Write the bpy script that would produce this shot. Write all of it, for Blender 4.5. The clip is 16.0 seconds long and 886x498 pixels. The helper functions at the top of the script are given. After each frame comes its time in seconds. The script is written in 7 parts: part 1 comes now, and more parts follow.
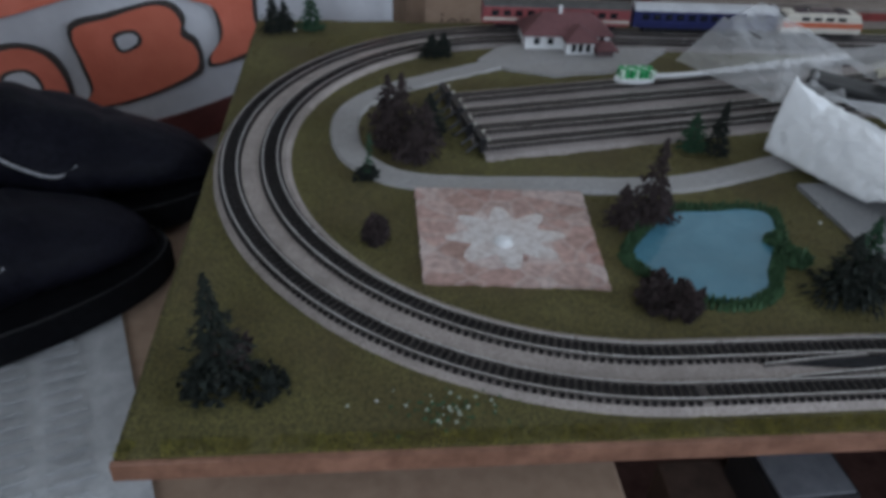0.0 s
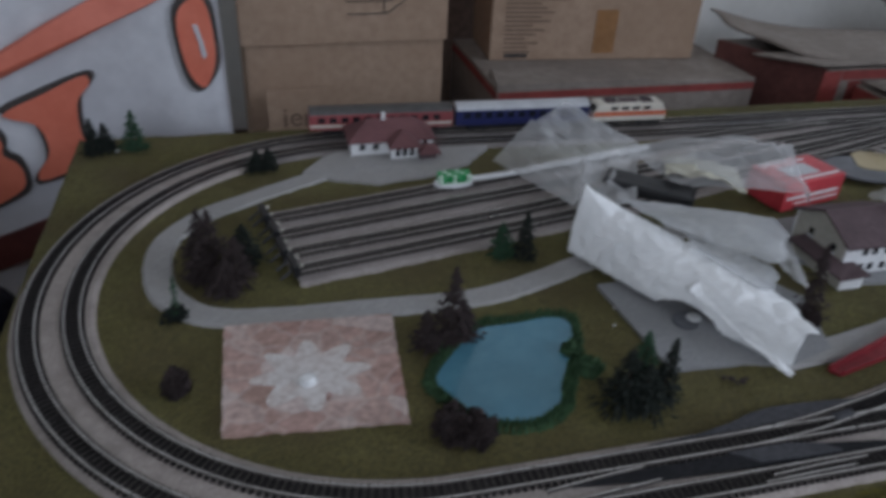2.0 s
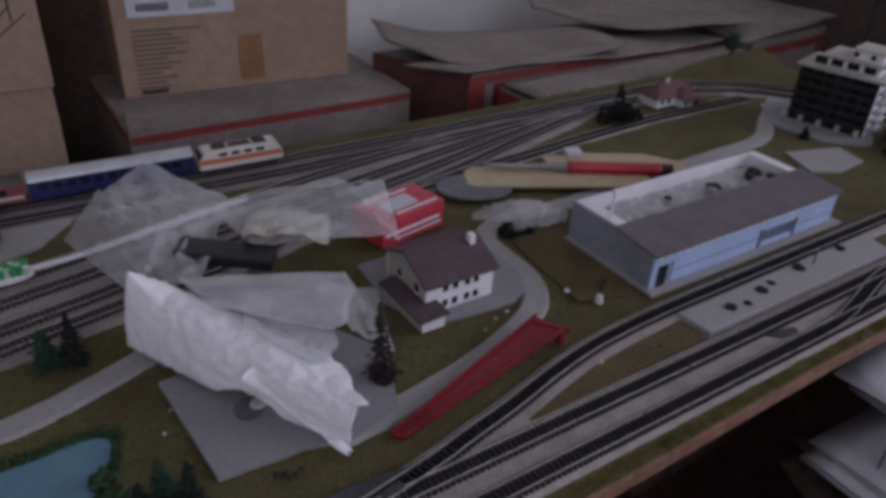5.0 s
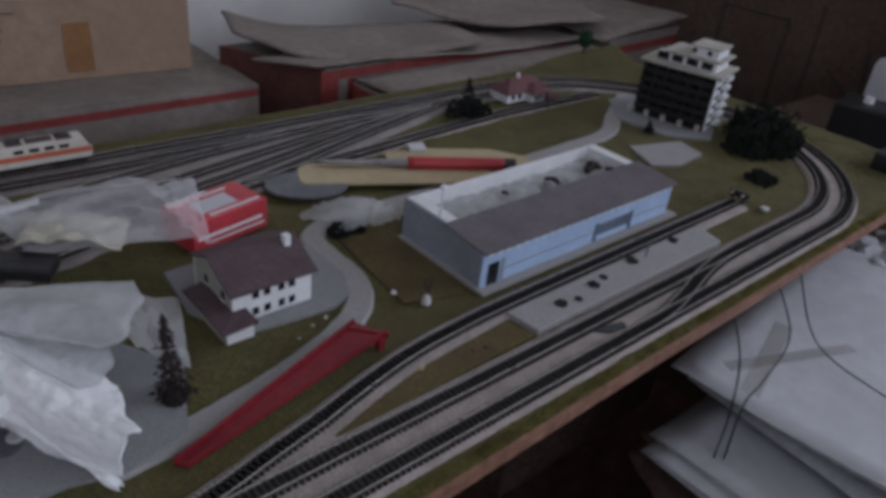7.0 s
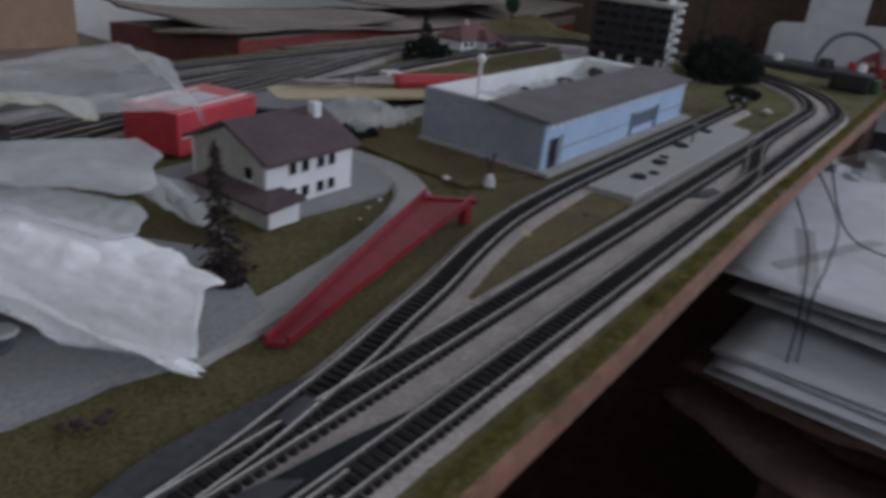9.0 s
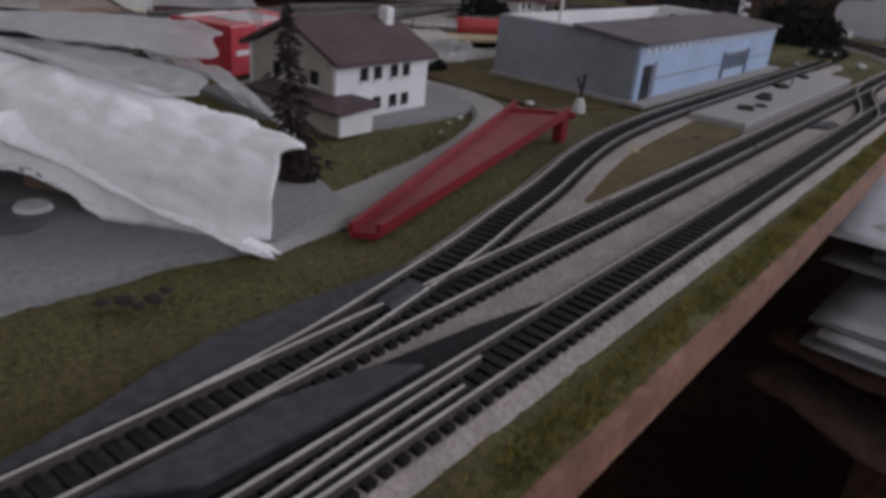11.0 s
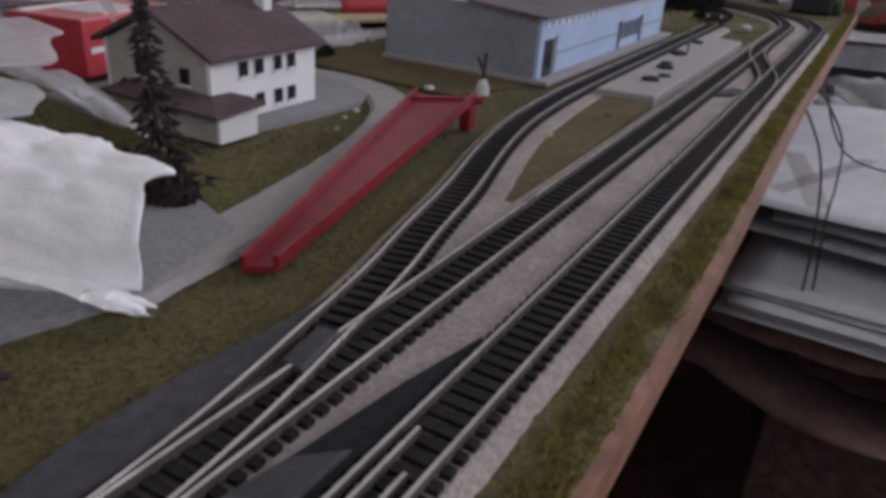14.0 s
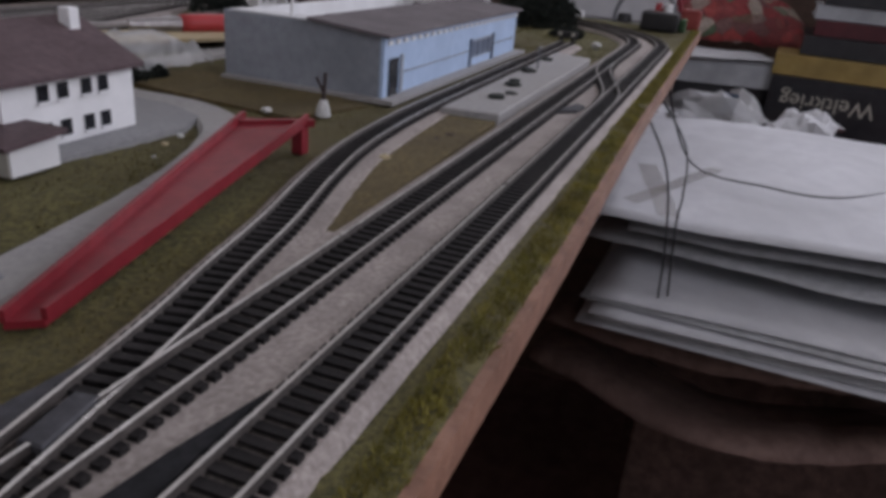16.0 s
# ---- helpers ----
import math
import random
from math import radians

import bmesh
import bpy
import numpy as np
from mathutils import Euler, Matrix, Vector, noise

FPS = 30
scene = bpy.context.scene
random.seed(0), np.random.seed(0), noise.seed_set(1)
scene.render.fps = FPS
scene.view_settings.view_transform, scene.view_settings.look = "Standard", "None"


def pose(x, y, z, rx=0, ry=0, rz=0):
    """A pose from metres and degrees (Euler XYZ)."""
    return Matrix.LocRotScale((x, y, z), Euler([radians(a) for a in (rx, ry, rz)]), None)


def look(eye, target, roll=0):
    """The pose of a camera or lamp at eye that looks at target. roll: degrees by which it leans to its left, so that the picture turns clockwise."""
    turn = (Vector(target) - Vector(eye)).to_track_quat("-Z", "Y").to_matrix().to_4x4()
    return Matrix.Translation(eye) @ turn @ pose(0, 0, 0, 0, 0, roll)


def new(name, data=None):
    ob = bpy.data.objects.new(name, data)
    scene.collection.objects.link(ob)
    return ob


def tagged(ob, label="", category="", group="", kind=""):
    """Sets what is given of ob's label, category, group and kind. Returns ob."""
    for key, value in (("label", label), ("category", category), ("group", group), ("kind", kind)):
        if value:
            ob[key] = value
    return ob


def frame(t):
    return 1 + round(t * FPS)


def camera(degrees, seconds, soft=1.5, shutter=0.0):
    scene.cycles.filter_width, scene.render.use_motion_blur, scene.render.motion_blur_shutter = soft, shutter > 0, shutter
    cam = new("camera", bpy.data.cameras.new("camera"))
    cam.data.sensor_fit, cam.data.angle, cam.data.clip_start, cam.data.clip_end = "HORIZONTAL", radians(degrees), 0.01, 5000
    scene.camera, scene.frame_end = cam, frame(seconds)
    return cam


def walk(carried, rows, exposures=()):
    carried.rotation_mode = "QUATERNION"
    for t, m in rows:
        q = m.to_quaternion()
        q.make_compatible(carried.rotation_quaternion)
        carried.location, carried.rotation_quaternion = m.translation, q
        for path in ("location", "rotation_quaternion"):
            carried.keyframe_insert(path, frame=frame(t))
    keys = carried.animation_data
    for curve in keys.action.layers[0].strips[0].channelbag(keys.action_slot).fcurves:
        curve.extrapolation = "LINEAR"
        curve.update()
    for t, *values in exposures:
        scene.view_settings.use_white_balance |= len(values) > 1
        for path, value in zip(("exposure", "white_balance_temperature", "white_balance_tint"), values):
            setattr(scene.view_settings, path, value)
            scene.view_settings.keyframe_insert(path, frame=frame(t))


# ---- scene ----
cam = camera(61.9, 16.0, soft=4.0, shutter=0.4)
PATH = [
    (0, (0.098, -0.192, 0.233), (0.297, 1.416, -0.938), 3.2),
    (0.5, (0.097, -0.189, 0.249), (0.322, 1.45, -0.874), 3.4),
    (1, (0.11, -0.187, 0.26), (0.388, 1.467, -0.829), 3.4),
    (1.5, (0.129, -0.183, 0.266), (0.463, 1.459, -0.826), 3.1),
    (2, (0.157, -0.182, 0.281), (0.612, 1.455, -0.773), 3.0),
    (2.5, (0.194, -0.178, 0.297), (0.763, 1.434, -0.742), 3.0),
    (3, (0.226, -0.171, 0.301), (0.903, 1.388, -0.753), 3.4),
    (3.5, (0.258, -0.168, 0.304), (1.03, 1.357, -0.734), 3.5),
    (4, (0.276, -0.176, 0.311), (1.154, 1.318, -0.687), 3.8),
    (4.2, (0.286, -0.179, 0.312), (1.189, 1.293, -0.696), 3.3),
    (6.3, (0.347, -0.175, 0.3), (1.451, 1.162, -0.697), 6.5),
    (6.5, (0.354, -0.175, 0.301), (1.481, 1.153, -0.681), 6.5),
    (7, (0.378, -0.186, 0.293), (1.579, 1.055, -0.716), 6.7),
    (7.5, (0.375, -0.172, 0.269), (1.681, 0.976, -0.719), 6.4),
    (8, (0.307, -0.123, 0.252), (1.833, 0.776, -0.677), 5.1),
    (8.5, (0.299, -0.119, 0.191), (1.813, 0.825, -0.714), 5.1),
    (9, (0.329, -0.081, 0.136), (1.835, 0.949, -0.684), 5.9),
    (9.5, (0.329, -0.046, 0.105), (1.784, 1.088, -0.668), 8.4),
    (10, (0.333, -0.046, 0.088), (1.779, 1.121, -0.652), 5.6),
    (10.2, (0.333, -0.049, 0.085), (1.783, 1.098, -0.677), 5.7),
    (12.3, (0.35, -0.044, 0.078), (1.83, 1.021, -0.743), 5.1),
    (12.5, (0.35, -0.045, 0.079), (1.844, 1.006, -0.735), 5.5),
    (13, (0.348, -0.041, 0.073), (1.86, 0.969, -0.76), 6.3),
    (13.5, (0.356, -0.029, 0.075), (1.922, 0.887, -0.768), 4.7),
    (14, (0.361, -0.027, 0.078), (1.959, 0.835, -0.762), 4.1),
    (14.5, (0.356, -0.025, 0.08), (1.974, 0.814, -0.744), 2.9),
    (15, (0.36, -0.023, 0.086), (2.049, 0.706, -0.699), 3.8),
    (15.5, (0.375, -0.032, 0.08), (2.098, 0.598, -0.716), 3.5),
    (16, (0.38, -0.038, 0.078), (2.121, 0.566, -0.699), 5.1),
]
walk(cam, [(t, look(eye, target, roll)) for t, eye, target, roll in PATH],
     exposures=[(0.0, 0.0, 5900, 11), (1.5, -0.02, 5950, 11), (2.5, -0.42, 6100, 20), (3.2, -0.50, 6100, 28), (4.2, -0.58, 6150, 32), (6.5, -0.52, 6150, 25), (8.0, -0.30, 6000, 15), (10.0, -0.34, 6350, 20), (12.5, -0.14, 6700, 25), (16.0, 0.0, 6550, 24)])

# ---------- light ----------
world = bpy.data.worlds.new("room_sky")
scene.world = world
world.use_nodes = True
_wn = world.node_tree.nodes
_sky = _wn.new("ShaderNodeTexSky")
_sky.sky_type = "NISHITA"
_sky.sun_disc = False
_sky.sun_elevation = radians(35)
_sky.sun_rotation = radians(140)
world.node_tree.links.new(_sky.outputs[0], _wn["Background"].inputs[0])
_wn["Background"].inputs[1].default_value = 0.05


def area_lamp(name, eye, target, sx, sy, power, colour):
    lamp = bpy.data.lights.new(name, "AREA")
    lamp.shape, lamp.size, lamp.size_y, lamp.energy, lamp.color = "RECTANGLE", sx, sy, power, colour
    ob = new(name, lamp)
    ob.matrix_world = look(eye, target)
    return ob


area_lamp("window_daylight", (2.86, -1.0, 0.75), (0.5, 0.1, 0.0), 1.3, 1.3, 46.0, (0.84, 0.92, 1.0))
# Added fill lamp from the front; the south wall has no window.
area_lamp("front_fill", (-0.2, -2.12, 0.85), (0.2, 0.2, 0.0), 1.2, 1.2, 20.0, (0.84, 0.92, 1.0))


# ---------- materials ----------
def material(name, c1, c2, scale=300.0, rough=0.8, bump=0.2, c3=None, big=25.0, metal=0.0, spread=0.12, alpha=1.0, coat=0.0,
             transmit=0.0, piece=0.0, gloss=0.5):
    m = bpy.data.materials.new(name)
    m.use_nodes = True
    nt = m.node_tree
    n, ln = nt.nodes, nt.links.new
    b = n["Principled BSDF"]
    tc = n.new("ShaderNodeTexCoord")
    fine = n.new("ShaderNodeTexNoise")
    fine.inputs["Scale"].default_value, fine.inputs["Detail"].default_value = scale, 6.0
    fine.inputs["Roughness"].default_value = 0.65
    ln(tc.outputs["Object"], fine.inputs["Vector"])
    ramp = n.new("ShaderNodeValToRGB")
    ramp.color_ramp.elements[0].position, ramp.color_ramp.elements[1].position = 0.5 - spread, 0.5 + spread
    ramp.color_ramp.elements[0].color, ramp.color_ramp.elements[1].color = (*c1, 1), (*c2, 1)
    ln(fine.outputs[0], ramp.inputs[0])
    coarse = n.new("ShaderNodeTexNoise")
    coarse.inputs["Scale"].default_value, coarse.inputs["Detail"].default_value = big, 4.0
    ln(tc.outputs["Object"], coarse.inputs["Vector"])
    stain = n.new("ShaderNodeValToRGB")
    stain.color_ramp.elements[0].position, stain.color_ramp.elements[1].position = 0.42, 0.66
    ln(coarse.outputs[0], stain.inputs[0])
    mix = n.new("ShaderNodeMix")
    mix.data_type = "RGBA"
    c3 = c3 or tuple(0.6 * (a + b2) / 2 for a, b2 in zip(c1, c2))
    mix.inputs["B"].default_value = (*c3, 1)
    fac = n.new("ShaderNodeMath")
    fac.operation = "MULTIPLY"
    fac.inputs[1].default_value = 0.55
    ln(stain.outputs[0], fac.inputs[0])
    ln(fac.outputs[0], mix.inputs["Factor"])
    ln(ramp.outputs[0], mix.inputs["A"])
    out = mix.outputs["Result"]
    if piece:
        info = n.new("ShaderNodeObjectInfo")
        hsv = n.new("ShaderNodeHueSaturation")
        mr = n.new("ShaderNodeMapRange")
        mr.inputs["To Min"].default_value, mr.inputs["To Max"].default_value = 1 - piece, 1 + piece
        ln(info.outputs["Random"], mr.inputs["Value"])
        ln(mr.outputs[0], hsv.inputs["Value"])
        ln(out, hsv.inputs["Color"])
        out = hsv.outputs[0]
    ln(out, b.inputs["Base Color"])
    rr = n.new("ShaderNodeMapRange")
    rr.inputs["To Min"].default_value, rr.inputs["To Max"].default_value = max(0.05, rough - 0.12), min(1.0, rough + 0.1)
    ln(coarse.outputs[0], rr.inputs["Value"])
    ln(rr.outputs[0], b.inputs["Roughness"])
    b.inputs["Metallic"].default_value = metal
    b.inputs["Specular IOR Level"].default_value = gloss
    b.inputs["Alpha"].default_value = alpha
    b.inputs["Coat Weight"].default_value = coat
    b.inputs["Transmission Weight"].default_value = transmit
    if bump:
        bp = n.new("ShaderNodeBump")
        bp.inputs["Strength"].default_value, bp.inputs["Distance"].default_value = bump, 0.4 / scale
        ln(fine.outputs[0], bp.inputs["Height"])
        ln(bp.outputs[0], b.inputs["Normal"])
    return m


GRASS = material("scatter_grass", (0.050, 0.047, 0.014), (0.150, 0.130, 0.040), 620, 0.95, 0.9, (0.066, 0.046, 0.020), 14)
GRASS_DARK = material("worn_grass", (0.075, 0.055, 0.018), (0.15, 0.11, 0.04), 480, 0.95, 0.9, (0.06, 0.045, 0.02), 30)
WOOD = material("pine_edge", (0.20, 0.098, 0.062), (0.32, 0.165, 0.108), 110, 0.65, 0.3, (0.135, 0.062, 0.035), 26)
ROAD = material("road_grey", (0.285, 0.277, 0.275), (0.364, 0.353, 0.343), 400, 0.85, 0.3, (0.311, 0.298, 0.279), 30)
BALLAST = material("ballast_grit", (0.265, 0.228, 0.208), (0.435, 0.382, 0.352), 700, 0.95, 0.6, (0.215, 0.185, 0.170), 55)
BALLAST_YARD = material("yard_ballast", (0.23, 0.20, 0.19), (0.36, 0.32, 0.30), 700, 0.95, 0.6, (0.19, 0.165, 0.155), 30)
BALLAST_OLD = material("grimy_ballast", (0.15, 0.132, 0.125), (0.27, 0.242, 0.228), 700, 0.95, 0.6, (0.12, 0.105, 0.10), 30)
GRAVEL = material("gravel_sheet", (0.227, 0.229, 0.238), (0.308, 0.308, 0.310), 500, 0.9, 0.4, (0.245, 0.246, 0.251), 25)
SLEEPER = material("sleeper_black", (0.0105, 0.0090, 0.0090), (0.0270, 0.0240, 0.0240), 500, 0.75, 0.2, piece=0.25, gloss=0.2)
SLEEPER_DUSTY = material("sleeper_dusty", (0.028, 0.025, 0.024), (0.075, 0.068, 0.064), 500, 0.8, 0.3, gloss=0.2)
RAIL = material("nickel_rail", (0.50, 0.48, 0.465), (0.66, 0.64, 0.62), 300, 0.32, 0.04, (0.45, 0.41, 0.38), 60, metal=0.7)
# Darker grit for the strip between the rails.
DARK_BED = material("dark_ballast", (0.055, 0.047, 0.043), (0.135, 0.118, 0.106), 800, 0.95, 0.8, (0.04, 0.035, 0.033), 60)
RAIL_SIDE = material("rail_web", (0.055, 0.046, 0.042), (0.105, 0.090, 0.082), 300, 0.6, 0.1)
PLATE = material("switch_black", (0.012, 0.012, 0.014), (0.024, 0.024, 0.027), 300, 0.8, 0.1, gloss=0.2)
PLATE_GREY = material("switch_cover_grey", (0.050, 0.050, 0.056), (0.082, 0.082, 0.090), 300, 0.7, 0.15, (0.05, 0.05, 0.055), 40, gloss=0.2)
WATER = material("pond_blue", (0.075, 0.20, 0.27), (0.095, 0.24, 0.315), 60, 0.2, 0.02, (0.08, 0.205, 0.275), 20)
REED = material("pond_bank_green", (0.03, 0.07, 0.03), (0.06, 0.13, 0.055), 400, 0.9, 0.7)
WHITE = material("white_plastic", (0.74, 0.745, 0.75), (0.82, 0.82, 0.825), 120, 0.55, 0.05, (0.68, 0.68, 0.68), 30)
# Grey cream for small parts; on the white house it paints side-wall shade.
GABLE = material("grey_cream", (0.42, 0.40, 0.34), (0.5, 0.48, 0.42), 250, 0.8, 0.2)
ROOF_BROWN = material("roof_brown", (0.075, 0.047, 0.053), (0.115, 0.074, 0.080), 350, 0.75, 0.3, (0.065, 0.041, 0.045), 40)
ROOF_GREY = material("roof_grey_mauve", (0.115, 0.098, 0.108), (0.16, 0.138, 0.148), 350, 0.6, 0.2, (0.10, 0.085, 0.092), 40)
ROOF_RED = material("roof_red_brown", (0.125, 0.05, 0.055), (0.175, 0.072, 0.074), 350, 0.7, 0.3)
DARK = material("window_dark", (0.01, 0.012, 0.016), (0.02, 0.022, 0.028), 100, 0.25, 0.0)
WINDOW_BLUE = material("window_blue_grey", (0.10, 0.13, 0.19), (0.15, 0.19, 0.26), 150, 0.4, 0.05)
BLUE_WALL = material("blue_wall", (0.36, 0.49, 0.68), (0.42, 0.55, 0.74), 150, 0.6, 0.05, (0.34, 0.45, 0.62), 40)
# Darker, greyer copy of the front blue: factory side shade, also its trim.
WALL_SHADE_TRIM = material("wall_shade_and_trim", (0.25, 0.27, 0.31), (0.30, 0.33, 0.37), 250, 0.75, 0.15)
RAMP_RED = material("ramp_red", (0.205, 0.016, 0.025), (0.262, 0.026, 0.035), 200, 0.40, 0.04, (0.150, 0.008, 0.014), 30, gloss=0.32)
BOX_RED = material("carton_red", (0.52, 0.045, 0.06), (0.62, 0.065, 0.08), 200, 0.4, 0.02)
BLUE_COACH = material("coach_blue", (0.015, 0.02, 0.085), (0.025, 0.03, 0.11), 200, 0.35, 0.02)
SILVER = material("coach_roof_silver", (0.50, 0.51, 0.54), (0.60, 0.61, 0.64), 200, 0.32, 0.03, metal=0.3)
GREY_ROOF = material("coach_roof_dark", (0.06, 0.055, 0.055), (0.09, 0.085, 0.08), 200, 0.5, 0.05)
COACH_RED = material("coach_dull_red", (0.26, 0.06, 0.065), (0.32, 0.08, 0.085), 200, 0.45, 0.03)
ORANGE = material("loco_orange", (0.52, 0.13, 0.065), (0.6, 0.16, 0.08), 200, 0.4, 0.02)
IVORY = material("loco_ivory", (0.62, 0.58, 0.50), (0.70, 0.66, 0.58), 200, 0.45, 0.02)
CARTON = material("corrugated_card", (0.315, 0.215, 0.150), (0.385, 0.272, 0.192), 90, 0.85, 0.1, (0.29, 0.195, 0.130), 8)
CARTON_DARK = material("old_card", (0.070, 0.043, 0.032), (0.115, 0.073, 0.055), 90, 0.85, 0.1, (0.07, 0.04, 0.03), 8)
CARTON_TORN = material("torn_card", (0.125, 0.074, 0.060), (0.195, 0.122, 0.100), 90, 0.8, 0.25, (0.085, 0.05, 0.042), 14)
# Very dark brown card with little gloss.
CARTON_BLACK = material("very_dark_card", (0.055, 0.034, 0.028), (0.10, 0.064, 0.054), 90, 0.95, 0.1, gloss=0.1)
PRINT_FAINT = material("faint_newsprint", (0.3450, 0.3565, 0.3680), (0.4830, 0.4945, 0.5060), 300, 0.9, 0.05)
CARTON_GREY = material("grey_card", (0.21, 0.175, 0.15), (0.28, 0.24, 0.21), 70, 0.85, 0.1, (0.17, 0.14, 0.12), 9)
CARTON_PALE = material("pale_card", (0.36, 0.29, 0.26), (0.46, 0.39, 0.36), 80, 0.85, 0.15, (0.28, 0.22, 0.195), 14)
# Print red taken darker, so the carton end's shade is in the colour.
CARTON_RED_SHADED = material("shaded_red_card", (0.11, 0.038, 0.032), (0.16, 0.058, 0.048), 90, 0.85, 0.1, (0.08, 0.03, 0.026), 12)
STRIPE_RED = material("print_red", (0.23, 0.035, 0.03), (0.29, 0.05, 0.042), 120, 0.7, 0.05)
TAPE = material("brown_tape", (0.30, 0.15, 0.06), (0.36, 0.19, 0.085), 120, 0.35, 0.03)
TAPE_CLEAR = material("yellowed_tape", (0.3750, 0.3375, 0.3000), (0.4750, 0.4375, 0.3875), 120, 0.4, 0.05, alpha=0.17)
INK = material("printed_ink", (0.03, 0.026, 0.024), (0.06, 0.05, 0.045), 200, 0.7, 0.0)
INK_BROWN = material("brown_ink", (0.13, 0.085, 0.06), (0.17, 0.11, 0.08), 200, 0.75, 0.0)
PANEL = material("bag_pale_grey", (0.50, 0.50, 0.53), (0.60, 0.60, 0.63), 25, 0.5, 0.05, (0.42, 0.42, 0.45), 6)
PANEL_ORANGE = material("bag_orange", (0.58, 0.14, 0.085), (0.66, 0.18, 0.115), 40, 0.5, 0.03, (0.5, 0.13, 0.07), 7)
PANEL_DARK = material("bag_dark_red", (0.08, 0.018, 0.016), (0.12, 0.03, 0.025), 40, 0.6, 0.03)
PAPER = material("white_paper", (0.54, 0.545, 0.57), (0.62, 0.625, 0.645), 40, 0.85, 0.06, (0.47, 0.475, 0.49), 9)
PAPER_GREY = material("newspaper", (0.42, 0.43, 0.44), (0.56, 0.57, 0.58), 120, 0.9, 0.1, (0.30, 0.30, 0.30), 12)
LEATHER = material("black_leather", (0.0035, 0.0035, 0.006), (0.008, 0.008, 0.013), 260, 0.55, 0.35, gloss=0.06)
SOLE = material("black_rubber", (0.005, 0.005, 0.006), (0.010, 0.010, 0.012), 200, 0.9, 0.2, gloss=0.05)
LACE = material("grey_lace", (0.16, 0.16, 0.17), (0.26, 0.26, 0.27), 500, 0.9, 0.3)
BOOK_GREY = material("book_grey", (0.36, 0.38, 0.40), (0.43, 0.45, 0.47), 60, 0.5, 0.05)
BOOK_BLACK = material("book_black", (0.015, 0.016, 0.02), (0.03, 0.03, 0.035), 60, 0.4, 0.05)
BOOK_YELLOW = material("book_yellow", (0.30, 0.205, 0.06), (0.37, 0.26, 0.085), 60, 0.5, 0.05)
BOOK_RED = material("book_red", (0.070, 0.010, 0.016), (0.10, 0.016, 0.022), 120, 0.6, 0.1, (0.045, 0.008, 0.012), 20)
YELLOW_CARD = material("yellow_card", (0.4400, 0.3608, 0.2112), (0.5104, 0.4224, 0.2640), 90, 0.6, 0.05, (0.3872, 0.2992, 0.1672), 20)
CREAM_SLIP = material("cream_slip", (0.46, 0.44, 0.36), (0.54, 0.52, 0.43), 90, 0.8, 0.05, (0.40, 0.38, 0.30), 25)
STEEL = material("grey_steel", (0.30, 0.28, 0.28), (0.40, 0.38, 0.38), 200, 0.35, 0.05, metal=0.7)
PEN_RED = material("handle_red", (0.45, 0.035, 0.04), (0.52, 0.05, 0.055), 100, 0.4, 0.02)
BRUSH_GREEN = material("brush_green", (0.02, 0.26, 0.075), (0.05, 0.38, 0.13), 300, 0.5, 0.2)
BRISTLE = material("bristle_pale", (0.45, 0.62, 0.48), (0.6, 0.75, 0.62), 500, 0.6, 0.3)
FOAM = material("foam_sheet", (0.88, 0.885, 0.89), (0.94, 0.945, 0.95), 160, 0.75, 0.3, (0.82, 0.83, 0.84), 40)
FILM = material("clear_film", (0.76, 0.765, 0.78), (0.86, 0.865, 0.875), 120, 0.34, 0.3, (0.7, 0.71, 0.72), 60, alpha=0.50)
FOAM_THIN = material("thin_foam_layer", (0.70, 0.71, 0.73), (0.80, 0.81, 0.82), 200, 0.6, 0.3, (0.6, 0.62, 0.64), 60, alpha=0.34)


def crinkled(mat, low, high, scale):
    """Opacity that follows fine crinkles."""
    nt = mat.node_tree
    n, ln = nt.nodes, nt.links.new
    tc = n.new("ShaderNodeTexCoord")
    tex = n.new("ShaderNodeTexNoise")
    tex.noise_type = "RIDGED_MULTIFRACTAL"
    tex.inputs["Scale"].default_value, tex.inputs["Detail"].default_value = scale, 7.0
    ln(tc.outputs["Object"], tex.inputs["Vector"])
    mr = n.new("ShaderNodeMapRange")
    mr.inputs["From Min"].default_value, mr.inputs["From Max"].default_value = 0.25, 1.5
    mr.inputs["To Min"].default_value, mr.inputs["To Max"].default_value = low, high
    ln(tex.outputs[0], mr.inputs["Value"])
    ln(mr.outputs[0], n["Principled BSDF"].inputs["Alpha"])


crinkled(FILM, 0.34, 0.80, 55)
crinkled(FOAM_THIN, 0.38, 0.66, 70)


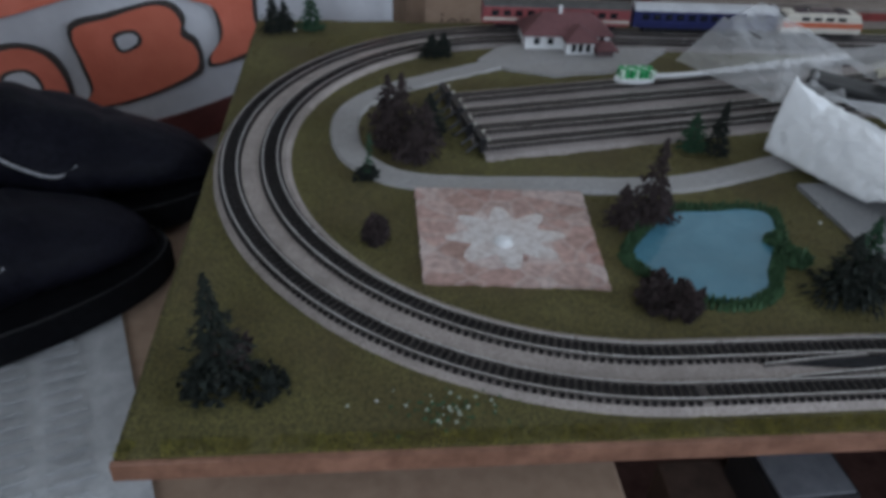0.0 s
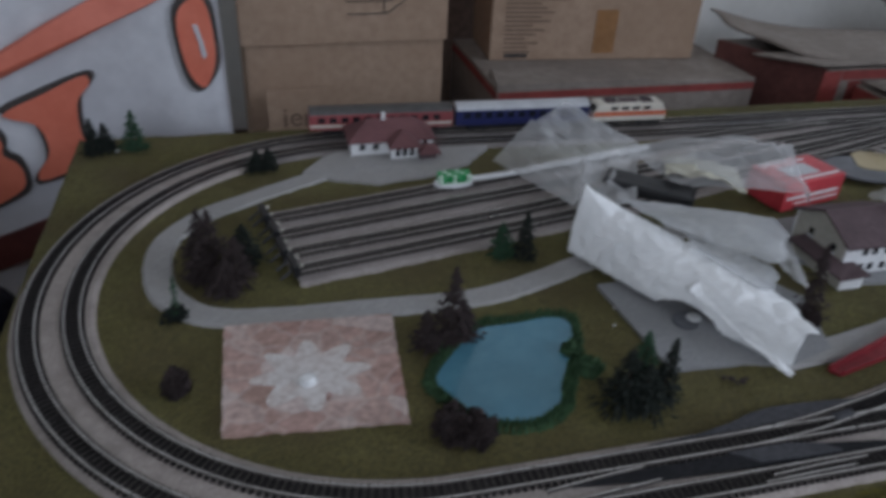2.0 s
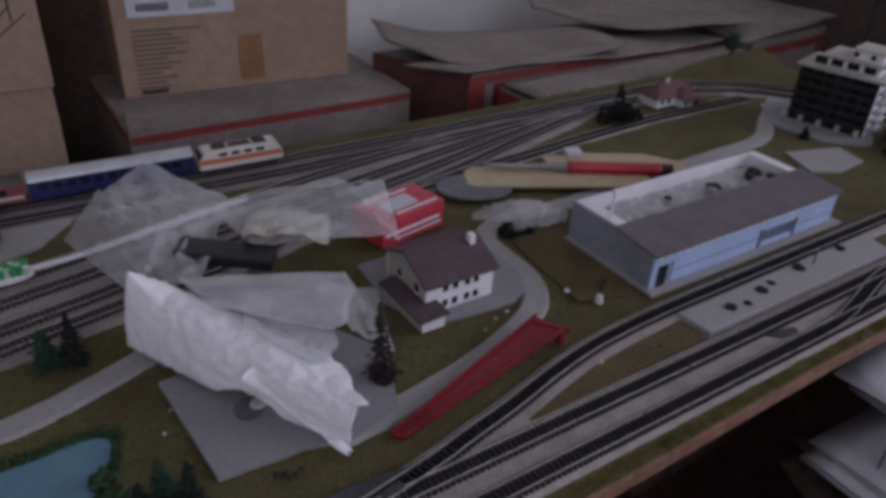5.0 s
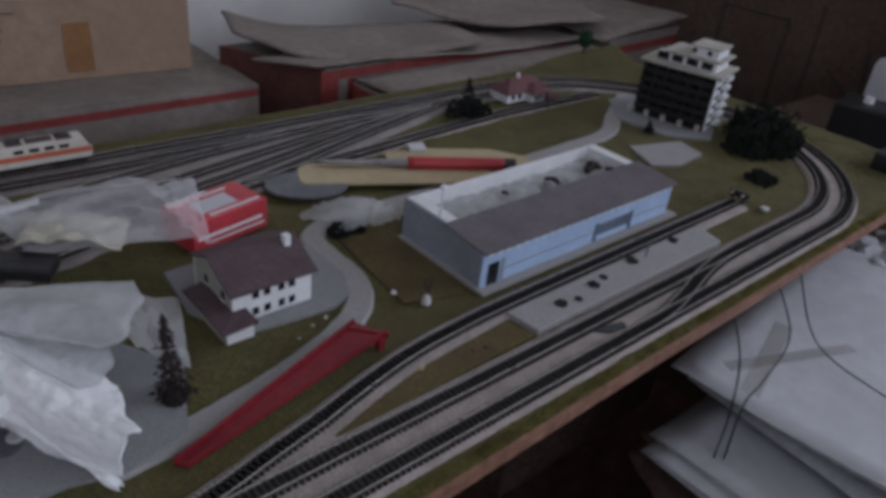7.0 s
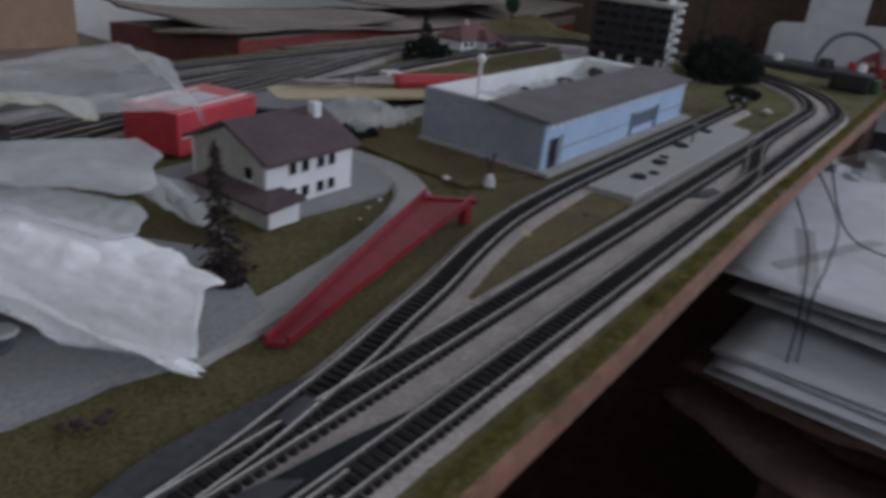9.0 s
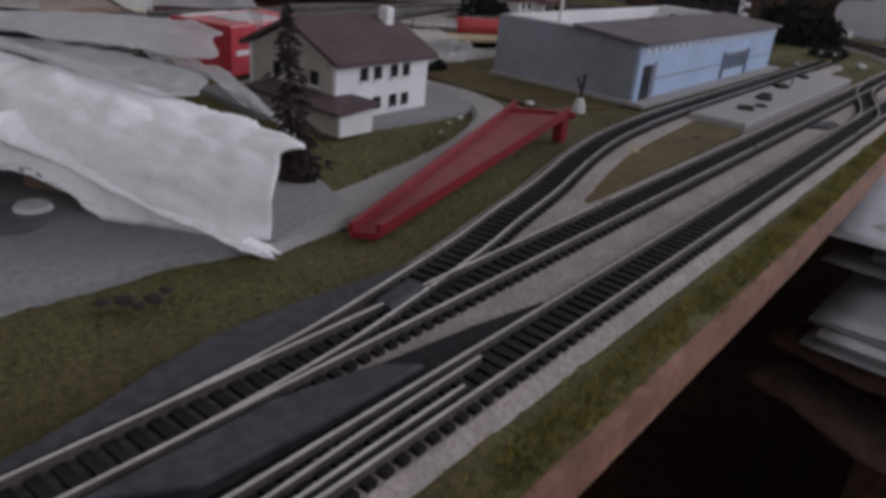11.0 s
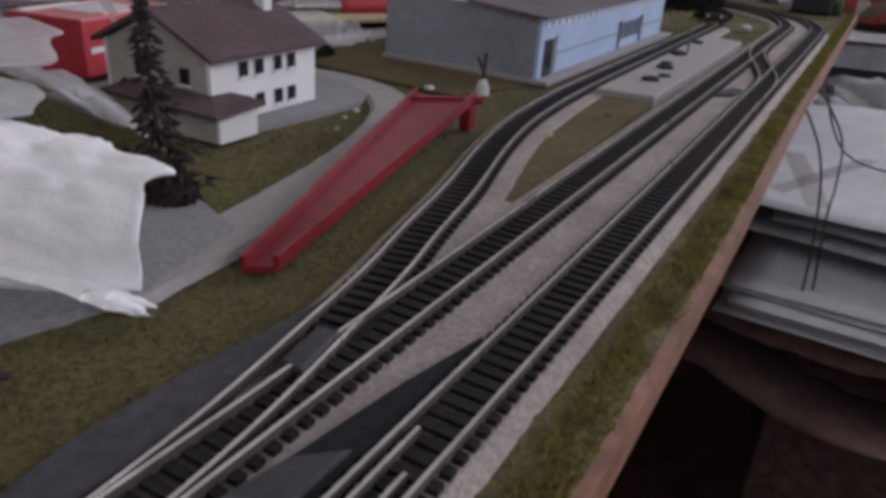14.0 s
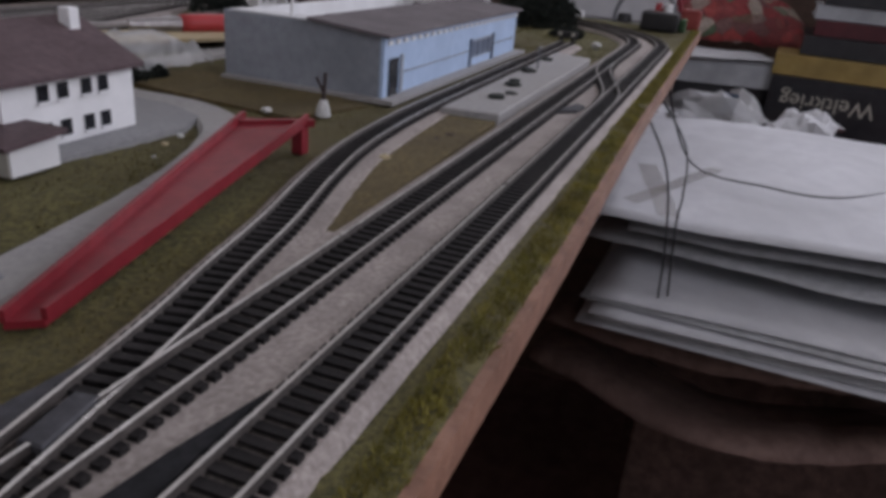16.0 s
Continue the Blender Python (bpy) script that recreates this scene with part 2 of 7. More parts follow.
def flagstones(name, scale, tones, joint, width):
    """Printed irregular flagstones with pale joints."""
    m = bpy.data.materials.new(name)
    m.use_nodes = True
    nt = m.node_tree
    n, ln = nt.nodes, nt.links.new
    b = n["Principled BSDF"]
    tc = n.new("ShaderNodeTexCoord")
    warp = n.new("ShaderNodeTexNoise")
    warp.inputs["Scale"].default_value, warp.inputs["Detail"].default_value = scale * 0.7, 3.0
    ln(tc.outputs["Object"], warp.inputs["Vector"])
    off = n.new("ShaderNodeMix")
    off.data_type = "RGBA"
    off.blend_type = "LINEAR_LIGHT"
    off.inputs["Factor"].default_value = 0.006
    ln(tc.outputs["Object"], off.inputs["A"])
    ln(warp.outputs["Color"], off.inputs["B"])
    cell = n.new("ShaderNodeTexVoronoi")
    cell.inputs["Scale"].default_value = scale
    ln(off.outputs["Result"], cell.inputs["Vector"])
    edge = n.new("ShaderNodeTexVoronoi")
    edge.feature = "DISTANCE_TO_EDGE"
    edge.inputs["Scale"].default_value = scale
    ln(off.outputs["Result"], edge.inputs["Vector"])
    ramp = n.new("ShaderNodeValToRGB")
    el = ramp.color_ramp.elements
    el[0].color, el[1].color = (*tones[0], 1), (*tones[-1], 1)
    for k, c in enumerate(tones[1:-1]):
        el.new((k + 1) / (len(tones) - 1)).color = (*c, 1)
    sep = n.new("ShaderNodeSeparateColor")
    ln(cell.outputs["Color"], sep.inputs[0])
    ln(sep.outputs[0], ramp.inputs[0])
    grain = n.new("ShaderNodeTexNoise")
    grain.inputs["Scale"].default_value, grain.inputs["Detail"].default_value = scale * 4, 6.0
    ln(tc.outputs["Object"], grain.inputs["Vector"])
    soft = n.new("ShaderNodeMix")
    soft.data_type = "RGBA"
    soft.blend_type = "OVERLAY"
    soft.inputs["Factor"].default_value = 0.7
    ln(ramp.outputs[0], soft.inputs["A"])
    ln(grain.outputs[0], soft.inputs["B"])
    gap = n.new("ShaderNodeMapRange")
    gap.inputs["From Min"].default_value, gap.inputs["From Max"].default_value = 0.0, width
    gap.inputs["To Min"].default_value, gap.inputs["To Max"].default_value = 0.4, 0.0
    ln(edge.outputs["Distance"], gap.inputs["Value"])
    mix = n.new("ShaderNodeMix")
    mix.data_type = "RGBA"
    mix.inputs["B"].default_value = (*joint, 1)
    ln(gap.outputs[0], mix.inputs["Factor"])
    ln(soft.outputs["Result"], mix.inputs["A"])
    ln(mix.outputs["Result"], b.inputs["Base Color"])
    b.inputs["Roughness"].default_value = 0.7
    return m


TILE = flagstones("patio_print", 62, ((0.34, 0.20, 0.17), (0.46, 0.31, 0.27), (0.40, 0.26, 0.22), (0.56, 0.46, 0.43), (0.36, 0.23, 0.19)), (0.56, 0.48, 0.45), 0.10)
TILE_LIGHT = flagstones("patio_pale", 75, ((0.50, 0.43, 0.40), (0.62, 0.58, 0.56), (0.56, 0.49, 0.46)), (0.64, 0.60, 0.58), 0.10)
TUFT_LAWN = material("lawn_fibre", (0.060, 0.054, 0.014), (0.150, 0.128, 0.036), 90, 0.95, 0.0, (0.085, 0.060, 0.022), 30)
TUFT = material("grass_fibre", (0.12, 0.115, 0.022), (0.32, 0.28, 0.06), 90, 0.95, 0.0, (0.17, 0.13, 0.04), 30)
FIR_GREEN = material("fir_green", (0.014, 0.045, 0.022), (0.03, 0.085, 0.04), 500, 0.95, 0.5)
FIR_DARK = material("fir_dark_green", (0.0052, 0.0084, 0.0065), (0.0130, 0.0195, 0.0130), 500, 0.95, 0.5)
FIR_BROWN = material("fir_brown", (0.0231, 0.0152, 0.0152), (0.0506, 0.0332, 0.0318), 500, 0.95, 0.5)
TRUNK = material("tree_trunk", (0.04, 0.028, 0.02), (0.075, 0.052, 0.038), 400, 0.9, 0.5)
BLACK = material("black_plastic", (0.012, 0.012, 0.014), (0.022, 0.022, 0.024), 150, 0.4, 0.05)
GREY_PLASTIC = material("grey_plastic", (0.12, 0.125, 0.14), (0.16, 0.165, 0.18), 150, 0.5, 0.05)
WALL = material("painted_wall", (0.74, 0.73, 0.70), (0.80, 0.79, 0.76), 40, 0.9, 0.08, (0.68, 0.665, 0.63), 3)
FLOOR = material("dark_floor", (0.10, 0.052, 0.045), (0.16, 0.085, 0.072), 20, 0.95, 0.1, gloss=0.1)
CLOTH_RED = material("red_cloth", (0.16, 0.018, 0.028), (0.23, 0.03, 0.04), 150, 0.9, 0.4)
CLOTH_PRINT = flagstones("red_print_cloth", 46, ((0.20, 0.015, 0.02), (0.30, 0.045, 0.04), (0.10, 0.015, 0.02), (0.36, 0.30, 0.25), (0.07, 0.11, 0.06), (0.24, 0.02, 0.03)), (0.10, 0.02, 0.02), 0.08)
FLECK = material("flower_fleck", (0.3, 0.34, 0.26), (0.5, 0.52, 0.44), 600, 0.9, 0.3)
STONE = material("chalk_white", (0.55, 0.55, 0.54), (0.66, 0.66, 0.65), 300, 0.85, 0.4)
COURT = material("courtyard_stone", (0.30, 0.30, 0.29), (0.52, 0.52, 0.50), 90, 0.9, 0.5, (0.16, 0.16, 0.15), 50)


# ---------- building helpers ----------
def part(name, bm, mat, parent=None, label="", smooth=False):
    me = bpy.data.meshes.new(name)
    bmesh.ops.recalc_face_normals(bm, faces=bm.faces)
    if smooth:
        for f in bm.faces:
            f.smooth = True
    bm.to_mesh(me)
    bm.free()
    me.materials.append(mat)
    ob = new(name, me)
    if parent is not None:
        ob.parent = parent
    if label:
        ob["label"] = label
    return ob


def thing(name, m, label, category, group="", kind=""):
    ob = new(name)
    ob.empty_display_size = 0.01
    ob.matrix_world = m
    return tagged(ob, label, category, group, kind)


def add_box(bm, x0, x1, y0, y1, z0, z1, bevel=0.0, m=None):
    vs = [bm.verts.new((x, y, z)) for z in (z0, z1) for x, y in ((x0, y0), (x1, y0), (x1, y1), (x0, y1))]
    fs = [bm.faces.new([vs[i] for i in q]) for q in ((3, 2, 1, 0), (4, 5, 6, 7), (0, 1, 5, 4), (1, 2, 6, 5), (2, 3, 7, 6), (3, 0, 4, 7))]
    if bevel:
        es = list({e for f in fs for e in f.edges})
        bmesh.ops.bevel(bm, geom=es, offset=bevel, segments=2, affect="EDGES", profile=0.6)
    if m is not None:
        bmesh.ops.transform(bm, matrix=m, verts=vs if not bevel else bm.verts)
    return bm


def boxm(x0, x1, y0, y1, z0, z1, bevel=0.0):
    return add_box(bmesh.new(), x0, x1, y0, y1, z0, z1, bevel)


def prism(pts, z0, z1, bevel=0.0):
    bm = bmesh.new()
    lo = [bm.verts.new((x, y, z0)) for x, y in pts]
    hi = [bm.verts.new((x, y, z1)) for x, y in pts]
    n = len(pts)
    bm.faces.new(lo[::-1])
    top = bm.faces.new(hi)
    for i in range(n):
        bm.faces.new((lo[i], lo[(i + 1) % n], hi[(i + 1) % n], hi[i]))
    if bevel:
        bmesh.ops.bevel(bm, geom=list(top.edges), offset=bevel, segments=1, affect="EDGES")
    return bm


def smooth_path(pts, step=0.004, closed=False):
    """Catmull-Rom through the points, resampled at even steps."""
    p = [Vector((*q, 0.0)) if len(q) == 2 else Vector(q) for q in pts]
    n = len(p)
    dense = []
    for i in range(n if closed else n - 1):
        if closed:
            a, b, c, d = p[i - 1], p[i], p[(i + 1) % n], p[(i + 2) % n]
        else:
            a, b, c, d = p[max(i - 1, 0)], p[i], p[i + 1], p[min(i + 2, n - 1)]
        for k in range(24):
            t = k / 24
            dense.append(0.5 * (2 * b + (c - a) * t + (2 * a - 5 * b + 4 * c - d) * t * t + (3 * b - a - 3 * c + d) * t ** 3))
    dense.append(p[0].copy() if closed else p[-1].copy())
    out, need = [dense[0]], step
    for a, b in zip(dense, dense[1:]):
        seg = (b - a).length
        at = 0.0
        while seg - at >= need:
            at += need
            out.append(a.lerp(b, at / seg))
            need = step
        need -= seg - at
    return out


def sides(path, closed=False):
    n = len(path)
    res = []
    for i in range(n):
        a = path[i - 1] if (i > 0 or closed) else path[i]
        b = path[(i + 1) % n] if (i < n - 1 or closed) else path[i]
        d = (b - a)
        d.z = 0
        d.normalize()
        res.append(Vector((-d.y, d.x, 0)))
    return res


def ribbon(path, left, right, z, thick=0.003, closed=False, wobble=0.0, seed=0, bm=None):
    """A bed along a path with sloping shoulders."""
    bm = bm or bmesh.new()
    rnd = random.Random(seed)
    nrm = sides(path, closed)
    rows = []
    for p, s in zip(path, nrm):
        wl, wr = left + rnd.uniform(-wobble, wobble), right + rnd.uniform(-wobble, wobble)
        prof = ((wl + thick, z - thick), (wl, z), (-wr, z), (-wr - thick, z - thick))
        rows.append([bm.verts.new((p.x + s.x * o, p.y + s.y * o, p.z + h)) for o, h in prof])
    n = len(rows)
    for i in range(n if closed else n - 1):
        a, b = rows[i], rows[(i + 1) % n]
        for k in range(3):
            bm.faces.new((a[k], a[k + 1], b[k + 1], b[k]))
    return bm


def sweep(path, prof, closed=False, bm=None):
    bm = bm or bmesh.new()
    nrm = sides(path, closed)
    rows = [[bm.verts.new((p.x + s.x * o, p.y + s.y * o, p.z + h)) for o, h in prof] for p, s in zip(path, nrm)]
    n, k = len(rows), len(prof)
    for i in range(n if closed else n - 1):
        for j in range(k):
            bm.faces.new((rows[i][j], rows[i][(j + 1) % k], rows[(i + 1) % n][(j + 1) % k], rows[(i + 1) % n][j]))
    if not closed:
        bm.faces.new(rows[0])
        bm.faces.new(rows[-1][::-1])
    return bm


def tube(path, radius, seg=8, bm=None, taper=1.0):
    """A round cord through points in space."""
    bm = bm or bmesh.new()
    rows = []
    n = len(path)
    for i, p in enumerate(path):
        d = (path[min(i + 1, n - 1)] - path[max(i - 1, 0)]).normalized()
        u = d.orthogonal().normalized()
        v = d.cross(u)
        if rows:
            u = (last - d * last.dot(d)).normalized()
            v = d.cross(u)
        last = u
        r = radius * (1 + (taper - 1) * i / max(1, n - 1))
        rows.append([bm.verts.new(p + r * (math.cos(a) * u + math.sin(a) * v)) for a in (2 * math.pi * k / seg for k in range(seg))])
    for a, b in zip(rows, rows[1:]):
        for k in range(seg):
            bm.faces.new((a[k], a[(k + 1) % seg], b[(k + 1) % seg], b[k]))
    bm.faces.new(rows[0][::-1])
    bm.faces.new(rows[-1])
    return bm


def lathe(prof, seg=16, bm=None, centre=(0, 0, 0)):
    bm = bm or bmesh.new()
    cx, cy, cz = centre
    rows = [[bm.verts.new((cx + r * math.cos(2 * math.pi * k / seg), cy + r * math.sin(2 * math.pi * k / seg), cz + z)) for k in range(seg)] for r, z in prof]
    for a, b in zip(rows, rows[1:]):
        for k in range(seg):
            bm.faces.new((a[k], a[(k + 1) % seg], b[(k + 1) % seg], b[k]))
    bm.faces.new(rows[0][::-1])
    bm.faces.new(rows[-1])
    return bm


def sheet(u_pts, fn, nu, nv, thick=0.0006):
    """A thin solid sheet from a function of (u, v)."""
    bm = bmesh.new()
    g = [[bm.verts.new(fn(i / (nu - 1), j / (nv - 1))) for j in range(nv)] for i in range(nu)]
    for i in range(nu - 1):
        for j in range(nv - 1):
            bm.faces.new((g[i][j], g[i + 1][j], g[i + 1][j + 1], g[i][j + 1]))
    if thick:
        bm.normal_update()
        top = [f for f in bm.faces]
        rim = [e for e in bm.edges if len(e.link_faces) == 1]
        low = {v: bm.verts.new(v.co - v.normal * thick) for v in list(bm.verts)}
        for f in top:
            bm.faces.new([low[v] for v in reversed(f.verts)])
        for e in rim:
            p, q = e.verts
            bm.faces.new((p, q, low[q], low[p]))
    return bm


def place(ob, m):
    ob.matrix_world = m
    return ob


I4 = Matrix.Identity(4)

# ---------- room ----------
def room_wall(name, x0, x1, y0, y1, z0, z1, mat, label):
    return tagged(part(name, boxm(x0, x1, y0, y1, z0, z1), mat), label, "wall", kind="structure")


tagged(part("floor", boxm(-1.5, 2.9, -2.2, 1.3, -0.85, -0.80), FLOOR), "dark floor far under the layout", "floor", kind="structure")
tagged(part("ceiling", boxm(-1.5, 2.9, -2.2, 1.3, 1.7, 1.75), WALL), "plain white room ceiling", "ceiling", kind="structure")
room_wall("wall_north", -1.5, 2.9, 1.2, 1.3, -0.8, 1.7, WALL, "off-white painted wall behind the cartons")
room_wall("wall_south", -1.5, 2.9, -2.3, -2.2, -0.8, 1.7, WALL, "off-white painted wall behind the camera")
room_wall("wall_west", -1.6, -1.5, -2.2, 1.3, -0.8, 1.7, WALL, "off-white painted side wall")
for z0, z1, y0, y1 in ((-0.8, 0.05, -2.2, 1.3), (1.45, 1.7, -2.2, 1.3), (0.05, 1.45, -2.2, -1.7), (0.05, 1.45, -0.3, 1.3)):
    room_wall("wall_east", 2.9, 3.0, y0, y1, z0, z1, WALL, "off-white painted wall round the window")
win = thing("window_1", pose(2.92, -1.0, 0.05), "white framed room window", "window", kind="structure")
for y0, y1, z0, z1 in ((-0.7, -0.64, 0, 1.4), (0.64, 0.7, 0, 1.4), (-0.64, 0.64, 0, 0.06), (-0.64, 0.64, 1.34, 1.4), (-0.03, 0.03, 0.06, 1.34)):
    part("window_frame", boxm(0, 0.05, y0, y1, z0, z1), WHITE, win)

# ---------- board ----------
BX, BY = 1.345, 0.492
board = thing("model_railway_board", I4, "model railway board with olive grass mat and pine edge strips", "board")
part("base_panel", boxm(0.004, BX - 0.004, 0.004, BY - 0.006, -0.0133, -0.0100), WOOD, board)
def front_edge(x):
    """The bowed front line of the board."""
    return float(np.interp(x, (0.0, 0.42, 0.58, 0.75, 1.3), (-0.0024, -0.0055, -0.0050, -0.0024, -0.0014)))


FRONT = [(x, front_edge(x)) for x in np.linspace(-0.001, BX, 24)]
part("edge_strip", prism(FRONT[::-1] + [(x, y - 0.0026) for x, y in FRONT], -0.0108, -0.0014, 0.0007), WOOD, board, "bare pine edge strip")
for bx in ((0.002, BX - 0.002, BY - 0.006, BY - 0.001, -0.0135, -0.0036), (0.0005, 0.004, 0.0, BY - 0.006, -0.0135, -0.0036), (BX - 0.004, BX - 0.0005, 0.0, BY - 0.006, -0.0135, -0.0036)):
    part("edge_strip", boxm(*bx, bevel=0.0008), WOOD, board, "bare pine edge strip")


def grass_sheet():
    bm = bmesh.new()
    nx, ny = 420, 160
    g = []
    for i in range(nx + 1):
        row = []
        for j in range(ny + 1):
            x = BX * i / nx
            y = front_edge(x) + (BY - 0.001 - front_edge(x)) * j / ny
            h = -0.0012 + 0.0007 * noise.noise(Vector((x * 220, y * 220, 1))) + 0.0009 * noise.noise(Vector((x * 40, y * 40, 7)))
            d = math.hypot((x - 1.30) / 0.16, (y - 0.50) / 0.06)
            h += 0.016 * max(0.0, 1 - d * d)
            row.append(bm.verts.new((x, y, h)))
        g.append(row)
    for i in range(nx):
        for j in range(ny):
            bm.faces.new((g[i][j], g[i + 1][j], g[i + 1][j + 1], g[i][j + 1]))
    rim = [e for e in bm.edges if len(e.link_faces) == 1]
    ext = bmesh.ops.extrude_edge_only(bm, edges=rim)
    for v in (e for e in ext["geom"] if isinstance(e, bmesh.types.BMVert)):
        v.co.z = min(-0.0036, v.co.z - 0.001)
    return bm


ob = part("grass_mat", grass_sheet(), GRASS, board, "olive scatter grass with brown worn patches", smooth=True)
tagged(ob, kind="stuff")


# ---------- ways and beds on the board ----------
LX, LY, RO, RI = 0.236, 0.2405, 0.224, 0.1995
RX = 1.062


def loop(front, back_l, back_r, step=0.0038):
    """An oval: left bend, back straight, right bend, front straight."""
    cyl, rl = (front + back_l) / 2, (back_l - front) / 2
    cyr, rr = (front + back_r) / 2, (back_r - front) / 2
    pts = [Vector((LX + rl * math.cos(a), cyl + rl * math.sin(a), 0)) for a in np.radians(np.linspace(270, 90, 90))]
    pts += [Vector((x, back_l + (back_r - back_l) * min(1, (x - LX) / 0.3), 0)) for x in np.linspace(LX, RX, 60)[1:-1]]
    pts += [Vector((RX + rr * math.cos(a), cyr + rr * math.sin(a), 0)) for a in np.radians(np.linspace(90, -90, 90))]
    pts += [Vector((x, front, 0)) for x in np.linspace(RX, LX, 60)[1:-1]]
    return even(pts + [pts[0]], step)[:-1]


def even(dense, step):
    out, need = [dense[0].copy()], step
    for a, b in zip(dense, dense[1:]):
        seg, at = (b - a).length, 0.0
        while seg - at >= need:
            at += need
            out.append(a.lerp(b, at / seg))
            need = step
        need -= seg - at
    return out


OUTER = loop(0.0165, 0.4645, 0.452)
INNER = loop(0.041, 0.440, 0.427)
SIDINGS = [smooth_path(p, 0.0038) for p in (
    ((0.156, 0.313), (0.285, 0.341), (0.45, 0.378), (0.60, 0.410), (0.74, 0.427)),
    ((0.162, 0.288), (0.327, 0.322), (0.518, 0.359), (0.634, 0.386), (0.777, 0.412), (0.90, 0.4265)),
    ((0.166, 0.262), (0.356, 0.298), (0.537, 0.342), (0.652, 0.367), (0.82, 0.408), (0.92, 0.426)),
    ((0.172, 0.240), (0.398, 0.285), (0.556, 0.325), (0.67, 0.350), (0.80, 0.388), (0.93, 0.424)))]
SPUR = [p - Vector((0, 0, 0.00025)) for p in smooth_path(((0.372, 0.0410), (0.39, 0.0413), (0.425, 0.0438), (0.458, 0.0489), (0.485, 0.0537), (0.51, 0.0595), (0.542, 0.0662), (0.586, 0.0775), (0.625, 0.0850), (0.672, 0.0892), (0.72, 0.0908), (0.80, 0.0915), (1.03, 0.0930)), 0.0038)]
LOOPLINE = smooth_path(((0.60, 0.335), (0.70, 0.348), (0.791, 0.356), (0.97, 0.371), (1.16, 0.371)), 0.0038)

MID = [(a + b) / 2 for a, b in zip(OUTER[::2], [min(INNER, key=lambda q: (q - p).length) for p in OUTER[::2]])]
BACK = [p for p in MID if p.y > 0.40 and 0.16 < p.x < 1.16]
i0 = next(i for i in range(len(MID)) if MID[i] is BACK[-1])
REST = (MID[i0:] + MID[:i0])[:len(MID) - len(BACK) + 2]
part("ballast_bed", ribbon(REST, 0.0195, 0.0222, 0.0018, 0.0028, False, 0.0001, 3), BALLAST, board, "pale grey-beige ballast under double track")
part("ballast_bed", ribbon(BACK, 0.0195, 0.0222, 0.00181, 0.0028, False, 0.0001, 4), BALLAST_OLD, board, "grimy dark ballast under the back straight")
bed = bmesh.new()
for k, s in enumerate(SIDINGS):
    ribbon(s, 0.0125, 0.0125, 0.0010 + 0.00012 * k, 0.003, False, 0.0004, k, bed)
part("siding_bed", bed, BALLAST_YARD, board, "mauve-grey ballast of the yard sidings")
part("spur_bed", ribbon([p for p in SPUR if p.x > 0.455], 0.0088, 0.0128, 0.0021, 0.0022, False, 0.0002, 9), BALLAST, board)
part("ballast_wedge", prism([(0.462, 0.0465), (0.545, 0.0470), (0.546, 0.0530), (0.532, 0.0580), (0.50, 0.0540), (0.475, 0.0490)], -0.002, 0.0019, 0.0003), BALLAST, board)
part("loop_bed", ribbon(LOOPLINE, 0.006, 0.006, 0.0009, 0.003, False, 0.0005, 11), BALLAST, board)

ROAD_A = smooth_path(((0.24, 0.405), (0.20, 0.385), (0.15, 0.357), (0.112, 0.333), (0.087, 0.30), (0.083, 0.262), (0.092, 0.228), (0.118, 0.203), (0.16, 0.1955),
                      (0.211, 0.194), (0.285, 0.193), (0.335, 0.206), (0.39, 0.2265), (0.47, 0.25)), 0.006)
part("road", ribbon(ROAD_A, 0.008, 0.008, 0.0010, 0.002, False, 0.0003, 21), ROAD, board, "pale grey model road")
part("house_forecourt", prism([(0.19, 0.393), (0.215, 0.375), (0.25, 0.362), (0.30, 0.372), (0.335, 0.39), (0.362, 0.42), (0.366, 0.437), (0.33, 0.438), (0.235, 0.436), (0.21, 0.42)], -0.002, 0.0014), ROAD, board)
ROAD_B = smooth_path(((0.445, 0.098), (0.49, 0.1015), (0.55, 0.113), (0.60, 0.130), (0.630, 0.150), (0.645, 0.18), (0.646, 0.215), (0.652, 0.245), (0.69, 0.258), (0.76, 0.256), (0.85, 0.262),
                      (0.98, 0.268), (1.06, 0.275), (1.12, 0.31), (1.20, 0.355), (1.235, 0.372)), 0.006)
part("road", ribbon(ROAD_B, 0.0080, 0.0080, 0.0010, 0.002, False, 0.0003, 22), ROAD, board, "pale grey model road")
part("house_forecourt", prism([(0.548, 0.160), (0.580, 0.156), (0.612, 0.154), (0.630, 0.161), (0.640, 0.185), (0.640, 0.23), (0.61, 0.255), (0.535, 0.25), (0.53, 0.2), (0.542, 0.17)], -0.002, 0.0012), GRAVEL, board)
part("gravel_yard", prism([(0.370, 0.190), (0.377, 0.1005), (0.424, 0.0985), (0.452, 0.091), (0.485, 0.10), (0.505, 0.15), (0.48, 0.196)], -0.002, 0.0015), GRAVEL, board, "blue-grey gravel sheet")
part("worn_lawn", prism([(0.655, 0.132), (0.70, 0.118), (0.708, 0.14), (0.714, 0.225), (0.69, 0.246), (0.666, 0.235), (0.659, 0.18)], -0.002, 0.0006), GRASS_DARK, board, "brown worn grass lawn")
part("worn_lawn", prism([(0.532, 0.0512), (0.552, 0.0565), (0.58, 0.0640), (0.615, 0.0705), (0.66, 0.0745), (0.703, 0.0775), (0.705, 0.0545), (0.60, 0.0520), (0.545, 0.0505)], -0.002, 0.0016), GRASS_DARK, board, "brown worn grass lawn")
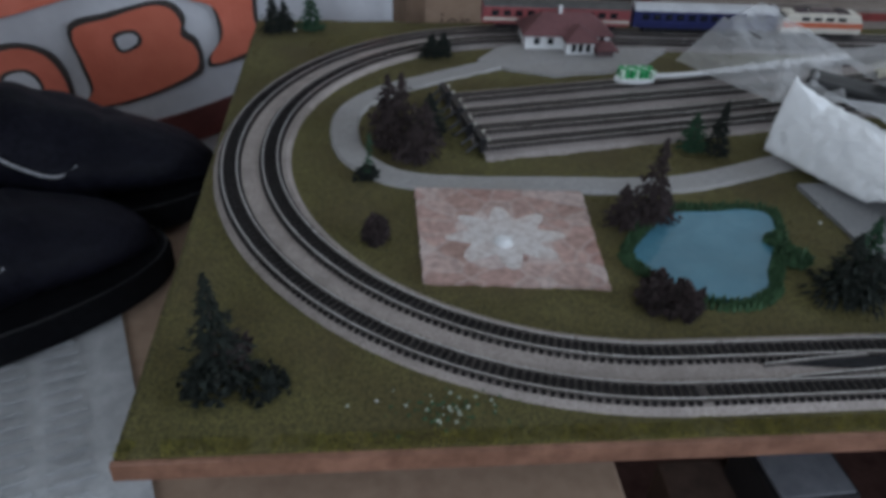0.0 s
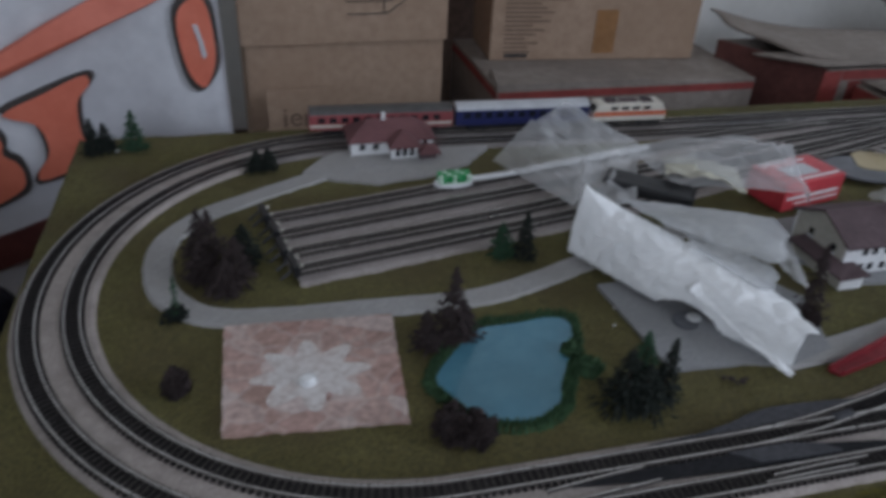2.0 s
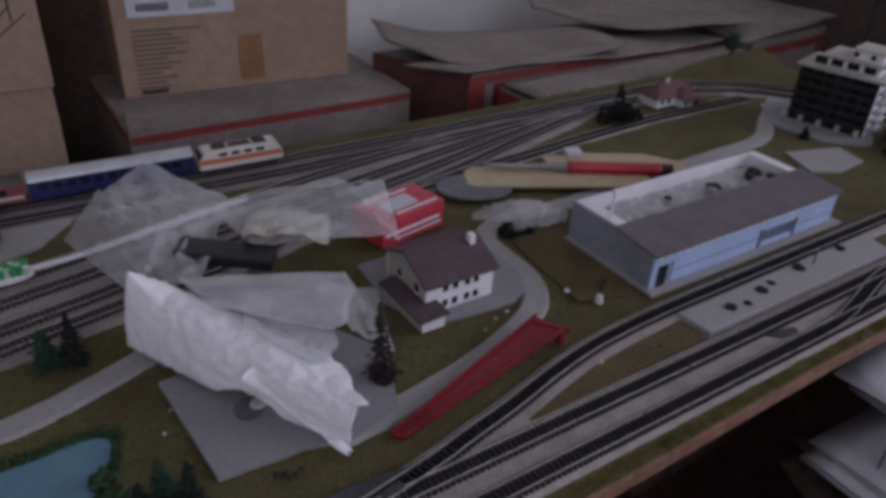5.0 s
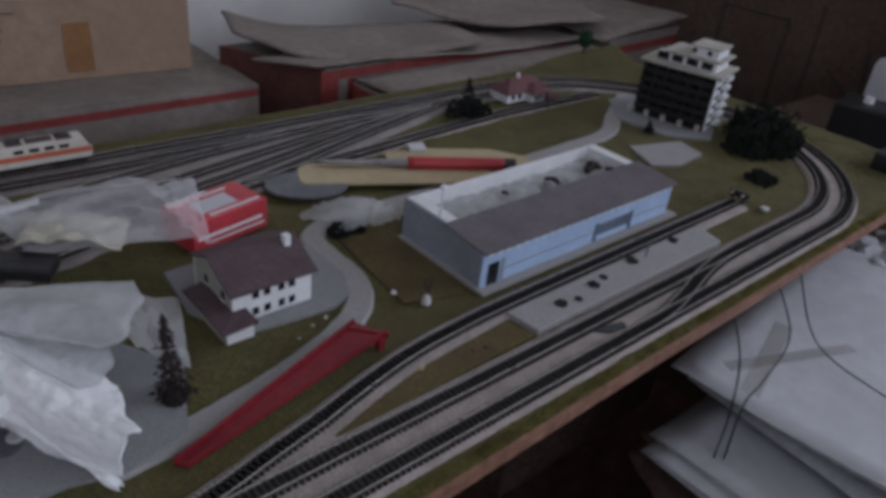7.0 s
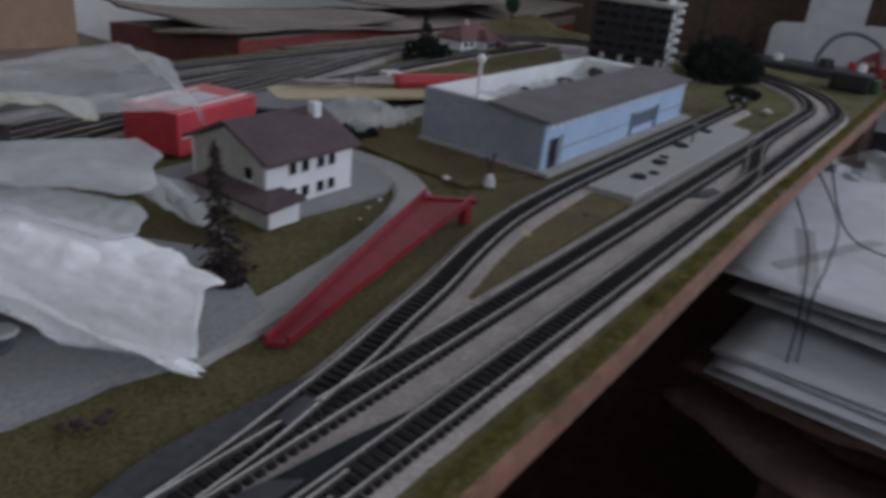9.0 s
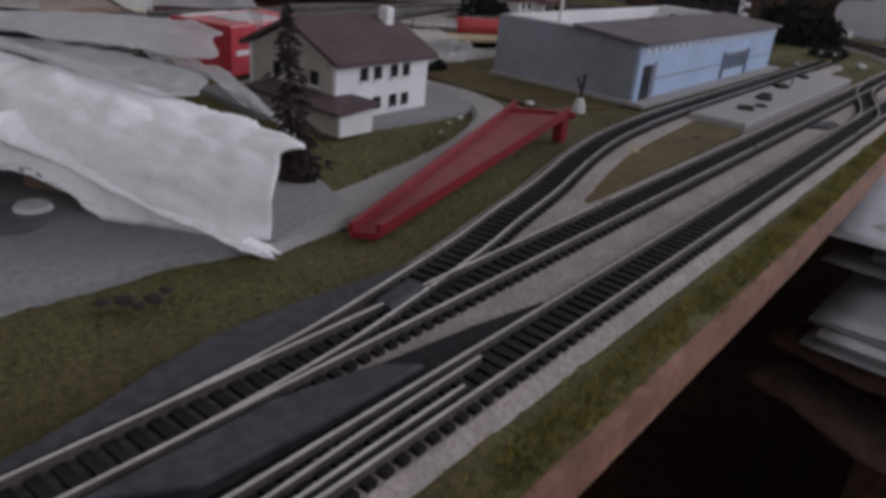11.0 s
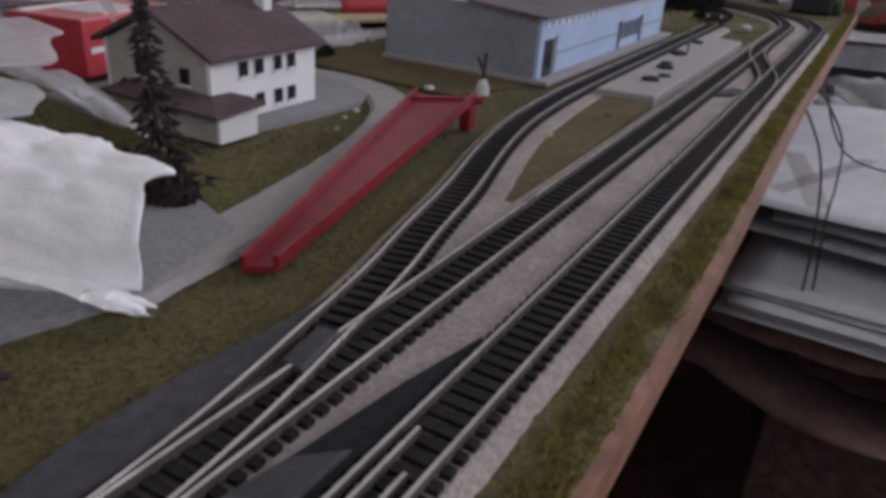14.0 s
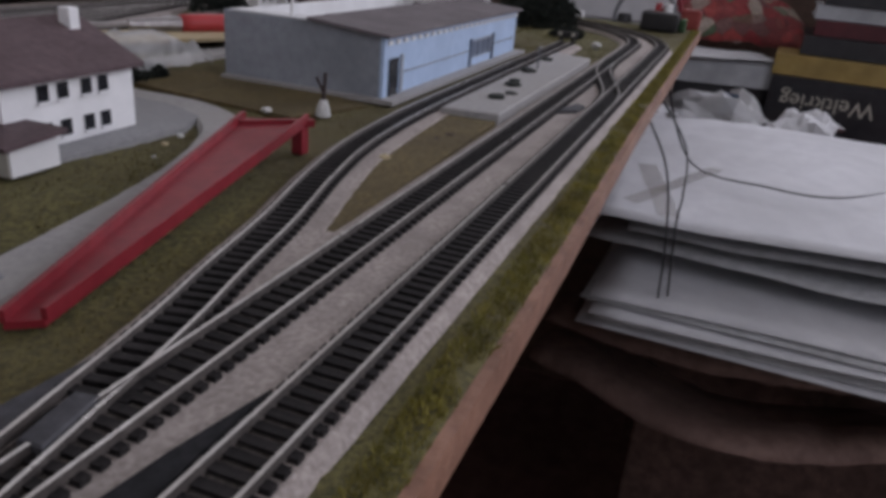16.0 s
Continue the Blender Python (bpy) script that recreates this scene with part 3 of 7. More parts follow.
part("platform_slab", prism([(0.708, 0.0545), (0.938, 0.0545), (0.946, 0.0828), (0.704, 0.0818)], -0.002, 0.0045, 0.0006), ROAD, board, "grey concrete-look platform slab")
part("tower_forecourt", prism([(1.03, 0.19), (1.06, 0.175), (1.11, 0.18), (1.12, 0.215), (1.05, 0.235)], -0.002, 0.0012), ROAD, board)
part("tower_forecourt", prism([(1.11, 0.30), (1.12, 0.235), (1.16, 0.20), (1.20, 0.22), (1.215, 0.34), (1.16, 0.35)], -0.002, 0.0013), GRAVEL, board)

# ---------- patio and pond ----------
def torn_outline(corners, amp=0.0011):
    """A quad with slightly ragged sides."""
    out = []
    for (xa, ya), (xb, yb) in zip(corners, corners[1:] + corners[:1]):
        for k in range(22):
            t = k / 22
            x, y = xa + (xb - xa) * t, ya + (yb - ya) * t
            out.append((x + amp * noise.noise(Vector((x * 190, y * 190, 3))), y + amp * noise.noise(Vector((x * 190, y * 190, 8)))))
    return out


pat = thing("paved_square", I4, "printed pink-brown stone square with pale centre", "paving")
part("slab", prism(torn_outline([(0.126, 0.190), (0.2275, 0.1835), (0.220, 0.0915), (0.125, 0.0995)]), -0.002, 0.0012), TILE, pat)
part("centre_patch", prism([(0.173 + (0.027 + 0.007 * math.cos(8 * a) + 0.004 * noise.noise(Vector((3 * math.cos(a), 3 * math.sin(a), 2)))) * math.cos(a), 0.137 + (0.024 + 0.006 * math.cos(8 * a)) * math.sin(a)) for a in np.linspace(0, 2 * math.pi, 97)[:-1]], 0.001, 0.00135), TILE_LIGHT, pat, "pale worn star-shaped centre")
tagged(part("fountain_disc", lathe(((0.0001, 0), (0.0052, 0), (0.0050, 0.0016), (0.0040, 0.0012), (0.0030, 0.0028), (0.0001, 0.0030)), 18, centre=(0.171, 0.131, 0.0013)), WHITE), "small white plastic fountain disc on the square", "fountain")

POND = [(0.241, 0.120), (0.247, 0.104), (0.260, 0.086), (0.283, 0.080), (0.302, 0.088), (0.309, 0.102), (0.316, 0.113), (0.327, 0.131), (0.334, 0.147), (0.334, 0.159), (0.320, 0.163), (0.304, 0.161), (0.279, 0.160), (0.268, 0.152), (0.255, 0.139)]
pond = thing("pond", I4, "small blue model pond with mossy green bank", "pond")
pp = smooth_path(POND, 0.003, True)
part("water", prism([(p.x, p.y) for p in pp[:-1]], -0.003, 0.0006), WATER, pond, "flat glossy blue water")
bk = bmesh.new()
rnd = random.Random(12)
for p in pp:
    for _ in range(16):
        c = Vector((0.285, 0.12, 0))
        d = (Vector((p.x, p.y, 0)) - c).normalized()
        q = Vector((p.x, p.y, 0)) + d * rnd.uniform(0.0005, 0.008)
        s, h = rnd.uniform(0.001, 0.002), rnd.uniform(0.001, 0.0045)
        a = rnd.uniform(0, 6.28)
        v = [bk.verts.new((q.x + s * math.cos(a + k * 2.09), q.y + s * math.sin(a + k * 2.09), -0.001)) for k in range(3)]
        t = bk.verts.new((q.x + rnd.uniform(-1, 1) * 0.001, q.y + rnd.uniform(-1, 1) * 0.001, h))
        for k in range(3):
            bk.faces.new((v[k], v[(k + 1) % 3], t))
part("mossy_bank", bk, REED, pond, "green flock bank")

# ---------- tracks ----------
def sleeper_mesh(mat, half):
    me = bpy.data.meshes.new("sleeper")
    bm = boxm(-0.00105, 0.00105, -half, half, -0.0012, 0.0012)
    bm.to_mesh(me)
    bm.free()
    me.materials.append(mat)
    return me


SLP = sleeper_mesh(SLEEPER, 0.0068)
SLP_YARD = sleeper_mesh(SLEEPER_DUSTY, 0.0060)


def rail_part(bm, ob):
    """A rail: bright nickel head, much darker sides."""
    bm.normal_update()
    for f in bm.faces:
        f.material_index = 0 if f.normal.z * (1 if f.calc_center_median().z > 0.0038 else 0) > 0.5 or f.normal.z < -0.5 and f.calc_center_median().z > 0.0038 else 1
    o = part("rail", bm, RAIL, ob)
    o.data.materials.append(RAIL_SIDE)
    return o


def track(path, label, closed=False, singles=None, skip=None, bed_mat=None, slp_mat=None, half=0.0068):
    ob = thing("railway_track", I4, label, "track", "railway tracks")
    for side in (0.0045, -0.0045):
        nrm = sides(path, closed)
        line = [p + s * side for p, s in zip(path, nrm)]
        w = 0.00043
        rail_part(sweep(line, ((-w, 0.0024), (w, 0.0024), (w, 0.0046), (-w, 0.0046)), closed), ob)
    part("track_bed", ribbon(path, 0.0040, 0.0040, 0.0021, 0.0006, closed), bed_mat or DARK_BED, ob, "dark ballast strip between the rails")
    rest = bmesh.new()
    n = len(path)
    nrm = sides(path, closed)
    for i, (p, s) in enumerate(zip(path, nrm)):
        if skip and skip(p):
            continue
        ang = math.atan2(s.y, s.x) - math.pi / 2
        m = pose(p.x, p.y, 0.0018, 0, 0, math.degrees(ang))
        if singles and singles(p):
            o = new("sleeper", SLP_YARD if slp_mat else SLP)
            o.parent = ob
            o.matrix_local = m
        else:
            k = len(rest.verts)
            vs = []
            for z in (-0.0012, 0.0012):
                for x, y in ((-0.00105, -half), (0.00105, -half), (0.00105, half), (-0.00105, half)):
                    vs.append(rest.verts.new(m @ Vector((x, y, z))))
            for q in ((4, 5, 6, 7), (0, 1, 5, 4), (1, 2, 6, 5), (2, 3, 7, 6), (3, 0, 4, 7)):
                rest.faces.new([vs[i2] for i2 in q])
    if len(rest.verts):
        tagged(part("far_sleeper_run", rest, slp_mat or SLEEPER, ob), kind="stuff")
    return ob


every = lambda p: True
near = lambda p: p.y < 0.13 and p.x < 1.02
outer_track = track(OUTER, "outer oval of model railway track, nickel rails on black sleepers", True, near)
inner_track = track(INNER, "inner oval of model railway track, nickel rails on black sleepers", True, near)
for s in SIDINGS:
    track(s, "yard siding of model railway track ending at a buffer stop", singles=every, bed_mat=BALLAST_OLD, slp_mat=SLEEPER_DUSTY, half=0.0060)
track(SPUR, "curved spur track leading to the blue factory", False, every, lambda p: p.x < 0.458)
CROSSOVER = [p - Vector((0, 0, 0.0002)) for p in smooth_path(((0.775, 0.0166), (0.81, 0.0187), (0.845, 0.0262), (0.88, 0.0348), (0.912, 0.0395), (0.945, 0.0409)), 0.0038)]
track(CROSSOVER, "short crossover track linking both front tracks", singles=every)
track(LOOPLINE, "single goods track beside the back lawn", singles=every)


def switch_plate(pts, z, mat, label):
    return tagged(part("track_switch_plate", prism(pts, -0.001, z, 0.0004), mat), label, "track switch", "track switches")


switch_plate([(0.474, 0.0238), (0.452, 0.0278), (0.425, 0.0315), (0.39, 0.0338), (0.33, 0.0345), (0.272, 0.0335), (0.33, 0.0265), (0.39, 0.0240), (0.44, 0.0228)], 0.0032, PLATE, "black plastic switch plate between the front tracks")
switch_plate([(0.468, 0.0575), (0.445, 0.0592), (0.43, 0.0602), (0.412, 0.0602), (0.400, 0.0588), (0.385, 0.0540), (0.365, 0.0505), (0.335, 0.0490), (0.375, 0.0484), (0.415, 0.0494), (0.444, 0.0510), (0.462, 0.0545)], 0.0030, PLATE_GREY, "dark grey switch cover beside the front track")
switch_plate([(0.432, 0.0243), (0.4255, 0.0308), (0.405, 0.0345), (0.372, 0.0350), (0.385, 0.0262), (0.41, 0.0246)], 0.0044, PLATE_GREY, "dark grey raised motor cover on the switch plate")
switch_plate([(0.443, 0.0428), (0.457, 0.0452), (0.456, 0.0500), (0.443, 0.0478)], 0.0048, PLATE_GREY, "small dark grey switch block")
switch_plate([(0.742, 0.0340), (0.752, 0.0338), (0.768, 0.0300), (0.766, 0.0250), (0.750, 0.0262)], 0.0034, PLATE_GREY, "dark grey switch plate between the front tracks")
switch_plate([(0.56, 0.4365), (0.64, 0.4415), (0.73, 0.4405), (0.66, 0.4355)], 0.0028, PLATE_GREY, "dark grey switch plate between back tracks")
switch_plate([(0.80, 0.4375), (0.88, 0.4415), (0.96, 0.4405), (0.90, 0.4355)], 0.0028, PLATE_GREY, "dark grey switch plate between back tracks")
# switch tongues and guard rails
for lines in ((((0.442, 0.0186), (0.415, 0.0183), (0.385, 0.0172)), ((0.432, 0.0148), (0.41, 0.0146), (0.380, 0.0140))),
              (((0.325, 0.0352), (0.30, 0.0335), (0.27, 0.0305)), ((0.33, 0.0262), (0.30, 0.0242), (0.28, 0.0225)))):
    ob = thing("switch_rail_pair", I4, "pair of slim nickel switch tongues beside the running rails", "track switch", "track switches")
    for pts in lines:
        ln_ = smooth_path(pts, 0.004)
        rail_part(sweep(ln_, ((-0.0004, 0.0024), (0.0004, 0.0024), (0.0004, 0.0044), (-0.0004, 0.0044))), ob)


def buffer_stop(x, y, rz):
    ob = thing("buffer_stop", pose(x, y, 0.002, 0, 0, rz), "black buffer stop with white-ringed buffers at the siding end", "buffer stop", "buffer stops")
    part("beam", boxm(-0.003, 0.002, -0.009, 0.009, 0.005, 0.0100, 0.0005), BLACK, ob)
    for sy in (-0.0055, 0.0055):
        bm = boxm(-0.0018, 0.0018, sy - 0.0012, sy + 0.0012, -0.001, 0.008)
        part("post", bm, BLACK, ob)
        part("strut", tube([Vector((-0.001, sy, 0.007)), Vector((-0.011, sy, 0.0))], 0.001, 6), BLACK, ob)
        part("buffer_head", tube([Vector((0.002, sy, 0.008)), Vector((0.0045, sy, 0.008)), Vector((0.0046, sy, 0.008))], 0.0014, 10), GABLE, ob)
    return ob


for s in SIDINGS:
    d = s[3] - s[0]
    buffer_stop(s[0].x, s[0].y, math.degrees(math.atan2(d.y, d.x)))
buffer_stop(1.032, 0.0930, 180)


# ---------- buildings ----------
def hip_roof(x0, x1, y0, y1, z, h, over=0.003, ridge_in=0.5):
    bm = bmesh.new()
    x0, x1, y0, y1 = x0 - over, x1 + over, y0 - over, y1 + over
    ins = min(x1 - x0, y1 - y0) * ridge_in
    b = [bm.verts.new((x, y, z)) for x, y in ((x0, y0), (x1, y0), (x1, y1), (x0, y1))]
    lo = [bm.verts.new((x, y, z - 0.0012)) for x, y in ((x0, y0), (x1, y0), (x1, y1), (x0, y1))]
    if x1 - x0 >= y1 - y0:
        r = [bm.verts.new((x0 + ins, (y0 + y1) / 2, z + h)), bm.verts.new((x1 - ins, (y0 + y1) / 2, z + h))]
        fs = ((b[0], b[1], r[1], r[0]), (b[1], b[2], r[1]), (b[2], b[3], r[0], r[1]), (b[3], b[0], r[0]))
    else:
        r = [bm.verts.new(((x0 + x1) / 2, y0 + ins, z + h)), bm.verts.new(((x0 + x1) / 2, y1 - ins, z + h))]
        fs = ((b[0], b[1], r[0]), (b[1], b[2], r[1], r[0]), (b[2], b[3], r[1]), (b[3], b[0], r[0], r[1]))
    for f in fs:
        bm.faces.new(f)
    for i in range(4):
        bm.faces.new((lo[i], lo[(i + 1) % 4], b[(i + 1) % 4], b[i]))
    bm.faces.new(lo[::-1])
    return bm


def window_part(parent, x, y, z, w, h, face, frame_mat=WHITE):
    """A framed dark window on a wall that faces -y ('front') or -x ('left')."""
    if face == "front":
        o = part("window", boxm(x - w / 2, x + w / 2, y - 0.0005, y + 0.0008, z - h / 2, z + h / 2), DARK, parent)
        fr = bmesh.new()
        add_box(fr, x - w / 2 - 0.0006, x + w / 2 + 0.0006, y - 0.0012, y - 0.0002, z - h / 2 - 0.0008, z - h / 2)
    else:
        o = part("window", boxm(x - 0.0005, x + 0.0008, y - w / 2, y + w / 2, z - h / 2, z + h / 2), DARK, parent)
        fr = bmesh.new()
        add_box(fr, x - 0.0012, x - 0.0002, y - w / 2 - 0.0006, y + w / 2 + 0.0006, z - h / 2 - 0.0008, z - h / 2)
    part("frame", fr, frame_mat, o)
    return o


def house_two():
    hs = thing("white_house", pose(0.0095, 0.0045, 0.0), "white two-storey model house with brown gable roof and side annex", "house")
    x0, x1, y0, y1, e, r = 0.537, 0.594, 0.1655, 0.2205, 0.0252, 0.0378
    ym = (y0 + y1) / 2
    part("front_wall", boxm(x0, x1, y0, y0 + 0.002, 0, e), WHITE, hs, "bright white front wall")
    part("back_wall", boxm(x0, x1, y1 - 0.002, y1, 0, e), WHITE, hs)
    for xa, nm in ((x0, "gable_wall"), (x1 - 0.002, "gable_wall")):
        bm = bmesh.new()
        prof = ((y0 + 0.002, 0), (y1 - 0.002, 0), (y1 - 0.002, e), (ym, r - 0.001), (y0 + 0.002, e))
        a = [bm.verts.new((xa, y, z)) for y, z in prof]
        b = [bm.verts.new((xa + 0.002, y, z)) for y, z in prof]
        bm.faces.new(a)
        bm.faces.new(b[::-1])
        for i in range(5):
            bm.faces.new((a[i], b[i], b[(i + 1) % 5], a[(i + 1) % 5]))
        # The gables' shade is put into this greyer colour.
        part(nm, bm, GABLE, hs, "gable wall of the white house, shade painted in grey cream")
    sl = (r - e) / (ym - y0)
    for sgn, ya in ((1, y0), (-1, y1)):
        bm = bmesh.new()
        ov = 0.0035
        yo = ya - sgn * ov
        zo = e - sl * ov
        q = [(x0 - 0.003, yo, zo), (x1 + 0.003, yo, zo), (x1 + 0.003, ym, r), (x0 - 0.003, ym, r)]
        lo = [bm.verts.new(v) for v in q]
        hi = [bm.verts.new((v[0], v[1], v[2] + 0.0018)) for v in q]
        bm.faces.new(lo)
        bm.faces.new(hi)
        for i in range(4):
            bm.faces.new((lo[i], lo[(i + 1) % 4], hi[(i + 1) % 4], hi[i]))
        part("roof", bm, ROOF_BROWN, hs, "dark brown roof slope")
    part("chimney", boxm(0.5848, 0.5896, 0.1838, 0.1892, 0.028, 0.0430, 0.0005), WHITE, hs, "white chimney")
    for z in (0.0066, 0.0194):
        for x in (0.5530, 0.5612, 0.5715, 0.5792):
            window_part(hs, x, y0, z, 0.0044, 0.0054, "front")
    for y, z in ((0.178, 0.0170), (0.2015, 0.0168), (0.2015, 0.0058)):
        window_part(hs, x0, y, z, 0.0045, 0.0058, "left")
    part("door", boxm(x0 - 0.0006, x0 + 0.001, 0.183, 0.1895, 0.0, 0.0115), DARK, hs)
    # annex
    ell = [(0.5255, 0.1505), (0.5435, 0.1505), (0.5435, 0.1652), (0.5368, 0.1652), (0.5368, 0.204), (0.5255, 0.204)]
    an = part("annex", prism(ell, 0, 0.0088), WHITE, hs, "low white annex")
    # Thin greyer skin over the white annex paints its left side's shade.
    part("annex_side", boxm(0.5249, 0.5255, 0.1512, 0.2035, 0, 0.0086), GABLE, an, "annex side, shade painted as a grey cream skin")
    lid = [(0.522, 0.1480), (0.5455, 0.1480), (0.5455, 0.1652), (0.5368, 0.1652), (0.5368, 0.206), (0.522, 0.206)]
    bm = prism(lid, 0.0088, 0.0104)
    for v in bm.verts:
        v.co.z += 0.0018 * min(1.0, (v.co.x - 0.521) / 0.016)
    part("annex_roof", bm, ROOF_BROWN, an, "brown lean-to roof")
    return hs


house_two()


def house_one(x, y, s, label):
    hs = thing("bungalow", pose(x, y, 0.001), label, "house", "bungalows")
    part("wall", boxm(0, 0.074 * s, 0.012 * s, 0.046 * s, 0, 0.0135 * s), WHITE, hs)
    part("wing", boxm(0.034 * s, 0.058 * s, 0.0, 0.014 * s, 0, 0.0125 * s), WHITE, hs)
    part("roof", hip_roof(0, 0.074 * s, 0.012 * s, 0.046 * s, 0.0135 * s, 0.0145 * s), ROOF_RED, hs, "dull red hipped roof")
    part("wing_roof", hip_roof(0.034 * s, 0.058 * s, -0.002 * s, 0.026 * s, 0.0127 * s, 0.010 * s), ROOF_RED, hs)
    part("porch_roof", hip_roof(0.060 * s, 0.074 * s, -0.006 * s, 0.010 * s, 0.0075 * s, 0.005 * s), ROOF_RED, hs)
    part("porch_wall", boxm(0.060 * s, 0.074 * s, -0.004 * s, 0.0116 * s, 0, 0.0072 * s), ROOF_BROWN, hs)
    part("chimney", boxm(0.030 * s, 0.033 * s, 0.027 * s, 0.030 * s, 0.022 * s, 0.033 * s), WHITE, hs, "thin white chimney")
    for wx in (0.010, 0.022):
        window_part(hs, wx * s, 0.012 * s, 0.0075 * s, 0.005 * s, 0.0055 * s, "front")
    for wx in (0.040, 0.046, 0.0525):
        window_part(hs, wx * s, 0.0, 0.006 * s, 0.0038 * s, 0.0065 * s, "front")
    window_part(hs, 0.067 * s, 0.012 * s, 0.0105 * s, 0.004 * s, 0.004 * s, "front")
    return hs


house_one(0.235, 0.407, 1.0, "white bungalow with dull red hipped roof and chimney")
b2 = house_one(1.018, 0.383, 0.92, "white bungalow with dull red roof on the back lawn")


WX0, WX1 = 0.842, 0.886


def factory():
    fc = thing("factory_hall", I4, "blue-fronted factory hall with brown roof and open white rear court", "factory")
    x0, x1, y0, y1 = 0.711, 0.944, 0.1155, 0.207
    ym, zf, zm = 0.155, 0.0315, 0.0345
    part("plinth", boxm(x0 - 0.004, x1 + 0.008, y0 - 0.0075, y1, 0, 0.0022), ROAD, fc, "grey concrete-look plinth")
    part("front_wall", boxm(x0, x1, y0, y0 + 0.002, 0.0022, zf), BLUE_WALL, fc, "pale blue front wall")
    prof = ((y0 + 0.002, 0.0022), (y1, 0.0022), (y1, 0.0345), (ym + 0.001, 0.0345), (ym, zm), (y0 + 0.002, zf))
    for xa in (x0, x1 - 0.002):
        bm = bmesh.new()
        va = [bm.verts.new((xa, y, z)) for y, z in prof]
        vb = [bm.verts.new((xa + 0.002, y, z)) for y, z in prof]
        bm.faces.new(va)
        bm.faces.new(vb[::-1])
        for i in range(6):
            bm.faces.new((va[i], vb[i], vb[(i + 1) % 6], va[(i + 1) % 6]))
        # Side walls are coloured darker than the front to paint their shade.
        part("side_wall", bm, WALL_SHADE_TRIM, fc, "side wall, shade put into a greyer, darker blue")
    part("rear_wall", boxm(x0 + 0.002, x1 - 0.002, y1 - 0.003, y1, 0.0022, 0.0345), WHITE, fc)
    part("inner_wall", boxm(x0 + 0.002, x1 - 0.002, ym - 0.001, ym + 0.001, 0.0022, 0.0335), WALL_SHADE_TRIM, fc)
    part("court_floor", boxm(x0 + 0.002, x1 - 0.002, ym + 0.001, y1 - 0.003, 0.018, 0.0205), COURT, fc, "mottled grey court floor")
    for k in range(2):
        xa = (x0 + 0.002, x1 - 0.013)[k]
        part("court_coping", boxm(xa, xa + 0.011, ym + 0.004, y1 - 0.003, 0.0205, 0.0352), WHITE, fc)
    bm = bmesh.new()
    q = [(x0 - 0.0025, y0 - 0.0035, zf - 0.0002), (x1 + 0.0025, y0 - 0.0035, zf - 0.0002), (x1 + 0.0025, ym + 0.002, zm + 0.0006), (x0 - 0.0025, ym + 0.002, zm + 0.0006)]
    lo = [bm.verts.new(v) for v in q]
    hi = [bm.verts.new((v[0], v[1], v[2] + 0.0014)) for v in q]
    bm.faces.new(lo)
    bm.faces.new(hi)
    for i in range(4):
        bm.faces.new((lo[i], lo[(i + 1) % 4], hi[(i + 1) % 4], hi[i]))
    part("roof", bm, ROOF_GREY, fc, "flat purplish-grey roof")
    part("court_post", lathe(((0.0010, -0.008), (0.0009, 0.0215), (0.0024, 0.0222), (0.0028, 0.0244), (0.0017, 0.0264), (0.0001, 0.0270)), 12, centre=(x0 + 0.004, 0.169, 0.0350)), WHITE, fc, "white post with a knob on the court wall")
    # row of small rafters under the front eave
    for k in range(25):
        xa = x0 + 0.004 + k * 0.0093
        part("rafter_end", boxm(xa, xa + 0.0045, y0 - 0.0009, y0, zf - 0.0042, zf - 0.0022), WHITE, fc)
    part("door", boxm(x0 + 0.006, x0 + 0.0165, y0 - 0.0007, y0 + 0.001, 0.0022, 0.0205), DARK, fc, "dark doorway")
    part("door_leaf", boxm(x0 + 0.0195, x0 + 0.0225, y0 - 0.0007, y0 + 0.001, 0.0028, 0.0215), WALL_SHADE_TRIM, fc)
    part("band", boxm(x0 + 0.024, x1 - 0.006, y0 - 0.0006, y0, 0.0120, 0.0127), WALL_SHADE_TRIM, fc)
    part("bay_window", boxm(WX0, WX1, y0 - 0.0005, y0 + 0.001, 0.0075, 0.0185), WALL_SHADE_TRIM, fc, "grey glazed bay")
    for k in range(4):
        xa = WX0 + 0.0012 + k * (WX1 - WX0 - 0.001) / 4
        part("pane", boxm(xa, xa + (WX1 - WX0) / 4 - 0.002, y0 - 0.0009, y0 - 0.0005, 0.0085, 0.0175), WINDOW_BLUE, fc)
    part("bay_post", boxm(WX0 - 0.003, WX0, y0 - 0.001, y0, 0.0022, 0.0195), WINDOW_BLUE, fc)
    part("bay_post", boxm(WX1, WX1 + 0.003, y0 - 0.001, y0, 0.0022, 0.0195), WINDOW_BLUE, fc)
    return fc


factory()


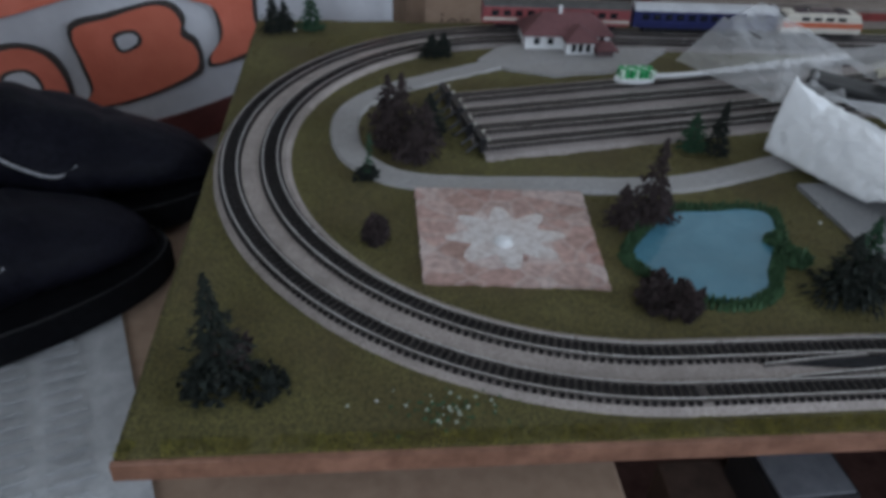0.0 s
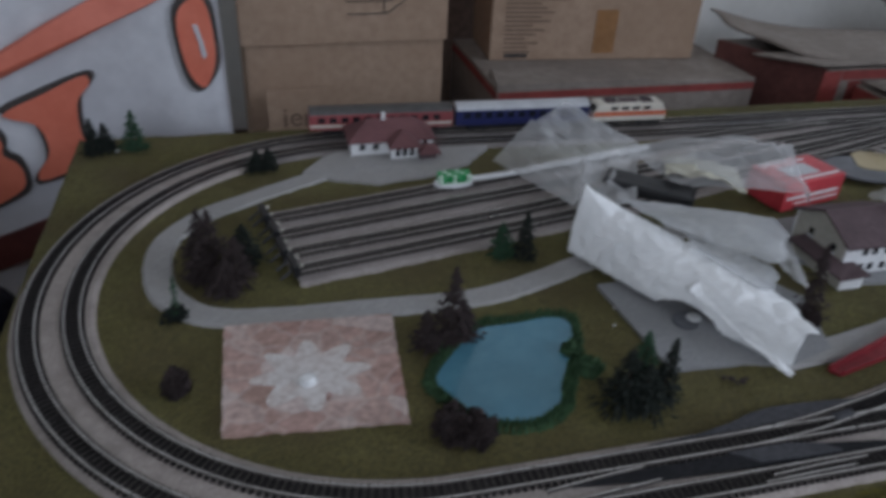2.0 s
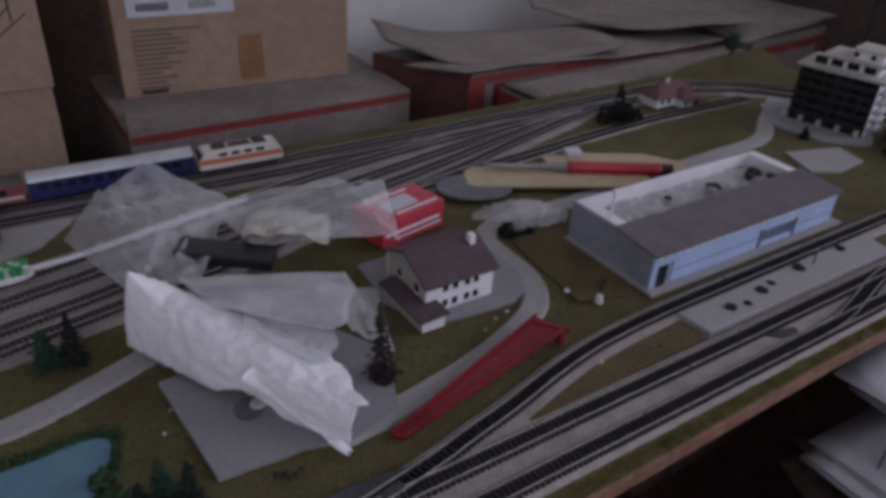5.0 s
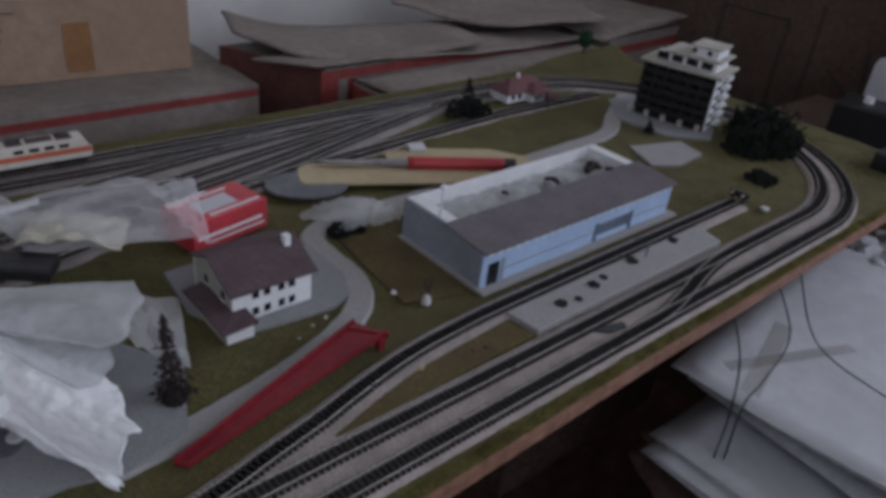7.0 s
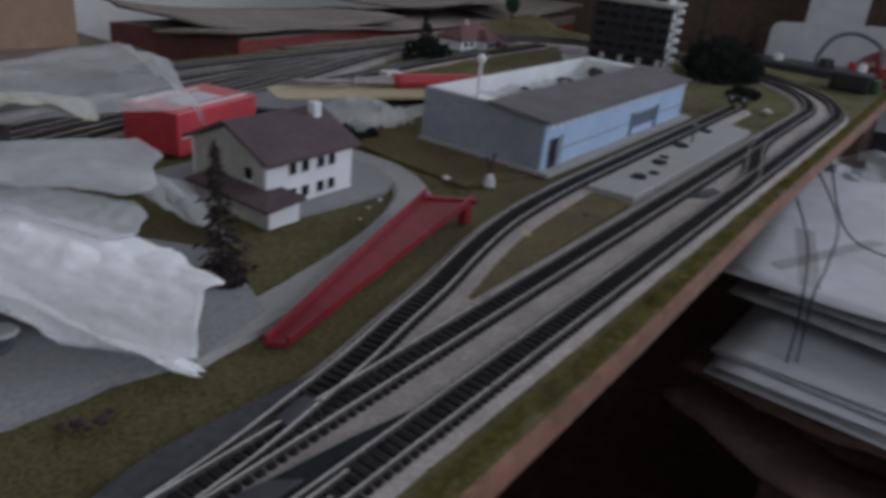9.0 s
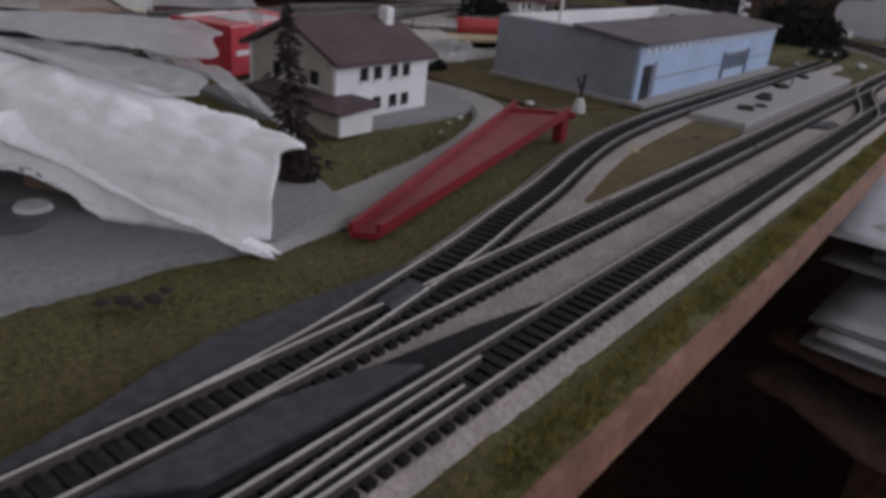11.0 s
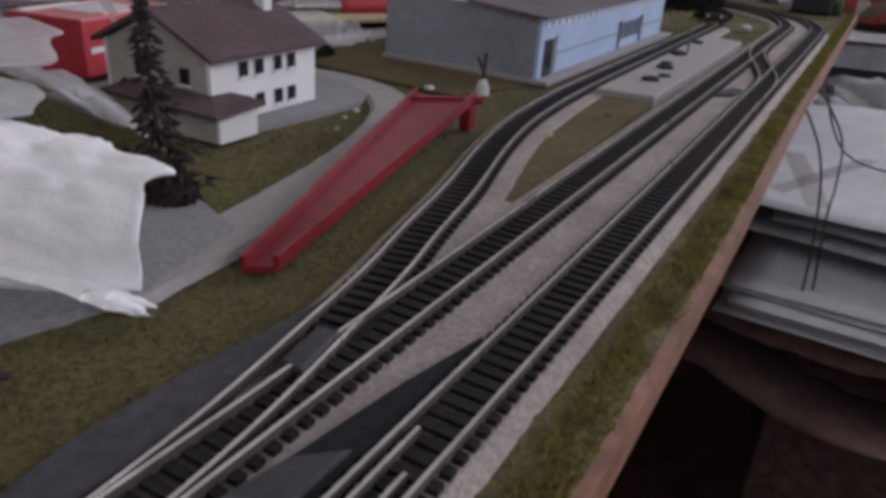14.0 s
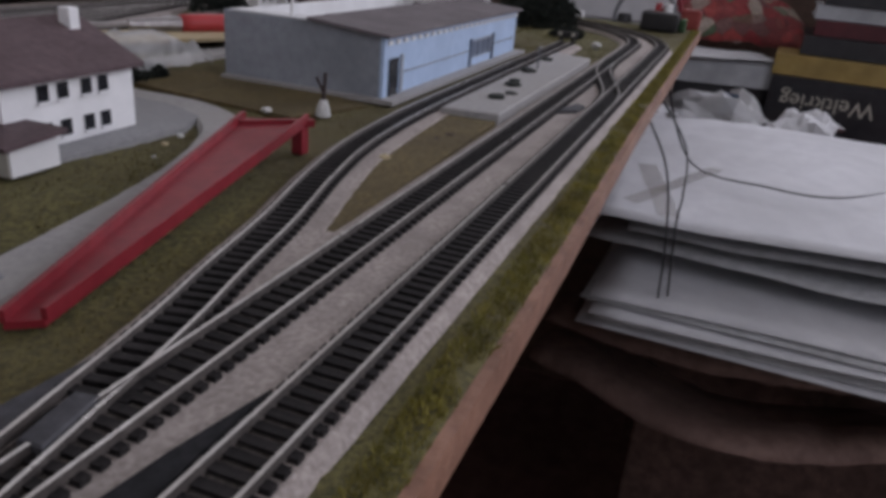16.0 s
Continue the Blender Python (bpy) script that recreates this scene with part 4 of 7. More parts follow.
def tower():
    m = pose(1.168, 0.218, 0.001, 0, 0, 13)
    tw = thing("apartment_tower", m, "model apartment tower with black balcony front and white side", "apartment building")
    L, D, H = 0.088, 0.058, 0.066
    part("wall", boxm(0.004, D, 0.0, L, 0, H), WHITE, tw, "white tower body")
    st = 6
    part("dark_front", boxm(0.0022, 0.004, 0.001, L - 0.001, 0.0, H), DARK, tw, "black recessed balcony front")
    for k in range(1, st + 1):
        part("balcony_slab", boxm(-0.003, 0.004, 0.0, L, k * H / st - 0.001, k * H / st), GABLE if k == st else FIR_BROWN, tw)
        if k < st:
            part("balcony_rail", boxm(-0.003, -0.0024, 0.002, L - 0.002, k * H / st, k * H / st + 0.0042), BLACK, tw)
    for k in range(7):
        ya = k * (L - 0.003) / 6
        part("balcony_divider", boxm(-0.0026, 0.0035, ya, ya + 0.002, 0.009, H - 0.001), BLACK, tw)
    for k in range(5):
        ya = 0.004 + k * 0.0215
        part("ground_pillar", boxm(-0.003, 0.003, ya, ya + 0.005, 0.0, 0.008), GABLE, tw)
    for k in range(st):
        for xa in (0.012, 0.021):
            part("window", boxm(xa, xa + 0.0042, -0.0006, 0.001, k * H / st + 0.004, k * H / st + 0.009), DARK, tw)
        part("side_balcony", boxm(0.030, 0.046, -0.007, 0.0, k * H / st + 0.003, k * H / st + 0.0075, 0.0004), WHITE, tw, "white side balcony")
        part("balcony_opening", boxm(0.031, 0.045, -0.0006, 0.001, k * H / st + 0.0075, k * H / st + 0.0115), DARK, tw)
    part("roof_slab", boxm(-0.005, D + 0.004, -0.006, L + 0.004, H, H + 0.003, 0.0004), GABLE, tw, "pale grey roof slab")
    part("penthouse", boxm(0.008, D - 0.004, 0.006, L - 0.026, H + 0.003, H + 0.0145), WHITE, tw)
    for k in range(4):
        ya = 0.010 + k * 0.018
        part("penthouse_window", boxm(0.0074, 0.009, ya, ya + 0.013, H + 0.0045, H + 0.0125), DARK, tw)
    part("penthouse_slab", boxm(0.003, D, 0.0, L - 0.018, H + 0.0145, H + 0.0165, 0.0004), GABLE, tw)
    part("lift_house", boxm(0.012, D - 0.008, 0.008, L - 0.05, H + 0.0165, H + 0.027), WHITE, tw)
    part("lift_house_roof", boxm(0.010, D - 0.006, 0.005, L - 0.047, H + 0.027, H + 0.0285), GABLE, tw)
    for k in range(2):
        part("lift_window", boxm(0.0114, 0.013, 0.016 + 0.018 * k, 0.021 + 0.018 * k, H + 0.019, H + 0.0245), DARK, tw)
    return tw


tower()


# ---------- loading ramp ----------
def ramp():
    ob = thing("loading_ramp", I4, "dark red plastic loading ramp lying on the grass", "ramp")
    a0, a1 = Vector((0.4698, 0.0825, 0.0)), Vector((0.4745, 0.0768, 0.0))
    b0, b1 = Vector((0.604, 0.1205, 0.0098)), Vector((0.6145, 0.1005, 0.0098))
    bm = bmesh.new()
    top = [bm.verts.new(v + Vector((0, 0, 0.0018))) for v in (a0, a1, b1, b0)]
    bot = [bm.verts.new(v) for v in (a0, a1, b1, b0)]
    bm.faces.new(top)
    bm.faces.new(bot[::-1])
    for i in range(4):
        bm.faces.new((bot[i], bot[(i + 1) % 4], top[(i + 1) % 4], top[i]))
    part("deck", bm, RAMP_RED, ob)
    for p, q in ((a0, b0), (a1, b1)):
        d = (q - p)
        n = Vector((-d.y, d.x, 0)).normalized() * 0.0007
        bm = bmesh.new()
        lo = [bm.verts.new(v + o + Vector((0, 0, 0.0016))) for v in (p, q) for o in (n, -n)]
        hi = [bm.verts.new(v + o + Vector((0, 0, 0.0044))) for v in (p, q) for o in (n, -n)]
        for f in ((lo[0], lo[1], lo[3], lo[2]), (hi[0], hi[1], hi[3], hi[2]), (lo[0], lo[1], hi[1], hi[0]), (lo[2], lo[3], hi[3], hi[2]), (lo[0], lo[2], hi[2], hi[0]), (lo[1], lo[3], hi[3], hi[1])):
            bm.faces.new(f)
        part("side_rim", bm, RAMP_RED, ob)
    for p in (b0, b1):
        c = p.lerp((b0 + b1) / 2, 0.12)
        part("leg", boxm(c.x - 0.0045, c.x, c.y - 0.0022, c.y + 0.0022, 0.0, 0.0099), RAMP_RED, ob)
    part("end_lip", boxm(0.0, 0.0024, 0, 0.0265, 0, 0.0026), RAMP_RED, ob).matrix_local = Matrix.Translation((0.6145, 0.0972, 0.0098)) @ pose(0, 0, 0, 0, 0, 41)
    return ob


ramp()


# ---------- train ----------
def coach(m, length, body, roof, stripe, label, windows):
    ob = thing("railway_coach", m, label, "railway coach", "coaches of the train")
    h = length / 2
    part("body", boxm(-h, h, -0.0092, 0.0092, 0.006, 0.0215, 0.0008), body, ob)
    bm = bmesh.new()
    prof = [(-0.0094, 0.0212)] + [(0.0094 * math.cos(a), 0.0212 + 0.0052 * math.sin(a)) for a in np.linspace(math.pi, 0, 9)] + [(0.0094, 0.0212)]
    rows = [[bm.verts.new((x, y, z)) for y, z in prof] for x in (-h + 0.0005, h - 0.0005)]
    for i in range(len(prof) - 1):
        bm.faces.new((rows[0][i], rows[0][i + 1], rows[1][i + 1], rows[1][i]))
    bm.faces.new(rows[0])
    bm.faces.new(rows[1][::-1])
    part("roof", bm, roof, ob, smooth=False)
    for sy in (-1, 1):
        y0, y1 = sorted((sy * 0.0089, sy * 0.0097))
        for k in range(windows):
            xa = -h + 0.008 + k * (length - 0.016) / windows
            part("window", boxm(xa, xa + 0.0062, y0, y1, 0.0135, 0.0185), DARK, ob)
        y0, y1 = sorted((sy * 0.0089, sy * 0.0095))
        part("stripe", boxm(-h + 0.001, h - 0.001, y0, y1, 0.0092, 0.0116), stripe, ob)
    part("underframe", boxm(-h * 0.5, h * 0.5, -0.007, 0.007, 0.0025, 0.006), BLACK, ob)
    for sx in (-1, 1):
        bg = part("bogie", boxm(sx * (h - 0.022) - 0.010, sx * (h - 0.022) + 0.010, -0.0065, 0.0065, 0.001, 0.006), BLACK, ob)
        for wx in (-0.006, 0.006):
            part("wheelset", tube([Vector((sx * (h - 0.022) + wx, -0.0055, 0.0026)), Vector((sx * (h - 0.022) + wx, 0.0055, 0.0026))], 0.0026, 10), BLACK, bg)
    return ob


def locomotive(m):
    ob = thing("electric_locomotive", m, "ivory and orange electric model locomotive on the back track", "locomotive")
    h = 0.039
    bm = bmesh.new()
    prof = ((-h, 0.005), (h, 0.005), (h, 0.013), (h - 0.005, 0.0225), (-h + 0.005, 0.0225), (-h, 0.013))
    a = [bm.verts.new((x, -0.0093, z)) for x, z in prof]
    b = [bm.verts.new((x, 0.0093, z)) for x, z in prof]
    bm.faces.new(a)
    bm.faces.new(b[::-1])
    for i in range(6):
        bm.faces.new((a[i], b[i], b[(i + 1) % 6], a[(i + 1) % 6]))
    bmesh.ops.bevel(bm, geom=bm.edges[:], offset=0.0008, segments=2, affect="EDGES")
    part("body", bm, IVORY, ob)
    for sy in (-1, 1):
        y0, y1 = sorted((sy * 0.0088, sy * 0.0098))
        part("orange_band", boxm(-h + 0.001, h - 0.001, y0, y1, 0.0105, 0.0150), ORANGE, ob, "orange side band")
        for k in range(4):
            xa = -0.021 + k * 0.0115
            part("side_window", boxm(xa, xa + 0.0075, y0, y1, 0.0168, 0.0198), DARK, ob)
    for sx in (-1, 1):
        x0, x1 = sorted((sx * (h - 0.0006), sx * (h + 0.0007)))
        part("front_band", boxm(x0, x1, -0.0085, 0.0085, 0.0078, 0.0115), ORANGE, ob)
        for wy in (-0.0042, 0.0042):
            part("headlight", boxm(x0, x1 + 0.0002, wy - 0.001, wy + 0.001, 0.0118, 0.0132), WHITE, ob)
        w = boxm(-0.0005, 0.0006, -0.0078, 0.0078, -0.0028, 0.0028)
        part("windscreen", w, DARK, ob).matrix_local = pose(sx * (h - 0.0023), 0, 0.0178, 0, -sx * 27.7, 0)
        bg = part("bogie", boxm(sx * 0.021 - 0.013, sx * 0.021 + 0.013, -0.007, 0.007, 0.001, 0.0055), BLACK, ob)
        for wx in (-0.008, 0.008):
            part("wheelset", tube([Vector((sx * 0.021 + wx, -0.0058, 0.003)), Vector((sx * 0.021 + wx, 0.0058, 0.003))], 0.003, 10), BLACK, bg)
        pg = [Vector((sx * 0.022, -0.006, 0.0238)), Vector((sx * 0.012, 0, 0.0262)), Vector((sx * 0.022, 0.006, 0.0238))]
        part("pantograph", tube(pg, 0.0006, 6), BLACK, ob)
        part("pantograph_base", boxm(sx * 0.019 - 0.006, sx * 0.019 + 0.006, -0.0055, 0.0055, 0.0224, 0.0238), ROOF_BROWN, ob)
    part("roof_gear", boxm(-0.01, 0.01, -0.004, 0.004, 0.0224, 0.0242, 0.0004), ROOF_BROWN, ob)
    return ob


def on_track(x_back, behind=0.0):
    """A pose on the outer oval, that far behind the place x_back of the back straight."""
    k = min((i for i in range(len(OUTER)) if OUTER[i].y > 0.4), key=lambda i: abs(OUTER[i].x - x_back)) - round(behind / 0.0038)
    d = OUTER[k + 4] - OUTER[k - 4]
    return pose(OUTER[k].x, OUTER[k].y, 0.0044, 0, 0, math.degrees(math.atan2(d.y, d.x)))


locomotive(on_track(0.515))
coach(on_track(0.515, 0.109), 0.134, BLUE_COACH, SILVER, BLUE_COACH, "dark blue model coach with silver roof", 11)
coach(on_track(0.515, 0.246), 0.134, COACH_RED, GREY_ROOF, IVORY, "dull red and ivory model coach with dark roof", 11)


# ---------- trees ----------
def fir(x, y, h, r, mat, label, seed, n=420, base=0.0):
    rnd = random.Random(seed)
    ob = thing("fir_tree", pose(x, y, base, rnd.uniform(-4, 4), rnd.uniform(-4, 4), rnd.uniform(0, 360)), label, "tree", "model trees")
    part("trunk", tube([Vector((0, 0, -0.001)), Vector((0, 0, h * 0.5)), Vector((0, 0, h * 0.97))], r * 0.11, 6, taper=0.2), TRUNK, ob)
    verts, faces = [], []
    for i in range(n):
        u = rnd.random() ** 1.25
        lobe = 1 + 0.35 * math.sin(u * 34 + seed) + rnd.uniform(-0.35, 0.25)
        rad = r * (1 - u) ** 0.85 * lobe * math.sqrt(rnd.uniform(0.15, 1))
        a = rnd.uniform(0, 6.283)
        c = Vector((rad * math.cos(a), rad * math.sin(a), h * (0.05 + 0.95 * u)))
        s = 0.0016 + 0.16 * r * (1 - 0.75 * u)
        d = Vector((math.cos(a), math.sin(a), -0.5 + rnd.uniform(-0.4, 0.5))).normalized()
        t = d.cross(Vector((rnd.uniform(-1, 1), rnd.uniform(-1, 1), 1))).normalized()
        k = len(verts)
        verts += [tuple(c - d * s * 0.5 + t * s * 0.35), tuple(c - d * s * 0.5 - t * s * 0.35), tuple(c + d * s)]
        w = d.cross(t)
        verts.append(tuple(c + w * s * 0.4))
        faces += [(k, k + 1, k + 2), (k, k + 2, k + 3), (k + 1, k + 3, k + 2)]
    me = bpy.data.meshes.new("crown")
    me.from_pydata(verts, [], faces)
    me.materials.append(mat)
    o = new("crown", me)
    o.parent = ob
    return ob


def bush(x, y, h, r, mat, label, seed, n=300):
    rnd = random.Random(seed)
    ob = thing("bush", pose(x, y, 0), label, "bush", "model bushes")
    for k in range(3):
        a = rnd.uniform(0, 6.28)
        part("stem", tube([Vector((0, 0, -0.001)), Vector((r * 0.4 * math.cos(a), r * 0.4 * math.sin(a), h * 0.6))], 0.0009, 5, taper=0.4), TRUNK, ob)
    verts, faces = [], []
    for i in range(n):
        v = Vector((rnd.gauss(0, 1), rnd.gauss(0, 1), abs(rnd.gauss(0, 1)))).normalized() * rnd.uniform(0.4, 1) ** 0.5
        bumpy = 1 + 0.4 * noise.noise(v * 3 + Vector((seed, 0, 0)))
        c = Vector((v.x * r * bumpy, v.y * r * bumpy, v.z * h * bumpy))
        s = rnd.uniform(0.0012, 0.0026)
        d = Vector((rnd.uniform(-1, 1), rnd.uniform(-1, 1), rnd.uniform(-1, 1))).normalized()
        t = d.orthogonal().normalized()
        k = len(verts)
        verts += [tuple(c - d * s + t * s), tuple(c - d * s - t * s), tuple(c + d * s), tuple(c + d.cross(t) * s)]
        faces += [(k, k + 1, k + 2), (k, k + 2, k + 3), (k + 1, k + 3, k + 2)]
    me = bpy.data.meshes.new("foliage")
    me.from_pydata(verts, [], faces)
    me.materials.append(mat)
    o = new("foliage", me)
    o.parent = ob
    return ob


BR, DG, GR = "dusty brown bottle-brush fir on the grass", "very dark green bottle-brush fir", "fresh green bottle-brush fir on grass"
for k, (x, y, h, r, mt, lb) in enumerate((
        (0.112, 0.268, 0.042, 0.013, FIR_BROWN, BR), (0.122, 0.250, 0.050, 0.014, FIR_BROWN, BR), (0.135, 0.236, 0.036, 0.012, FIR_BROWN, BR), (0.113, 0.243, 0.030, 0.012, FIR_BROWN, BR),
        (0.140, 0.262, 0.030, 0.013, FIR_DARK, DG), (0.127, 0.228, 0.024, 0.011, FIR_BROWN, BR),
        (0.050, 0.462, 0.036, 0.010, FIR_GREEN, GR), (0.018, 0.458, 0.032, 0.009, FIR_DARK, DG), (0.028, 0.463, 0.026, 0.009, FIR_DARK, DG),
        (0.152, 0.404, 0.019, 0.009, FIR_DARK, DG), (0.163, 0.405, 0.020, 0.008, FIR_DARK, DG),
        (0.256, 0.151, 0.056, 0.012, FIR_BROWN, BR), (0.243, 0.149, 0.026, 0.010, FIR_BROWN, BR), (0.266, 0.157, 0.026, 0.010, FIR_BROWN, BR),
        (0.338, 0.082, 0.037, 0.014, FIR_DARK, DG), (0.349, 0.086, 0.043, 0.011, FIR_GREEN, DG), (0.359, 0.080, 0.044, 0.009, FIR_DARK, DG), (0.346, 0.076, 0.030, 0.013, FIR_DARK, DG),
        (0.318, 0.238, 0.027, 0.009, FIR_GREEN, GR), (0.332, 0.233, 0.038, 0.008, FIR_DARK, DG),
        (0.491, 0.131, 0.055, 0.0090, FIR_BROWN, BR), (0.949, 0.388, 0.044, 0.012, FIR_DARK, DG), (1.110, 0.252, 0.014, 0.005, FIR_DARK, DG),
        (1.235, 0.178, 0.03, 0.02, FIR_DARK, DG), (0.972, 0.160, 0.026, 0.006, FIR_BROWN, BR))):
    fir(x, y, h, r, mt, lb, 31 + k)
fir(0.098, 0.206, 0.030, 0.004, FIR_GREEN, "thin bare green sapling", 77, 90)
bush(0.098, 0.206, 0.006, 0.007, FIR_DARK, "low dark scrub round the sapling", 78, 120)
for k, (x, y, h, r, mt) in enumerate(((0.102, 0.139, 0.014, 0.007, FIR_BROWN), (0.240, 0.079, 0.016, 0.010, FIR_BROWN), (0.252, 0.074, 0.014, 0.010, FIR_BROWN), (0.940, 0.386, 0.022, 0.020, FIR_DARK),
                                      (0.957, 0.384, 0.020, 0.018, FIR_DARK), (1.20, 0.170, 0.036, 0.030, FIR_DARK), (1.222, 0.182, 0.040, 0.031, FIR_DARK), (1.172, 0.158, 0.030, 0.028, FIR_DARK), (1.232, 0.157, 0.034, 0.029, FIR_DARK), (1.20, 0.143, 0.026, 0.026, FIR_DARK),
                                      (1.108, 0.108, 0.008, 0.016, FIR_DARK), (0.672, 0.236, 0.007, 0.010, FIR_DARK), (0.684, 0.234, 0.006, 0.008, FIR_DARK), (0.036, 0.046, 0.016, 0.012, FIR_BROWN), (0.03, 0.032, 0.010, 0.012, FIR_DARK),
                                      (0.052, 0.032, 0.007, 0.011, FIR_DARK), (0.326, 0.128, 0.006, 0.006, REED), (0.33, 0.112, 0.006, 0.007, REED), (0.489, 0.126, 0.008, 0.006, FIR_BROWN))):
    bush(x, y, h, r, mt, "dark brown-green flock bush on the grass", 130 + k, 110 if x < 0.06 else 1100 if 1.15 < x < 1.3 else 360)
fir(0.034, 0.040, 0.052, 0.012, FIR_DARK, "withered dark fir leaning at the board corner", 201, 520)


def round_tree(x, y, z, h, r):
    rnd = random.Random(9)
    ob = thing("round_tree", pose(x, y, z), "dark green round-crowned model tree on the mound", "tree", "model trees")
    part("trunk", tube([Vector((0, 0, -0.002)), Vector((0.001, 0, h * 0.3)), Vector((0, 0, h * 0.6))], 0.0016, 6, taper=0.5), TRUNK, ob)
    verts, faces = [], []
    for i in range(420):
        v = Vector((rnd.gauss(0, 1), rnd.gauss(0, 1), rnd.gauss(0, 1))).normalized() * rnd.uniform(0.3, 1) ** 0.5
        v *= 1 + 0.45 * noise.noise(v * 2.4)
        c = Vector((v.x * r, v.y * r, h * 0.66 + v.z * r * 1.2))
        s = 0.0022
        d = Vector((rnd.uniform(-1, 1), rnd.uniform(-1, 1), rnd.uniform(-1, 1))).normalized()
        t = d.orthogonal().normalized()
        k = len(verts)
        verts += [tuple(c - d * s + t * s), tuple(c - d * s - t * s), tuple(c + d * s)]
        faces.append((k, k + 1, k + 2))
    me = bpy.data.meshes.new("crown")
    me.from_pydata(verts, [], faces)
    me.materials.append(FIR_GREEN)
    new("crown", me).parent = ob


round_tree(1.262, 0.482, 0.011, 0.034, 0.010)

# ---------- cartons behind the board ----------
def carton(name, x0, x1, y0, y1, z0, z1, mat, label, rz=0.0, stripe=None, lid=True):
    cx, cy = (x0 + x1) / 2, (y0 + y1) / 2
    ob = thing(name, pose(cx, cy, z0, 0, 0, rz), label, "cardboard box", "cartons")
    w, d, h = (x1 - x0) / 2, (y1 - y0) / 2, z1 - z0
    part("body", boxm(-w, w, -d, d, 0, h, 0.002), mat, ob)
    if stripe:
        part("stripe", boxm(-w + 0.002, w - 0.002, -d - 0.0008, -d + 0.001, h - stripe[1], h - stripe[0]), STRIPE_RED, ob, "faded red printed band")
        part("stripe", boxm(-w - 0.0008, -w + 0.001, -d + 0.002, d - 0.002, h - stripe[1], h - stripe[0]), STRIPE_RED, ob)
    return ob, w, d, h


def flap(parent, pts, mat, name="flap"):
    bm = bmesh.new()
    lo = [bm.verts.new(p) for p in pts]
    hi = [bm.verts.new((p[0], p[1], p[2] + 0.003)) for p in pts]
    bm.faces.new(lo)
    bm.faces.new(hi)
    n = len(pts)
    for i in range(n):
        bm.faces.new((lo[i], lo[(i + 1) % n], hi[(i + 1) % n], hi[i]))
    return part(name, bm, mat, parent, "bent card flap")


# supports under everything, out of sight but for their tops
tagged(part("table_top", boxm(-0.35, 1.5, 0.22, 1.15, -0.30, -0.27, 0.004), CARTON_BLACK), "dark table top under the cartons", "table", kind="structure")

ob, w, d, h = carton("large_carton", 0.496, 0.810, 0.806, 1.04, -0.0475, 0.165, CARTON, "plain brown shipping carton with white address label", rz=-4)
part("label", boxm(-w + 0.018, -w + 0.152, -d - 0.0012, -d, 0.104, 0.178), PAPER, ob, "white address label")
for k, (a, b) in enumerate(((0.030, 0.070), (0.095, 0.130))):
    for j in range(14 if k == 0 else 8):
        xa = -w + a + j * (b - a) / (14 if k == 0 else 8)
        part("barcode_bar", boxm(xa, xa + 0.0016, -d - 0.0018, -d - 0.0012, 0.111, 0.121), INK, ob)
for j, (a, b) in enumerate(((0.025, 0.075), (0.025, 0.06), (0.085, 0.14), (0.025, 0.09))):
    part("print_bar", boxm(-w + a, -w + b, -d - 0.0018, -d - 0.0012, 0.130 + 0.008 * j, 0.1335 + 0.008 * j), INK, ob)
part("tape", boxm(-0.002, 0.030, -d - 0.001, -d, 0.010, 0.072), TAPE, ob, "brown packing tape")
for j in range(13):
    ln_ = (0.085, 0.05, 0.06, 0.07, 0.052, 0.066, 0.04, 0.058, 0.045, 0.03, 0.05, 0.035, 0.04)[j]
    part("print_bar", boxm(-w + 0.020, -w + 0.020 + ln_, -d - 0.0009, -d, 0.086 - 0.0062 * j, 0.0882 - 0.0062 * j), INK_BROWN, ob)
part("print_bar", boxm(-w + 0.022, -w + 0.056, -d - 0.0009, -d, 0.004, 0.010), INK, ob)

ob, w, d, h = carton("flat_carton", 0.465, 0.854, 0.703, 1.05, -0.27, -0.048, CARTON_GREY, "flat grey-brown carton with faded red band", stripe=(0.006, 0.016))
flap(ob, [(-w, -d, h + 0.0005), (0.03, -d + 0.004, h + 0.0005), (0.02, -d + 0.05, h + 0.004), (-w + 0.01, -d + 0.06, h + 0.004)], CARTON_GREY)

